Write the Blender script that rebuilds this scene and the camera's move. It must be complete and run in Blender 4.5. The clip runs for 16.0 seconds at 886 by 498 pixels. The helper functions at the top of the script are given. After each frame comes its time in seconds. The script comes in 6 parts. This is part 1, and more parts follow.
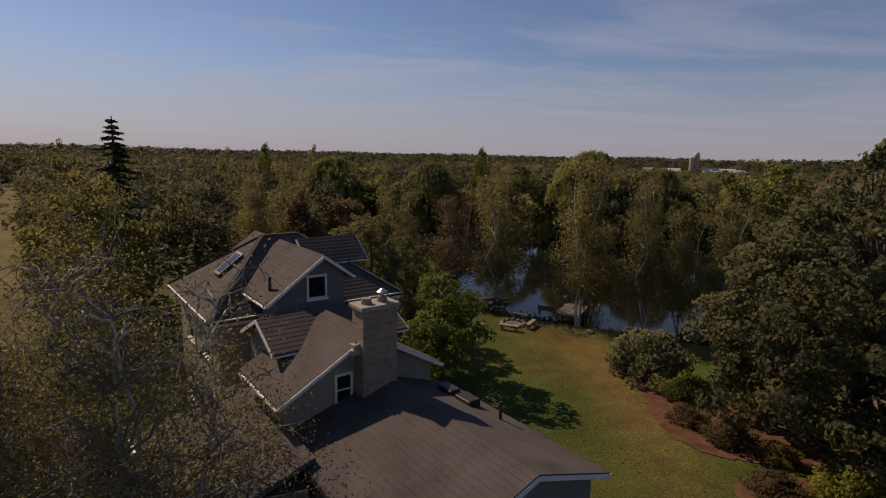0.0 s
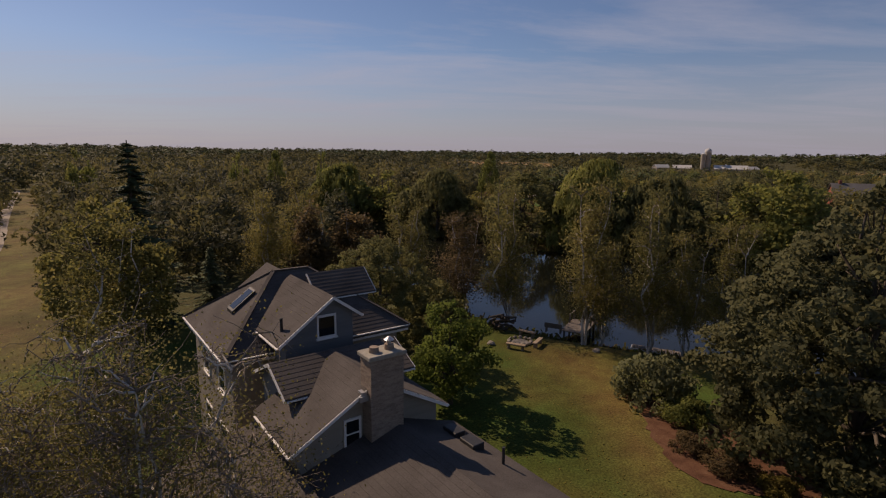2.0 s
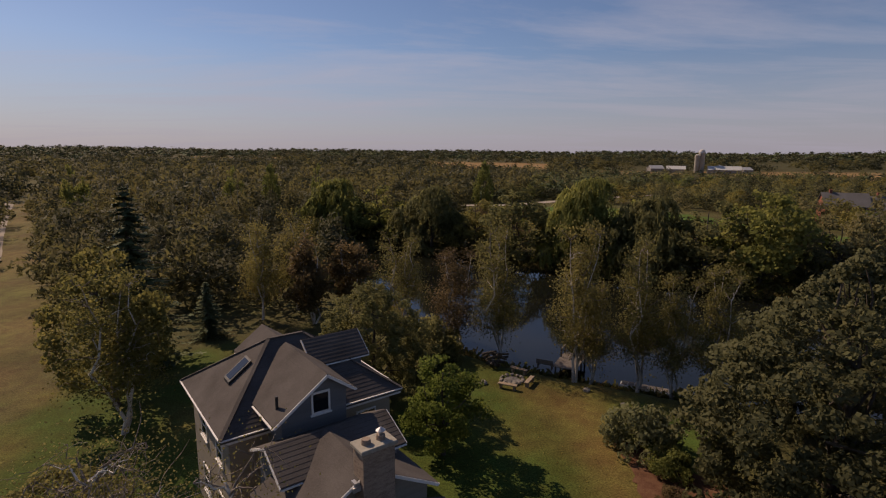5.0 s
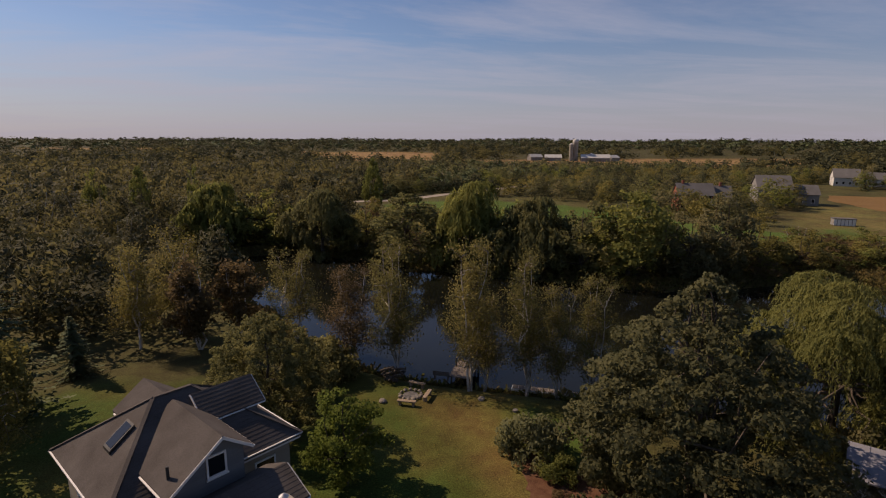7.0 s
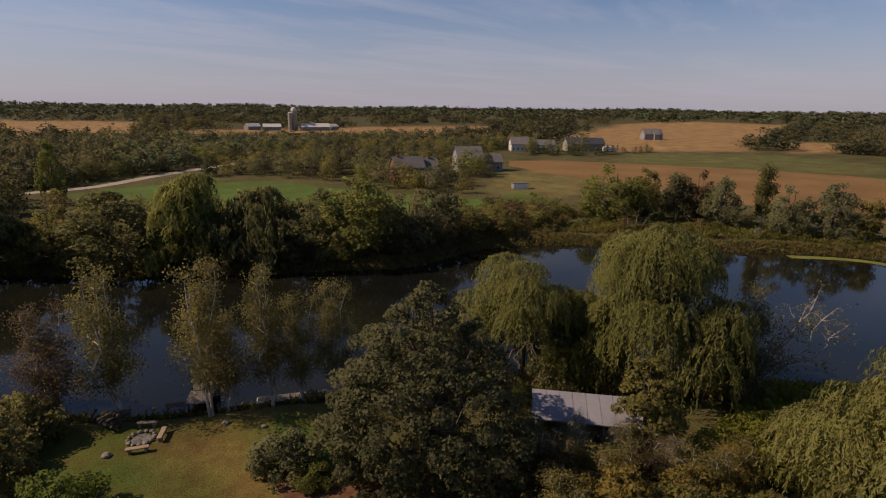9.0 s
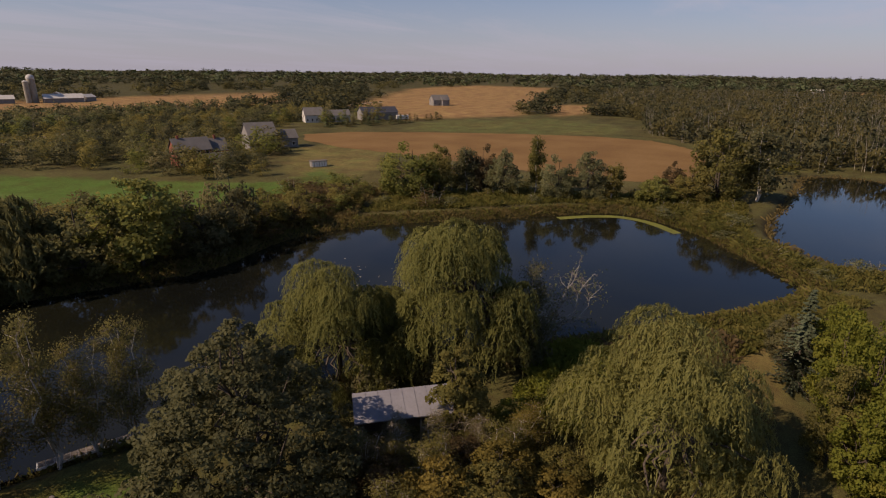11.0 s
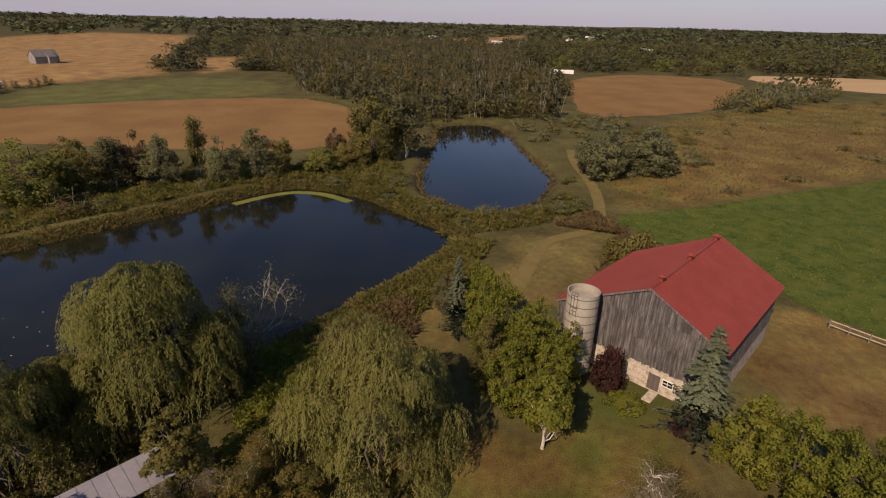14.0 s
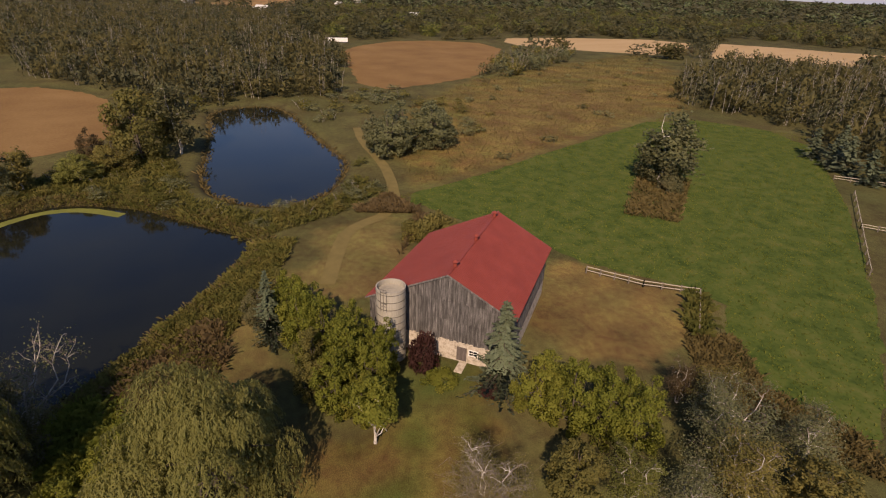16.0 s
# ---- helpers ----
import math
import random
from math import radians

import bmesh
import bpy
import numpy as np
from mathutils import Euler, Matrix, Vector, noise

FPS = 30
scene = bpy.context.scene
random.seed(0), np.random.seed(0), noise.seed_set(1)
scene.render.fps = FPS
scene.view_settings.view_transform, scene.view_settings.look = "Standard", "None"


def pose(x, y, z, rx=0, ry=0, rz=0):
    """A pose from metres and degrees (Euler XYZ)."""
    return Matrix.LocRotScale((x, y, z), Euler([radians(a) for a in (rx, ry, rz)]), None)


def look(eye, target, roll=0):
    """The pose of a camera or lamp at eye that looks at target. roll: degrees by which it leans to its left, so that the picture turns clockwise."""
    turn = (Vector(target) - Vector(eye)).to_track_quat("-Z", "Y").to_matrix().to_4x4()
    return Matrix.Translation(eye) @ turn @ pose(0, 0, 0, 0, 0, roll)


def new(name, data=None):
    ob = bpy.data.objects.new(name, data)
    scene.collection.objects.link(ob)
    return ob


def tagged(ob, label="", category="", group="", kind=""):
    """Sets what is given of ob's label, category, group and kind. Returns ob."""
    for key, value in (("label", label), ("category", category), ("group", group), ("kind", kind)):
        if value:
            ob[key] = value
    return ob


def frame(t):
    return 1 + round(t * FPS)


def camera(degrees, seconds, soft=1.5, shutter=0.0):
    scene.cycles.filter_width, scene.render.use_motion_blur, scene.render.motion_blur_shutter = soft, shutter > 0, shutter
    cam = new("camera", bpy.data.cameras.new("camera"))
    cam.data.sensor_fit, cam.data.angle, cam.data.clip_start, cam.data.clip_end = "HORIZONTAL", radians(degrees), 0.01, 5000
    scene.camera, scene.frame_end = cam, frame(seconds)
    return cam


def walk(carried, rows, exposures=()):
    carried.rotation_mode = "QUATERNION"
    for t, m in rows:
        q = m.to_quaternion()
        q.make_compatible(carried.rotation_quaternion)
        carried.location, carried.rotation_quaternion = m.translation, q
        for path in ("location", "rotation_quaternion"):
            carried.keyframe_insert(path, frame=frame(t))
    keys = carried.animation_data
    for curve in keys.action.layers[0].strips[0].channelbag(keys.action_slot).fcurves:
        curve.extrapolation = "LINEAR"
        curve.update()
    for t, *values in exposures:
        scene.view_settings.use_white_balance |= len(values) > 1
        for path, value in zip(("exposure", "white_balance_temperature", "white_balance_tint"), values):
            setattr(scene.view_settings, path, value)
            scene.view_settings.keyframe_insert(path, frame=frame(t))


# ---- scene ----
# The camera: a drone that climbs straight up beside the house and turns right.
cam = camera(79.1, 16.0, soft=1.15)
PATH = [
    (0, (0.001, -0.000, 14.845), (0.007, 9.855, 13.148), 1.19),
    (0.5, (-0.028, -0.031, 15.373), (-0.079, 9.820, 13.654), 1.06),
    (1, (0.014, -0.143, 15.916), (-0.102, 9.704, 14.175), 0.99),
    (1.5, (0.075, -0.249, 16.409), (-0.070, 9.595, 14.657), 0.87),
    (2, (0.172, -0.339, 16.921), (-0.005, 9.503, 15.160), 0.75),
    (2.5, (0.293, -0.437, 17.501), (0.075, 9.401, 15.720), 0.67),
    (3, (0.386, -0.472, 18.089), (0.135, 9.363, 16.299), 0.53),
    (3.2, (0.428, -0.474, 18.336), (0.162, 9.361, 16.543), 0.52),
    (5.3, (0.415, -0.453, 21.148), (0.388, 9.386, 19.362), 0.38),
    (5.5, (0.413, -0.454, 21.426), (0.460, 9.386, 19.642), 0.31),
    (6, (0.411, -0.466, 22.129), (0.891, 9.362, 20.344), 0.24),
    (6.5, (0.333, -0.438, 22.821), (1.261, 9.345, 20.970), 0.20),
    (7, (0.284, -0.429, 23.587), (2.185, 9.184, 21.589), 0.19),
    (7.5, (0.243, -0.475, 24.546), (3.307, 8.799, 22.404), 0.45),
    (8, (0.227, -0.532, 25.495), (4.563, 8.186, 23.213), 0.62),
    (8.5, (0.267, -0.606, 26.392), (5.666, 7.455, 23.968), 0.68),
    (9, (0.291, -0.692, 27.329), (6.506, 6.711, 24.766), 0.67),
    (9.2, (0.302, -0.712, 27.705), (6.799, 6.424, 25.084), 0.64),
    (11.3, (0.598, -0.794, 31.843), (9.150, 3.271, 28.629), 0.69),
    (11.5, (0.589, -0.791, 32.268), (9.288, 2.908, 29.006), 0.72),
    (12, (0.445, -0.775, 33.367), (9.470, 1.877, 29.974), 0.82),
    (12.5, (0.303, -0.862, 34.552), (9.519, 0.774, 31.033), 0.95),
    (13, (0.227, -0.954, 35.753), (9.502, -0.167, 32.098), 1.00),
    (13.5, (0.245, -0.839, 36.986), (9.498, -0.846, 33.194), 1.16),
    (14, (0.303, -0.584, 38.223), (9.443, -1.589, 34.292), 1.43),
    (14.5, (0.368, -0.436, 39.386), (9.238, -2.658, 35.340), 1.62),
    (15, (0.372, -0.414, 40.542), (8.847, -3.719, 36.388), 1.81),
    (15.5, (0.301, -0.470, 41.768), (8.422, -4.443, 37.494), 1.92),
    (16, (0.191, -0.607, 43.138), (8.040, -4.961, 38.728), 1.94),
]
walk(cam, [(t, look(eye, target, roll)) for t, eye, target, roll in PATH],
     [(0.0, -0.32, 6500, 24), (3.2, -0.3, 6500, 24), (5.5, -0.22, 6500, 24), (9.0, -0.08, 6500, 24), (12.5, -0.02, 6500, 24), (14.5, 0.18, 6500, 24), (16.0, 0.28, 6500, 24)])


# ---- light ----
SUN_WAY = Vector((0.78, -0.62, -0.82)).normalized()  # the way the sunlight travels
sun_data = bpy.data.lights.new("sun", "SUN")
sun_data.energy, sun_data.angle, sun_data.color = 5.0, radians(0.6), (1.0, 0.79, 0.53)
sun = new("sun", sun_data)
sun.matrix_world = look((-80, 60, 90), Vector((-80, 60, 90)) + SUN_WAY)

world = bpy.data.worlds.new("sky")
scene.world = world
world.use_nodes = True
wn, wl = world.node_tree.nodes, world.node_tree.links
wn.clear()
sky = wn.new("ShaderNodeTexSky")
sky.sky_type, sky.sun_disc = "NISHITA", False
sky.sun_elevation, sky.sun_rotation = radians(40), math.atan2(-0.78, 0.62)
sky.air_density, sky.dust_density, sky.ozone_density = 1.0, 0.3, 4.0
# thin streaked cloud, on a plane high above
geo = wn.new("ShaderNodeTexCoord")
sep = wn.new("ShaderNodeSeparateXYZ")
wl.new(geo.outputs["Generated"], sep.inputs[0])
flat = wn.new("ShaderNodeVectorMath"); flat.operation = "DIVIDE"
lift = wn.new("ShaderNodeMath"); lift.operation = "MAXIMUM"; lift.inputs[1].default_value = 0.0
wl.new(sep.outputs[2], lift.inputs[0])
lift2 = wn.new("ShaderNodeMath"); lift2.operation = "ADD"; lift2.inputs[1].default_value = 0.06
wl.new(lift.outputs[0], lift2.inputs[0])
comb = wn.new("ShaderNodeCombineXYZ")
for k in range(3):
    wl.new(lift2.outputs[0], comb.inputs[k])
wl.new(geo.outputs["Generated"], flat.inputs[0]); wl.new(comb.outputs[0], flat.inputs[1])
mapc = wn.new("ShaderNodeMapping"); mapc.inputs["Scale"].default_value = (0.26, 0.62, 0.0)
mapc.inputs["Rotation"].default_value = (0, 0, 0.35)
wl.new(flat.outputs[0], mapc.inputs[0])
cn = wn.new("ShaderNodeTexNoise"); cn.inputs["Scale"].default_value = 0.9; cn.inputs["Detail"].default_value = 8; cn.inputs["Roughness"].default_value = 0.62
cn.inputs["Distortion"].default_value = 0.4
wl.new(mapc.outputs[0], cn.inputs["Vector"])
cr = wn.new("ShaderNodeValToRGB")
cr.color_ramp.elements[0].position, cr.color_ramp.elements[1].position = 0.46, 0.78
cr.color_ramp.elements[0].color, cr.color_ramp.elements[1].color = (0, 0, 0, 1), (0.75, 0.75, 0.75, 1)
wl.new(cn.outputs["Fac"], cr.inputs[0])
cmix = wn.new("ShaderNodeMixRGB"); cmix.inputs[2].default_value = (7.2, 7.1, 7.4, 1)
cf = wn.new("ShaderNodeMapRange")
cf.inputs[1].default_value, cf.inputs[2].default_value, cf.inputs[3].default_value, cf.inputs[4].default_value = 0.3, 0.55, 1.0, 0.12
wl.new(lift.outputs[0], cf.inputs[0])
cm = wn.new("ShaderNodeMath"); cm.operation = "MULTIPLY"
wl.new(cr.outputs[0], cm.inputs[0]); wl.new(cf.outputs[0], cm.inputs[1])
wl.new(cm.outputs[0], cmix.inputs[0]); wl.new(sky.outputs[0], cmix.inputs[1])
# the pale haze that lies on the horizon
hz = wn.new("ShaderNodeMapRange")
hz.inputs[1].default_value, hz.inputs[2].default_value, hz.inputs[3].default_value, hz.inputs[4].default_value = 0.0, 0.17, 0.8, 0.0
wl.new(lift.outputs[0], hz.inputs[0])
hmix = wn.new("ShaderNodeMixRGB"); hmix.inputs[2].default_value = (4.9, 4.85, 5.5, 1)
wl.new(hz.outputs[0], hmix.inputs[0]); wl.new(cmix.outputs[0], hmix.inputs[1])
back = wn.new("ShaderNodeBackground"); back.inputs["Strength"].default_value = 0.075
wl.new(hmix.outputs[0], back.inputs[0])
wout = wn.new("ShaderNodeOutputWorld"); wl.new(back.outputs[0], wout.inputs[0])


# ---- materials ----
def mat(name, colors, scale=1.0, rough=0.8, bump=0.0, metal=0.0, stretch=(1, 1, 1), spec=0.3, fine=12.0, island=0.0, detail=6):
    """A surface in two or three tones that wander at two scales, with relief."""
    m = bpy.data.materials.new(name)
    m.use_nodes = True
    n, l = m.node_tree.nodes, m.node_tree.links
    b = n["Principled BSDF"]
    b.inputs["Roughness"].default_value, b.inputs["Metallic"].default_value = rough, metal
    b.inputs["Specular IOR Level"].default_value = spec
    co = n.new("ShaderNodeTexCoord")
    mp = n.new("ShaderNodeMapping"); mp.inputs["Scale"].default_value = stretch
    l.new(co.outputs["Object"], mp.inputs[0])
    a = n.new("ShaderNodeTexNoise"); a.inputs["Scale"].default_value = scale; a.inputs["Detail"].default_value = detail
    c = n.new("ShaderNodeTexNoise"); c.inputs["Scale"].default_value = scale * fine; c.inputs["Detail"].default_value = 4
    l.new(mp.outputs[0], a.inputs["Vector"]); l.new(mp.outputs[0], c.inputs["Vector"])
    mx = n.new("ShaderNodeMix"); mx.inputs[0].default_value = 0.4
    l.new(a.outputs["Fac"], mx.inputs[2]); l.new(c.outputs["Fac"], mx.inputs[3])
    r = n.new("ShaderNodeValToRGB")
    els = r.color_ramp.elements
    while len(els) < len(colors):
        els.new(0.5)
    for k, col in enumerate(colors):
        els[k].position = 0.34 + 0.32 * k / max(1, len(colors) - 1)
        els[k].color = (*col, 1)
    l.new(mx.outputs[0], r.inputs[0])
    out = r.outputs[0]
    if island:
        oi = n.new("ShaderNodeObjectInfo"); gi = n.new("ShaderNodeNewGeometry")
        ad = n.new("ShaderNodeMath"); ad.operation = "ADD"
        l.new(oi.outputs["Random"], ad.inputs[0]); l.new(gi.outputs["Random Per Island"], ad.inputs[1])
        mr = n.new("ShaderNodeMapRange"); mr.inputs[2].default_value = 2.0
        mr.inputs[3].default_value, mr.inputs[4].default_value = 1 - island, 1 + island
        l.new(ad.outputs[0], mr.inputs[0])
        hs = n.new("ShaderNodeHueSaturation")
        l.new(mr.outputs[0], hs.inputs["Value"]); l.new(out, hs.inputs["Color"])
        out = hs.outputs[0]
    l.new(out, b.inputs["Base Color"])
    if bump:
        bp = n.new("ShaderNodeBump"); bp.inputs["Strength"].default_value = bump; bp.inputs["Distance"].default_value = 0.05
        l.new(mx.outputs[0], bp.inputs["Height"]); l.new(bp.outputs[0], b.inputs["Normal"])
    return m


def leaf_mat(name, a, b, c, through_light=0.56):
    """Foliage: each leaf and each tree has its own tone between three, and lets some light through."""
    m = bpy.data.materials.new(name)
    m.use_nodes = True
    n, l = m.node_tree.nodes, m.node_tree.links
    p = n["Principled BSDF"]
    p.inputs["Roughness"].default_value = 0.75
    p.inputs["Specular IOR Level"].default_value = 0.1
    gi, oi, co = n.new("ShaderNodeNewGeometry"), n.new("ShaderNodeObjectInfo"), n.new("ShaderNodeTexCoord")
    nz = n.new("ShaderNodeTexNoise"); nz.inputs["Scale"].default_value = 0.35; nz.inputs["Detail"].default_value = 2
    l.new(co.outputs["Object"], nz.inputs["Vector"])
    s1 = n.new("ShaderNodeMath"); s1.operation = "MULTIPLY_ADD"; s1.inputs[1].default_value = 0.3
    l.new(gi.outputs["Random Per Island"], s1.inputs[0])
    s2 = n.new("ShaderNodeMath"); s2.operation = "MULTIPLY_ADD"; s2.inputs[1].default_value = 1.0; s2.inputs[2].default_value = -0.2
    l.new(nz.outputs["Fac"], s2.inputs[0])
    s3 = n.new("ShaderNodeMath"); s3.operation = "MULTIPLY_ADD"; s3.inputs[1].default_value = 0.3
    l.new(oi.outputs["Random"], s3.inputs[0]); l.new(s2.outputs[0], s3.inputs[2])
    l.new(s3.outputs[0], s1.inputs[2])
    r = n.new("ShaderNodeValToRGB"); r.color_ramp.elements.new(0.5)
    for k, col in enumerate((a, b, c)):
        r.color_ramp.elements[k].position = (0.12, 0.5, 0.95)[k]
        r.color_ramp.elements[k].color = (*col, 1)
    l.new(s1.outputs[0], r.inputs[0])
    l.new(r.outputs[0], p.inputs["Base Color"])
    t = n.new("ShaderNodeBsdfTranslucent"); l.new(r.outputs[0], t.inputs[0])
    mx = n.new("ShaderNodeMixShader"); mx.inputs[0].default_value = through_light
    l.new(p.outputs[0], mx.inputs[1]); l.new(t.outputs[0], mx.inputs[2])
    l.new(mx.outputs[0], n["Material Output"].inputs[0])
    return m


def water_mat(name, deep):
    m = bpy.data.materials.new(name)
    m.use_nodes = True
    n, l = m.node_tree.nodes, m.node_tree.links
    p = n["Principled BSDF"]
    p.inputs["Roughness"].default_value = 0.06
    p.inputs["IOR"].default_value = 1.33
    co = n.new("ShaderNodeTexCoord")
    a = n.new("ShaderNodeTexNoise"); a.inputs["Scale"].default_value = 0.05; a.inputs["Detail"].default_value = 5
    l.new(co.outputs["Object"], a.inputs["Vector"])
    r = n.new("ShaderNodeValToRGB")
    r.color_ramp.elements[0].position, r.color_ramp.elements[1].position = 0.4, 0.75
    r.color_ramp.elements[0].color, r.color_ramp.elements[1].color = (*deep, 1), (deep[0] * 2.2, deep[1] * 2.0, deep[2] * 1.2, 1)
    l.new(a.outputs["Fac"], r.inputs[0]); l.new(r.outputs[0], p.inputs["Base Color"])
    w = n.new("ShaderNodeTexNoise"); w.inputs["Scale"].default_value = 1.2; w.inputs["Detail"].default_value = 3
    l.new(co.outputs["Object"], w.inputs["Vector"])
    bp = n.new("ShaderNodeBump"); bp.inputs["Strength"].default_value = 0.12; bp.inputs["Distance"].default_value = 0.02
    l.new(w.outputs["Fac"], bp.inputs["Height"]); l.new(bp.outputs[0], p.inputs["Normal"])
    return m


def ground_mat(name):
    """Ground cover: the tone comes with the mesh, grain and patches come on top."""
    m = bpy.data.materials.new(name)
    m.use_nodes = True
    n, l = m.node_tree.nodes, m.node_tree.links
    p = n["Principled BSDF"]
    p.inputs["Roughness"].default_value, p.inputs["Specular IOR Level"].default_value = 0.95, 0.1
    at = n.new("ShaderNodeAttribute"); at.attribute_name = "cover"
    co = n.new("ShaderNodeTexCoord")
    v = at.outputs["Color"]
    bumps = None
    for sc, lo, hi, det in ((0.09, 0.75, 1.25, 4), (0.9, 0.84, 1.16, 5), (9.0, 0.6, 1.4, 3)):
        t = n.new("ShaderNodeTexNoise"); t.inputs["Scale"].default_value = sc; t.inputs["Detail"].default_value = det
        l.new(co.outputs["Object"], t.inputs["Vector"])
        mr = n.new("ShaderNodeMapRange")
        mr.inputs[1].default_value, mr.inputs[2].default_value, mr.inputs[3].default_value, mr.inputs[4].default_value = 0.3, 0.7, lo, hi
        l.new(t.outputs["Fac"], mr.inputs[0])
        hs = n.new("ShaderNodeHueSaturation")
        if sc < 1:
            mh = n.new("ShaderNodeMapRange"); mh.inputs[1].default_value, mh.inputs[2].default_value, mh.inputs[3].default_value, mh.inputs[4].default_value = 0.3, 0.7, 0.485, 0.515
            l.new(t.outputs["Fac"], mh.inputs[0]); l.new(mh.outputs[0], hs.inputs["Hue"])
        l.new(mr.outputs[0], hs.inputs["Value"]); l.new(v, hs.inputs["Color"])
        v, bumps = hs.outputs[0], t
    l.new(v, p.inputs["Base Color"])
    bp = n.new("ShaderNodeBump"); bp.inputs["Strength"].default_value = 0.5; bp.inputs["Distance"].default_value = 0.08
    l.new(bumps.outputs["Fac"], bp.inputs["Height"]); l.new(bp.outputs[0], p.inputs["Normal"])
    return m


def glass_mat():
    m = bpy.data.materials.new("window_glass")
    m.use_nodes = True
    p = m.node_tree.nodes["Principled BSDF"]
    p.inputs["Base Color"].default_value = (0.012, 0.014, 0.017, 1)
    p.inputs["Roughness"].default_value = 0.04
    return m


GROUND = ground_mat("ground_cover")
GLASS = glass_mat()
WATER = water_mat("pond_water", (0.006, 0.007, 0.006))
BARK = mat("grey_brown_bark", [(0.05, 0.04, 0.03), (0.12, 0.1, 0.08)], 4, 0.95, 0.6, stretch=(1, 1, 0.25))
BIRCH_BARK = mat("white_birch_bark", [(0.12, 0.1, 0.08), (0.5, 0.47, 0.42), (0.62, 0.6, 0.55)], 3, 0.8, 0.3, stretch=(1, 1, 2.5))
TWIG = mat("brown_twigs", [(0.14, 0.115, 0.093), (0.27, 0.23, 0.19)], 4, 0.9, 0.2)
DEAD_BARK = mat("bleached_bark", [(0.2, 0.18, 0.15), (0.42, 0.39, 0.35)], 4, 0.9, 0.3)
LEAF = {
    "olive": leaf_mat("olive_leaves", (0.108, 0.108, 0.033), (0.186, 0.174, 0.054), (0.300, 0.246, 0.077)),
    "green": leaf_mat("green_leaves", (0.091, 0.108, 0.035), (0.172, 0.190, 0.051), (0.282, 0.270, 0.077)),
    "dark": leaf_mat("dark_maple_leaves", (0.078, 0.085, 0.045), (0.137, 0.139, 0.067), (0.230, 0.199, 0.096)),
    "bank": leaf_mat("grey_olive_bank_leaves", (0.102, 0.107, 0.042), (0.165, 0.165, 0.066), (0.240, 0.222, 0.090)),
    "light": leaf_mat("light_green_leaves", (0.113, 0.137, 0.024), (0.196, 0.216, 0.036), (0.290, 0.277, 0.055)),
    "willow": leaf_mat("willow_leaves", (0.134, 0.145, 0.044), (0.221, 0.223, 0.070), (0.316, 0.295, 0.105)),
    "yellow": leaf_mat("yellowing_leaves", (0.131, 0.112, 0.030), (0.210, 0.172, 0.045), (0.320, 0.245, 0.062)),
    "rust": leaf_mat("rust_brown_leaves", (0.088, 0.068, 0.036), (0.135, 0.100, 0.050), (0.190, 0.138, 0.064)),
    "purple": leaf_mat("purple_leaves", (0.044, 0.022, 0.020), (0.080, 0.039, 0.034), (0.116, 0.056, 0.045)),
    "grey": leaf_mat("grey_green_leaves", (0.100, 0.109, 0.057), (0.184, 0.193, 0.097), (0.285, 0.290, 0.141)),
    "spruce": leaf_mat("spruce_needles", (0.048, 0.063, 0.030), (0.087, 0.109, 0.051), (0.153, 0.178, 0.084), 0.1),
    "blue": leaf_mat("grey_spruce_needles", (0.048, 0.064, 0.039), (0.090, 0.110, 0.064), (0.138, 0.161, 0.098), 0.15),
    "wood": leaf_mat("woodland_leaves", (0.078, 0.077, 0.032), (0.122, 0.114, 0.045), (0.170, 0.148, 0.060)),
    "fresh": leaf_mat("fresh_green_leaves", (0.080, 0.112, 0.024), (0.132, 0.172, 0.036), (0.190, 0.218, 0.052)),
    "thin": leaf_mat("thin_yellowing_birch_leaves", (0.130, 0.122, 0.044), (0.195, 0.180, 0.062), (0.285, 0.240, 0.082), 0.6),
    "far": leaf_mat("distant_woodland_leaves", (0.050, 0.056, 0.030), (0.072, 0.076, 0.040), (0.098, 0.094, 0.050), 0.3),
    "reed": leaf_mat("dry_reeds", (0.115, 0.098, 0.038), (0.172, 0.136, 0.053), (0.241, 0.184, 0.075)),
    "weed": leaf_mat("rank_weeds", (0.081, 0.097, 0.024), (0.135, 0.135, 0.035), (0.216, 0.189, 0.054)),
    "crop": leaf_mat("green_crop", (0.1, 0.13, 0.024), (0.15, 0.18, 0.03), (0.2, 0.21, 0.042)),
}


# ---- building helpers ----
def mesh_from(name, verts, faces, mats=(), smooth=False, normals=None):
    """A mesh from arrays of corners and of equal-sided faces."""
    verts, faces = np.asarray(verts, np.float32), np.asarray(faces, np.int32)
    me = bpy.data.meshes.new(name)
    me.vertices.add(len(verts)); me.vertices.foreach_set("co", verts.ravel())
    k = faces.shape[1]
    me.loops.add(faces.size); me.loops.foreach_set("vertex_index", faces.ravel())
    me.polygons.add(len(faces))
    me.polygons.foreach_set("loop_start", np.arange(0, faces.size, k, dtype=np.int32))
    if smooth or normals is not None:
        me.polygons.foreach_set("use_smooth", np.ones(len(faces), bool))
    for m in mats:
        me.materials.append(m)
    me.update(calc_edges=True)
    if normals is not None:
        me.normals_split_custom_set_from_vertices(np.asarray(normals, np.float32).tolist())
    return me


def part(name, bm, material, parent=None, label="", m=None):
    """Links a bmesh as one mesh object under a thing or a part."""
    me = bpy.data.meshes.new(name)
    bmesh.ops.recalc_face_normals(bm, faces=bm.faces)
    bm.to_mesh(me); bm.free()
    me.materials.append(material)
    ob = new(name, me)
    ob.parent = parent
    if m is not None:
        ob.matrix_basis = m
    if label:
        tagged(ob, label)
    return ob


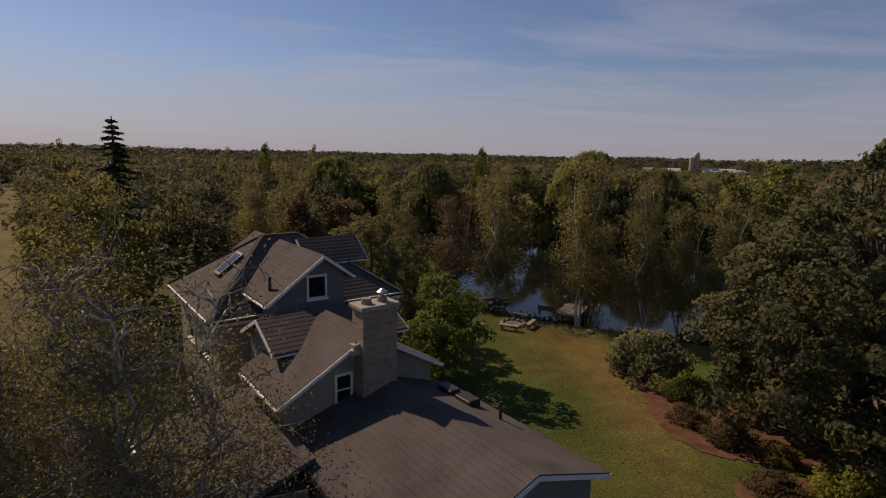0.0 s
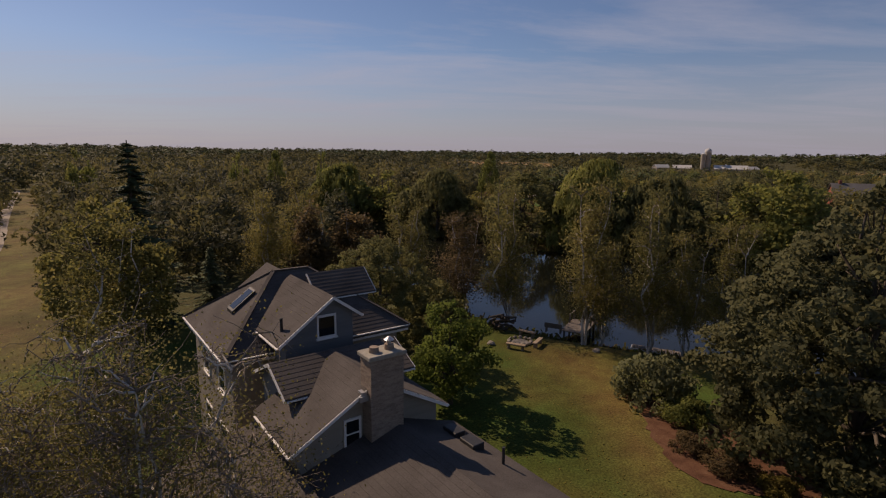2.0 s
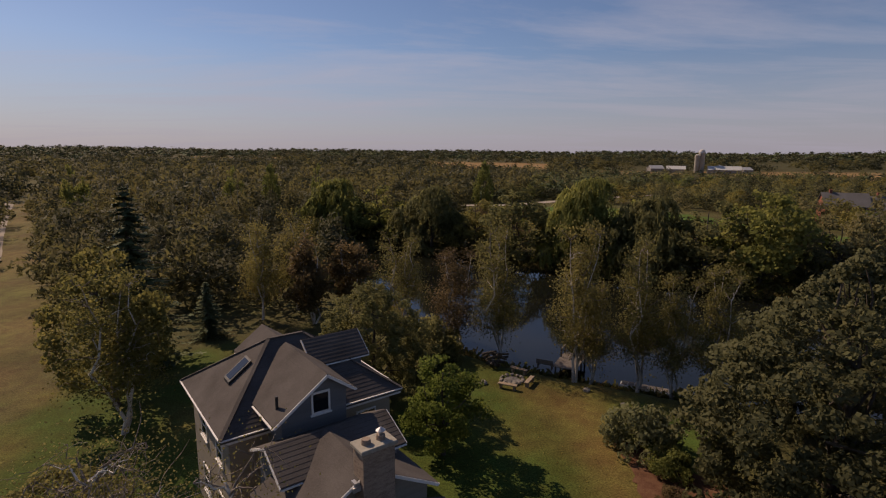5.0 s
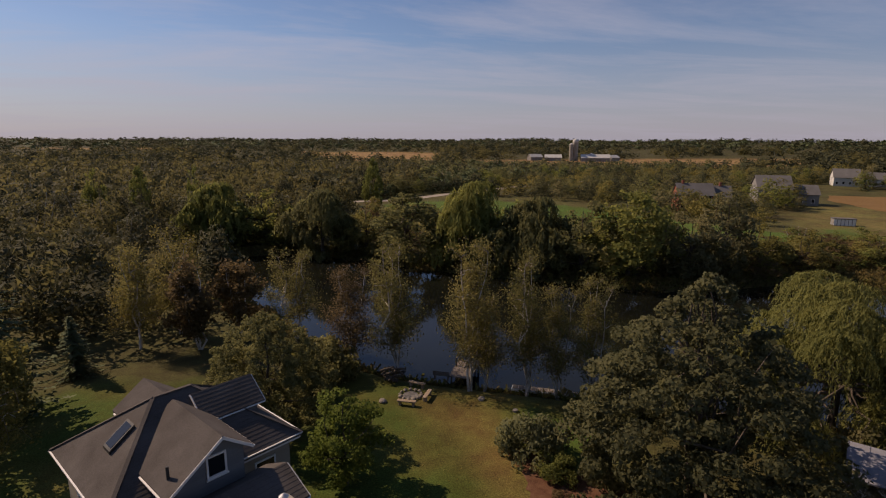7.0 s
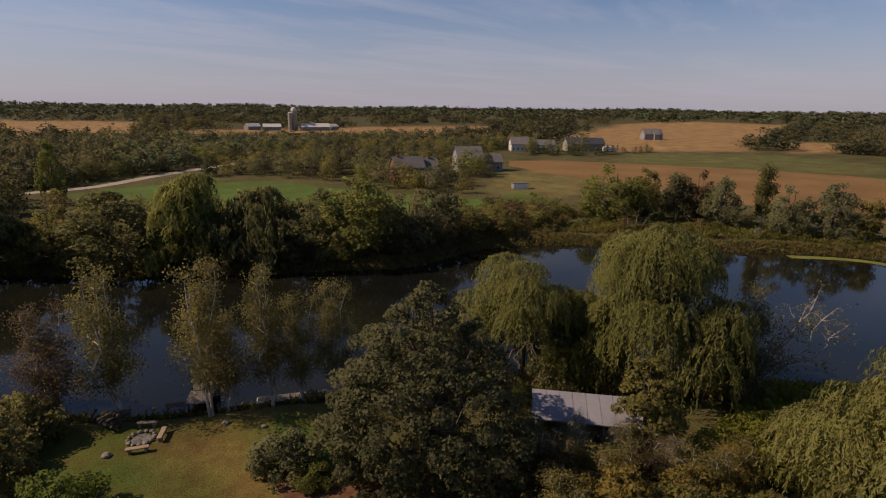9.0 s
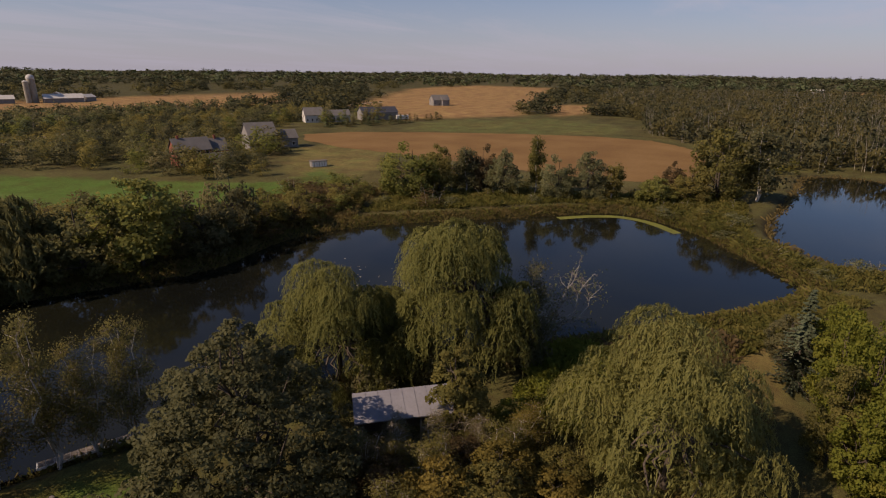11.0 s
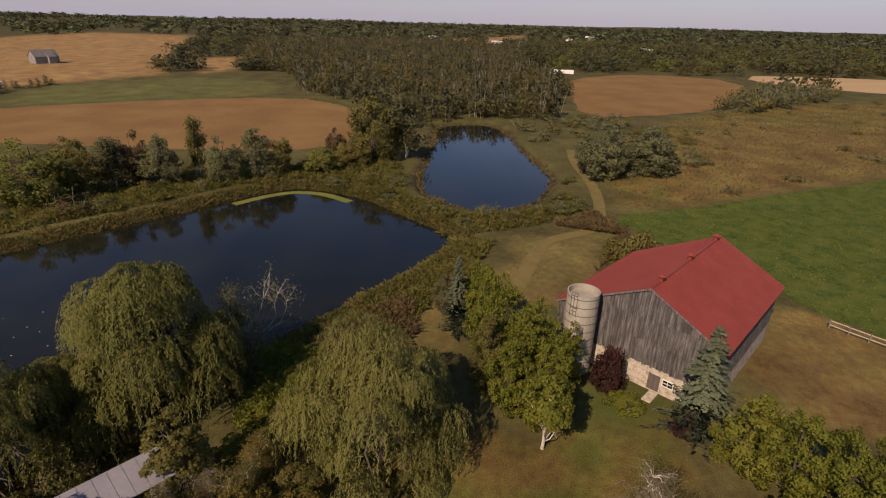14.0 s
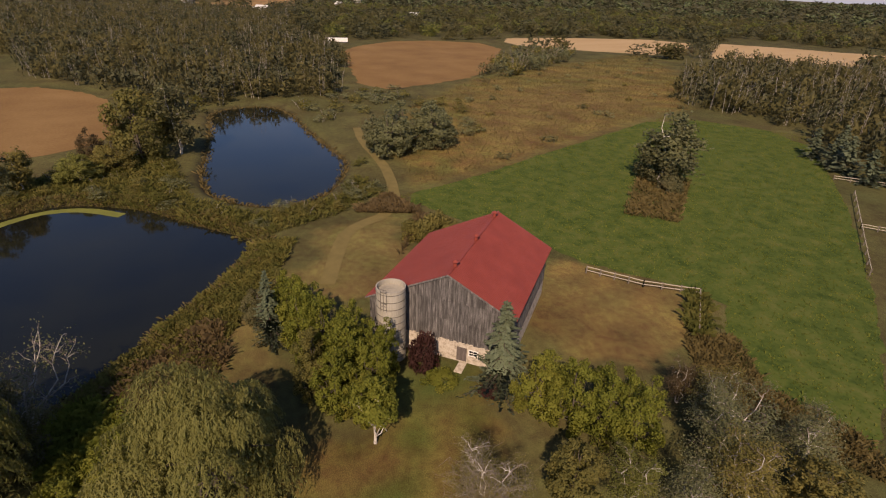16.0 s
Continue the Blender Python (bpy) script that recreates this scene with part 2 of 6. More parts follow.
def thing(name, label, category, m, group="", kind=""):
    ob = new(name)
    ob.matrix_basis = m
    ob.empty_display_size = 0.3
    return tagged(ob, label, category, group, kind)


def box(bm, x0, x1, y0, y1, z0, z1, bev=0.0):
    made = bmesh.ops.create_cube(bm, size=1.0, matrix=Matrix.Translation(((x0 + x1) / 2, (y0 + y1) / 2, (z0 + z1) / 2)) @ Matrix.Diagonal((x1 - x0, y1 - y0, z1 - z0, 1)))
    if bev:
        edges = {e for v in made["verts"] for e in v.link_edges}
        bmesh.ops.bevel(bm, geom=list(edges), offset=bev, segments=1, affect="EDGES")
    return bm


def boxed(*a, bev=0.0):
    return box(bmesh.new(), *a, bev=bev)


def prism(pts, a, b, axis="y"):
    """A slab: the outline pts drawn in the two other axes, from a to b along the axis."""
    bm = bmesh.new()
    rows = []
    for k in (a, b):
        rows.append([bm.verts.new({"x": (k, p, q), "y": (p, k, q), "z": (p, q, k)}[axis]) for p, q in pts])
    bm.faces.new(rows[0]); bm.faces.new(rows[1][::-1])
    n = len(pts)
    for i in range(n):
        bm.faces.new((rows[0][i], rows[0][(i + 1) % n], rows[1][(i + 1) % n], rows[1][i]))
    return bm


def slab(corners, thick):
    """A plate with the given upper corners, thickened downwards."""
    bm = bmesh.new()
    up = [bm.verts.new(c) for c in corners]
    dn = [bm.verts.new((c[0], c[1], c[2] - thick)) for c in corners]
    bm.faces.new(up); bm.faces.new(dn[::-1])
    n = len(corners)
    for i in range(n):
        bm.faces.new((up[i], dn[i], dn[(i + 1) % n], up[(i + 1) % n]))
    return bm


def beam(bm, a, b, w, h=None):
    """A square bar from a to b."""
    a, b = Vector(a), Vector(b)
    d = b - a
    q = d.to_track_quat("Z", "Y").to_matrix().to_4x4()
    bmesh.ops.create_cube(bm, size=1.0, matrix=Matrix.Translation((a + b) / 2) @ q @ Matrix.Diagonal((w, h or w, d.length, 1)))
    return bm


def tube(bm, a, b, r0, r1, n=8):
    a, b = Vector(a), Vector(b)
    d = b - a
    q = d.to_track_quat("Z", "Y").to_matrix().to_4x4()
    bmesh.ops.create_cone(bm, cap_ends=True, segments=n, radius1=r0, radius2=r1, depth=d.length, matrix=Matrix.Translation((a + b) / 2) @ q)
    return bm


# ---- plan: outlines of water and ground cover, metres ----
POND_1 = [(-3.5, 62), (1, 54.5), (5.5, 50.4), (11, 47.3), (16, 45.2), (21, 42.8), (29, 38.4), (38, 34), (47, 27), (55, 19.5), (63, 11), (70, 4.8), (82, -6), (91, -12),
          (96, -12.5), (108, -3), (119, 4), (129, 20), (122, 31), (114, 38.6), (102, 52.2), (89, 66), (76, 73), (66, 73.2), (55, 71), (43, 78), (27, 86.5), (11, 98.5),
          (2, 106), (-7, 113), (-22, 113), (-32, 105), (-26, 93), (-12, 80)]
POND_2 = [(212, -20), (213, -45), (172, -44), (150, -44), (131, -44.5), (111, -32), (108, -20), (119, -9.5), (134, -8), (160, -13.5), (186, -17)]
FIELD_A = [(213, 199), (262, 123), (285, 46), (252, 14), (205, 8), (176, 10), (163, 30), (166, 60), (172, 89), (180, 168)]
FIELD_B = [(390, -127), (445, -205), (395, -270), (264, -175), (237, -134), (226, -83), (309, -106)]
FIELD_C = [(456, -317), (389, -495), (288, -360), (347, -296), (395, -270)]
FIELD_D = [(284, -377), (403, -570), (257, -584), (219, -502), (200, -380), (250, -372)]
CROP = [(103, -45), (106, -62), (121, -108), (142, -175), (101, -196), (60, -142), (34, -101), (12, -60), (18, -57), (28, -57), (36, -66), (42, -75), (58, -63), (70, -60), (86, -52)]
PADDOCK = [(64, -58), (44, -71.5), (37, -62), (36, -49), (42, -42), (50, -43), (60, -52)]
MEADOW = [(241, -149), (273, -234), (311, -338), (200, -260), (150, -195), (143, -168), (125, -107), (112, -73), (107, -53), (140, -60), (190, -90)]
LAWN = [(-4, 33), (-2, 46), (2, 52), (8, 48), (17, 44), (24, 38), (16, 28), (19, 21), (14, 12), (3, 8), (-6, 10), (-14, 10), (-30, 20), (-34, 40), (-24, 53), (-14, 50), (-10, 40)]
BARN_LAWN = [(30, -2), (38, 2), (41, -8), (40, -12), (47, -26), (44, -32), (33, -27), (22, -16)]
MOWN = [(78, -9), (69, -5), (61, -2), (48, 1), (42, -3), (60, -9), (66, -23), (64, -32), (72, -38), (82, -36), (92, -42), (95, -38), (92, -24), (80, -22)]
FAR_LAWN = [(14, 190), (47, 203), (75, 187), (96, 136), (110, 112), (100, 100), (77, 105), (67, 132), (29, 160)]
HOUSE_LAWN = [(172, 160), (201, 140), (144, 102), (118, 98), (112, 108), (140, 140)]
RED_REED = [(64, 3), (69, -3), (60, -4), (52, 2), (54, 9), (60, 9)]
BED = [(11.8, 27.8), (12.4, 31.5), (11.7, 35.3), (14.2, 33), (16, 30.5), (20, 27), (18.5, 23), (16.6, 23.2), (14.2, 23.6), (12.3, 24.5)]
FAR_FIELDS = [[(-58, 935), (164, 847), (89, 488), (30, 530), (-30, 568)], [(18, 939), (144, 732), (86, 460), (8, 518)], [(138, 598), (562, 575), (358, 365), (217, 389), (107, 449)],
              [(782, 494), (1013, 473), (952, 308), (623, 208), (473, 185), (390, 143), (309, 197), (409, 326)], [(525, 170), (571, 139), (434, 108), (397, 124)],
              [(514, 580), (540, 538), (382, 386), (358, 407)], [(1071, -85), (1420, -370), (942, -205)], [(-620, 1100), (-300, 1300), (-200, 1000)]]
FAR_GREEN = [(251, 161), (307, 181), (371, 124), (349, 66), (292, 56), (257, 121)]
LEVEL = 0.8  # the land lies this high over the water


def inside(poly, x, y):
    """Which of the points lie within an outline."""
    p = np.asarray(poly, float)
    q = np.roll(p, -1, 0)
    out = np.zeros(np.shape(x), bool)
    for (x0, y0), (x1, y1) in zip(p, q):
        out ^= ((y0 > y) != (y1 > y)) & (x < (x1 - x0) * (y - y0) / (y1 - y0 + 1e-12) + x0)
    return out


def shore(poly, x, y):
    """How far points lie from an outline, negative within."""
    p = np.asarray(poly, float)
    q = np.roll(p, -1, 0)
    d = np.full(np.shape(x), 1e9)
    for (x0, y0), (x1, y1) in zip(p, q):
        ux, uy = x1 - x0, y1 - y0
        t = np.clip(((x - x0) * ux + (y - y0) * uy) / (ux * ux + uy * uy), 0, 1)
        d = np.minimum(d, np.hypot(x - x0 - t * ux, y - y0 - t * uy))
    return np.where(inside(poly, x, y), -d, d)


def smooth_outline(poly, rounds=2):
    p = np.asarray(poly, float)
    for _ in range(rounds):
        q = np.roll(p, -1, 0)
        p = np.stack([0.75 * p + 0.25 * q, 0.25 * p + 0.75 * q], 1).reshape(-1, 2)
    return p


def ripple(x, y, scale, seed=0):
    """Smooth wandering numbers from -1 to 1, by sums of waves."""
    rng = np.random.default_rng(seed)
    out = np.zeros(np.shape(x))
    for k in range(9):
        a, f, ph = rng.uniform(0, 6.283), rng.uniform(0.5, 2.0) / scale, rng.uniform(0, 6.283)
        out = out + np.sin((x * np.cos(a) + y * np.sin(a)) * f * 6.283 + ph + 1.5 * np.sin((x * np.sin(a) - y * np.cos(a)) * f * 3 + ph))
    return out / 4.5


P1, P2 = smooth_outline(POND_1), smooth_outline(POND_2)


def land(x, y):
    """The height of the land."""
    x, y = np.asarray(x, float), np.asarray(y, float)
    far = np.hypot(x, y)
    z = LEVEL + np.clip((far - 600) / 1500, 0, 1) * (9 + 7 * ripple(x, y, 1700, 5))
    near = far < 330
    d = np.full(x.shape, 50.0)
    if near.any():
        d[near] = np.minimum(shore(P1, x[near], y[near]), shore(P2, x[near], y[near]))
    s = np.clip((d + 2.0) / 5.0, 0, 1)
    return np.where(d < 3.0, -1.2 + (z + 1.2) * (s * s * (3 - 2 * s)), z)


# ---- ground ----
def spread(lo, hi, a, b, fine, grow):
    """Coordinates that stand close together from a to b and ever wider beyond."""
    xs = list(np.arange(a, b, fine))
    for sgn, end in ((1, hi), (-1, lo)):
        s, p, more = fine, xs[-1] if sgn > 0 else xs[0], []
        while p * sgn < end * sgn:
            s *= grow
            p += sgn * s
            more.append(p)
        xs = xs + more if sgn > 0 else more[::-1] + xs
    return np.array(xs)


def mix(a, b, t):
    return a * (1 - t[..., None]) + np.asarray(b) * t[..., None]


def build_ground():
    gx, gy = spread(-4800, 4800, -45, 140, 1.3, 1.08), spread(-4800, 4800, -90, 118, 1.3, 1.08)
    X, Y = np.meshgrid(gx, gy)
    Z = land(X, Y)
    wob = 1.6 * ripple(X, Y, 9, 1) + 0.8 * ripple(X, Y, 3, 2)
    Xw, Yw = X + wob, Y + 1.6 * ripple(X, Y, 8, 3)
    n1, n2 = ripple(X, Y, 14, 7), ripple(X, Y, 60, 8)
    col = np.zeros(X.shape + (3,)) + (0.1, 0.088, 0.034)
    col = mix(col, (0.075, 0.075, 0.027), np.clip(0.5 + 0.5 * n2, 0, 1))
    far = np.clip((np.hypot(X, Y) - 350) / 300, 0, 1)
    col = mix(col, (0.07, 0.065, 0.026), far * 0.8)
    green, straw = np.array((0.066, 0.092, 0.018)), np.array((0.16, 0.115, 0.036))

    def cover(poly, tone_a, tone_b, k=0.5, soft=1.2):
        nonlocal col
        t = np.clip(0.5 - shore(poly, Xw, Yw) / (2 * soft), 0, 1)
        m = np.clip(k + 0.55 * n1 + 0.3 * n2, 0, 1)
        tone = mix(np.zeros(X.shape + (3,)) + tone_a, tone_b, m)
        col = col * (1 - t[..., None]) + tone * t[..., None]

    cover(LAWN, green, straw, 0.02)
    # the lawn dries out towards the water and the beds
    dry = np.clip(1.15 - np.hypot((X - 10.5) / 5.0, (Y - 39) / 7.5), 0, 1) + np.clip(1.15 - np.hypot((X - 11) / 3.0, (Y - 27) / 8.0), 0, 1)
    col = mix(col, (0.2, 0.125, 0.045), 0.55 * np.clip(dry, 0, 1) * inside(LAWN, X, Y))
    cover(BARN_LAWN, straw * 0.85, green * 0.95, 0.35)
    lush = np.clip(1.2 - np.hypot((X - 44) / 5, (Y + 25) / 8), 0, 1)
    col = mix(col, (0.075, 0.1, 0.025), lush)
    cover(MOWN, (0.12, 0.105, 0.035), (0.16, 0.12, 0.045), 0.5)
    cover(PADDOCK, (0.14, 0.105, 0.038), (0.19, 0.13, 0.045), 0.5)
    cover(MEADOW, (0.11, 0.105, 0.03), (0.19, 0.13, 0.042), 0.5, 3)
    cover([(112, -73), (125, -107), (142, -160), (160, -190), (215, -180), (190, -120), (150, -90)], (0.14, 0.105, 0.034), (0.18, 0.125, 0.045), 0.5, 14)
    cover([(-140, 200), (-100, 130), (-60, 80), (-50, 70), (-34, 40), (-40, 20), (-60, 40), (-120, 110), (-180, 180)], (0.12, 0.105, 0.035), (0.17, 0.125, 0.05), 0.4, 3)
    cover(FAR_LAWN, (0.08, 0.135, 0.024), (0.095, 0.135, 0.03), 0.4)
    cover(HOUSE_LAWN, (0.13, 0.12, 0.04), (0.17, 0.135, 0.05), 0.4, 2)
    cover([(120, 115), (132, 118), (128, 104), (112, 96), (108, 104)], (0.08, 0.11, 0.025), (0.1, 0.12, 0.03), 0.4, 2)
    cover(FAR_GREEN, (0.1, 0.11, 0.035), (0.13, 0.12, 0.04), 0.4, 4)
    cover(RED_REED, (0.13, 0.11, 0.035), (0.17, 0.13, 0.045), 0.5, 2)
    for f in FAR_FIELDS:
        cover(f, (0.26, 0.165, 0.07), (0.3, 0.19, 0.08), 0.5, 8)
    col = col * 0.86
    wet = np.clip((0.5 - Z) / 0.5, 0, 1)
    col = mix(col, (0.035, 0.03, 0.018), wet)
    ny, nx = X.shape
    idx = np.arange(ny * nx).reshape(ny, nx)
    faces = np.stack([idx[:-1, :-1], idx[:-1, 1:], idx[1:, 1:], idx[1:, :-1]], -1).reshape(-1, 4)
    me = mesh_from("ground", np.stack([X, Y, Z], -1).reshape(-1, 3), faces, [GROUND], True)
    at = me.color_attributes.new("cover", "FLOAT_COLOR", "POINT")
    at.data.foreach_set("color", np.concatenate([np.clip(col, 0.005, 1), np.ones(X.shape + (1,))], -1).astype(np.float32).ravel())
    tagged(new("ground", me), "grassy land with lawn, rough meadow and field edges", "ground", kind="structure")


build_ground()


def sheet(name, outline, z, material, label, category, edge=0.0, seed=0, cell=0.0):
    """A flat sheet on the land with an outline that frays by edge metres."""
    p = smooth_outline(outline, 1 if edge > 0.3 else 2)
    if edge:
        q = np.roll(p, -1, 0)
        steps = [a + (b - a) * t for a, b in zip(p, q) for t in np.linspace(0, 1, max(2, int(np.hypot(*(b - a)) / (edge * 2))), endpoint=False)]
        p = np.array(steps)
        rng = np.random.default_rng(seed)
        p = p + rng.normal(0, edge * 0.35, p.shape)
    bm = bmesh.new()
    f = bm.faces.new([bm.verts.new((x, y, z)) for x, y in p])
    bmesh.ops.triangulate(bm, faces=[f])
    for g in bm.faces:
        if g.normal.z < 0:
            g.normal_flip()
    me = bpy.data.meshes.new(name); bm.to_mesh(me); bm.free()
    me.materials.append(material)
    return tagged(new(name, me), label, category, kind="structure")


tagged(sheet("water", POND_1, 0.0, WATER, "dark still pond reflecting sky and trees", "pond"), kind="structure")
tagged(sheet("water", POND_2, 0.0, WATER, "smaller pond with blue sky reflected", "pond"), kind="structure")
STUBBLE = mat("dry_stubble_field", [(0.145, 0.086, 0.034), (0.18, 0.11, 0.043), (0.215, 0.136, 0.056)], 0.05, 0.95, 0.3, fine=30, spec=0.1)
PALE = mat("pale_straw_field", [(0.33, 0.235, 0.12), (0.4, 0.295, 0.165)], 0.05, 0.95, 0.3, fine=30, stretch=(1, 0.2, 1), spec=0.1)
CROPMAT = mat("green_hay_field", [(0.03, 0.052, 0.01), (0.06, 0.085, 0.016), (0.09, 0.102, 0.026)], 0.35, 0.95, 0.8, fine=5, spec=0.1)
SOIL = mat("bark_mulch", [(0.06, 0.03, 0.018), (0.12, 0.06, 0.035), (0.17, 0.1, 0.06)], 1.2, 0.95, 0.8, spec=0.1)
GRAVEL = mat("pale_gravel", [(0.25, 0.22, 0.18), (0.36, 0.32, 0.27)], 0.8, 0.95, 0.5, spec=0.15)
TRACK = mat("worn_grass_track", [(0.12, 0.1, 0.038), (0.17, 0.135, 0.052)], 0.5, 0.95, 0.4, spec=0.1)
sheet("field", FIELD_A, LEVEL + 0.05, STUBBLE, "brown ripe crop field", "field", 1.2, 1)
sheet("field", FIELD_B, LEVEL + 0.05, STUBBLE, "brown ripe crop field beyond the ponds", "field", 1.5, 2)
sheet("field", FIELD_C, LEVEL + 0.05, PALE, "pale straw-coloured stubble field", "field", 1.5, 3)
sheet("field", FIELD_D, LEVEL + 0.05, PALE, "pale straw-coloured stubble field with rows", "field", 1.5, 4)
sheet("field", CROP, LEVEL + 0.04, CROPMAT, "green hay field beside the barn", "field", 0.8, 5)
sheet("flower_bed", BED, LEVEL + 0.04, SOIL, "reddish bark mulch bed along the lawn", "flower bed", 0.25, 6)
sheet("flower_bed", [(12.6, 21.4), (14.6, 22.4), (17, 22.1), (18, 20), (15.5, 18.4), (12.9, 19.6)], LEVEL + 0.04, SOIL, "reddish bark mulch bed with low shrubs", "flower bed", 0.25, 7)


def strip(name, line, w, z, material, label, category, seed=0):
    p = np.array(line, float)
    for _ in range(3):
        q = np.stack([0.75 * p[:-1] + 0.25 * p[1:], 0.25 * p[:-1] + 0.75 * p[1:]], 1).reshape(-1, 2)
        p = np.concatenate([p[:1], q, p[-1:]])
    d = np.gradient(p, axis=0)
    nrm = np.stack([-d[:, 1], d[:, 0]], -1) / np.hypot(d[:, 0], d[:, 1])[:, None]
    rng = np.random.default_rng(seed)
    ww = w / 2 * (1 + 0.05 * rng.normal(size=(len(p), 2)))
    a, b = p + nrm * ww[:, :1], p - nrm * ww[:, 1:]
    v = np.concatenate([np.c_[a, np.full(len(a), z)], np.c_[b, np.full(len(b), z)]])
    k = np.arange(len(p) - 1)
    f = np.stack([k, k + len(p), k + 1 + len(p), k + 1], -1)
    return tagged(new(name, mesh_from(name, v, f, [material])), label, category, kind="structure")


strip("road", [(-26, 18), (-33, 29), (-46, 46), (-58.5, 63), (-83, 95), (-109, 127), (-165, 200)], 2.6, LEVEL + 0.05, GRAVEL, "pale gravel lane past the trees", "road", 1)
strip("road", [(-20, 196), (7, 202), (24, 203), (41, 219), (56, 231), (100, 262), (170, 300), (300, 330), (470, 330)], 5, LEVEL + 0.06, GRAVEL, "pale country road behind the lawn", "road", 2)
strip("path", [(72, -20), (84, -26), (91, -30), (95, -42), (117, -50), (131, -52.6), (149, -54.5), (166, -59)], 2.6, LEVEL + 0.05, TRACK, "worn track between the ponds and the field", "path", 3)


# ---- plants ----
def cards(rng, pos, size, nrm=None, aspect=1.5, hang=0.0, loose=0.42):
    """Leaves: small pointed plates, one at each place. hang turns their long way down."""
    n = len(pos)
    a = rng.normal(size=(n, 3)); a /= np.linalg.norm(a, axis=1)[:, None]
    if nrm is not None:
        a = nrm + loose * a
        a /= np.linalg.norm(a, axis=1)[:, None] + 1e-9
    b = rng.normal(size=(n, 3))
    b[:, 2] -= hang * 4
    b -= (b * a).sum(1)[:, None] * a
    b /= np.linalg.norm(b, axis=1)[:, None] + 1e-9
    c = np.cross(a, b)
    s = (size * rng.uniform(0.65, 1.35, n))[:, None]
    L, W = s * aspect * 0.5, s * 0.5
    v = np.stack([pos - b * L, pos + c * W + a * s * 0.12, pos + b * L, pos - c * W + a * s * 0.12], 1).reshape(-1, 3)
    return v, np.arange(4 * n).reshape(-1, 4)


def soft(v, f, up=0.38, own=0.6):
    """Turns leaves to face out of their crown and rounds their shading over it."""
    v = np.asarray(v, float)
    q = v[f]
    fn = np.cross(q[:, 1] - q[:, 0], q[:, 2] - q[:, 0])
    fn /= np.linalg.norm(fn, axis=1)[:, None] + 1e-12
    top = v[:, 2].max()
    o = q.mean(1) - (0, 0, top * up)
    o[:, 2] *= np.abs(v[:, 0]).max() / (top * 0.6)
    o /= np.linalg.norm(o, axis=1)[:, None] + 1e-9
    back = (fn * o).sum(1) < 0
    f = np.where(back[:, None], f[:, ::-1], f)
    fn = np.where(back[:, None], -fn, fn)
    nrm = own * fn + o
    nrm /= np.linalg.norm(nrm, axis=1)[:, None] + 1e-9
    out = np.zeros_like(v)
    for k in range(f.shape[1]):
        out[f[:, k]] = nrm
    return v, f, out


def limb(pts, radii, sides=6):
    """A tapered, bending limb along points."""
    pts, radii = np.asarray(pts, float), np.asarray(radii, float)
    d = np.gradient(pts, axis=0)
    d /= np.linalg.norm(d, axis=1)[:, None] + 1e-9
    ref = np.where(np.abs(d[:, 2:3]) > 0.9, [[1.0, 0, 0]], [[0, 0, 1.0]])
    u = np.cross(d, ref); u /= np.linalg.norm(u, axis=1)[:, None] + 1e-9
    w = np.cross(d, u)
    ang = np.arange(sides) / sides * 2 * np.pi
    v = pts[:, None] + radii[:, None, None] * (np.cos(ang)[None, :, None] * u[:, None] + np.sin(ang)[None, :, None] * w[:, None])
    k, m = len(pts), sides
    i, j = np.meshgrid(np.arange(k - 1), np.arange(m), indexing="ij")
    f = np.stack([i * m + j, i * m + (j + 1) % m, (i + 1) * m + (j + 1) % m, (i + 1) * m + j], -1).reshape(-1, 4)
    return v.reshape(-1, 3), f


def join(parts):
    vs, fs, k = [], [], 0
    for v, f in parts:
        vs.append(v); fs.append(f + k); k += len(v)
    return np.concatenate(vs), np.concatenate(fs)


def bend(rng, a, b, n=5, wig=0.08, sag=0.0):
    a, b = np.asarray(a, float), np.asarray(b, float)
    t = np.linspace(0, 1, n)[:, None]
    p = a + (b - a) * t
    p[1:-1] += rng.normal(0, wig * np.linalg.norm(b - a), (n - 2, 3))
    p[:, 2] += sag * np.sin(t[:, 0] * np.pi)
    return p


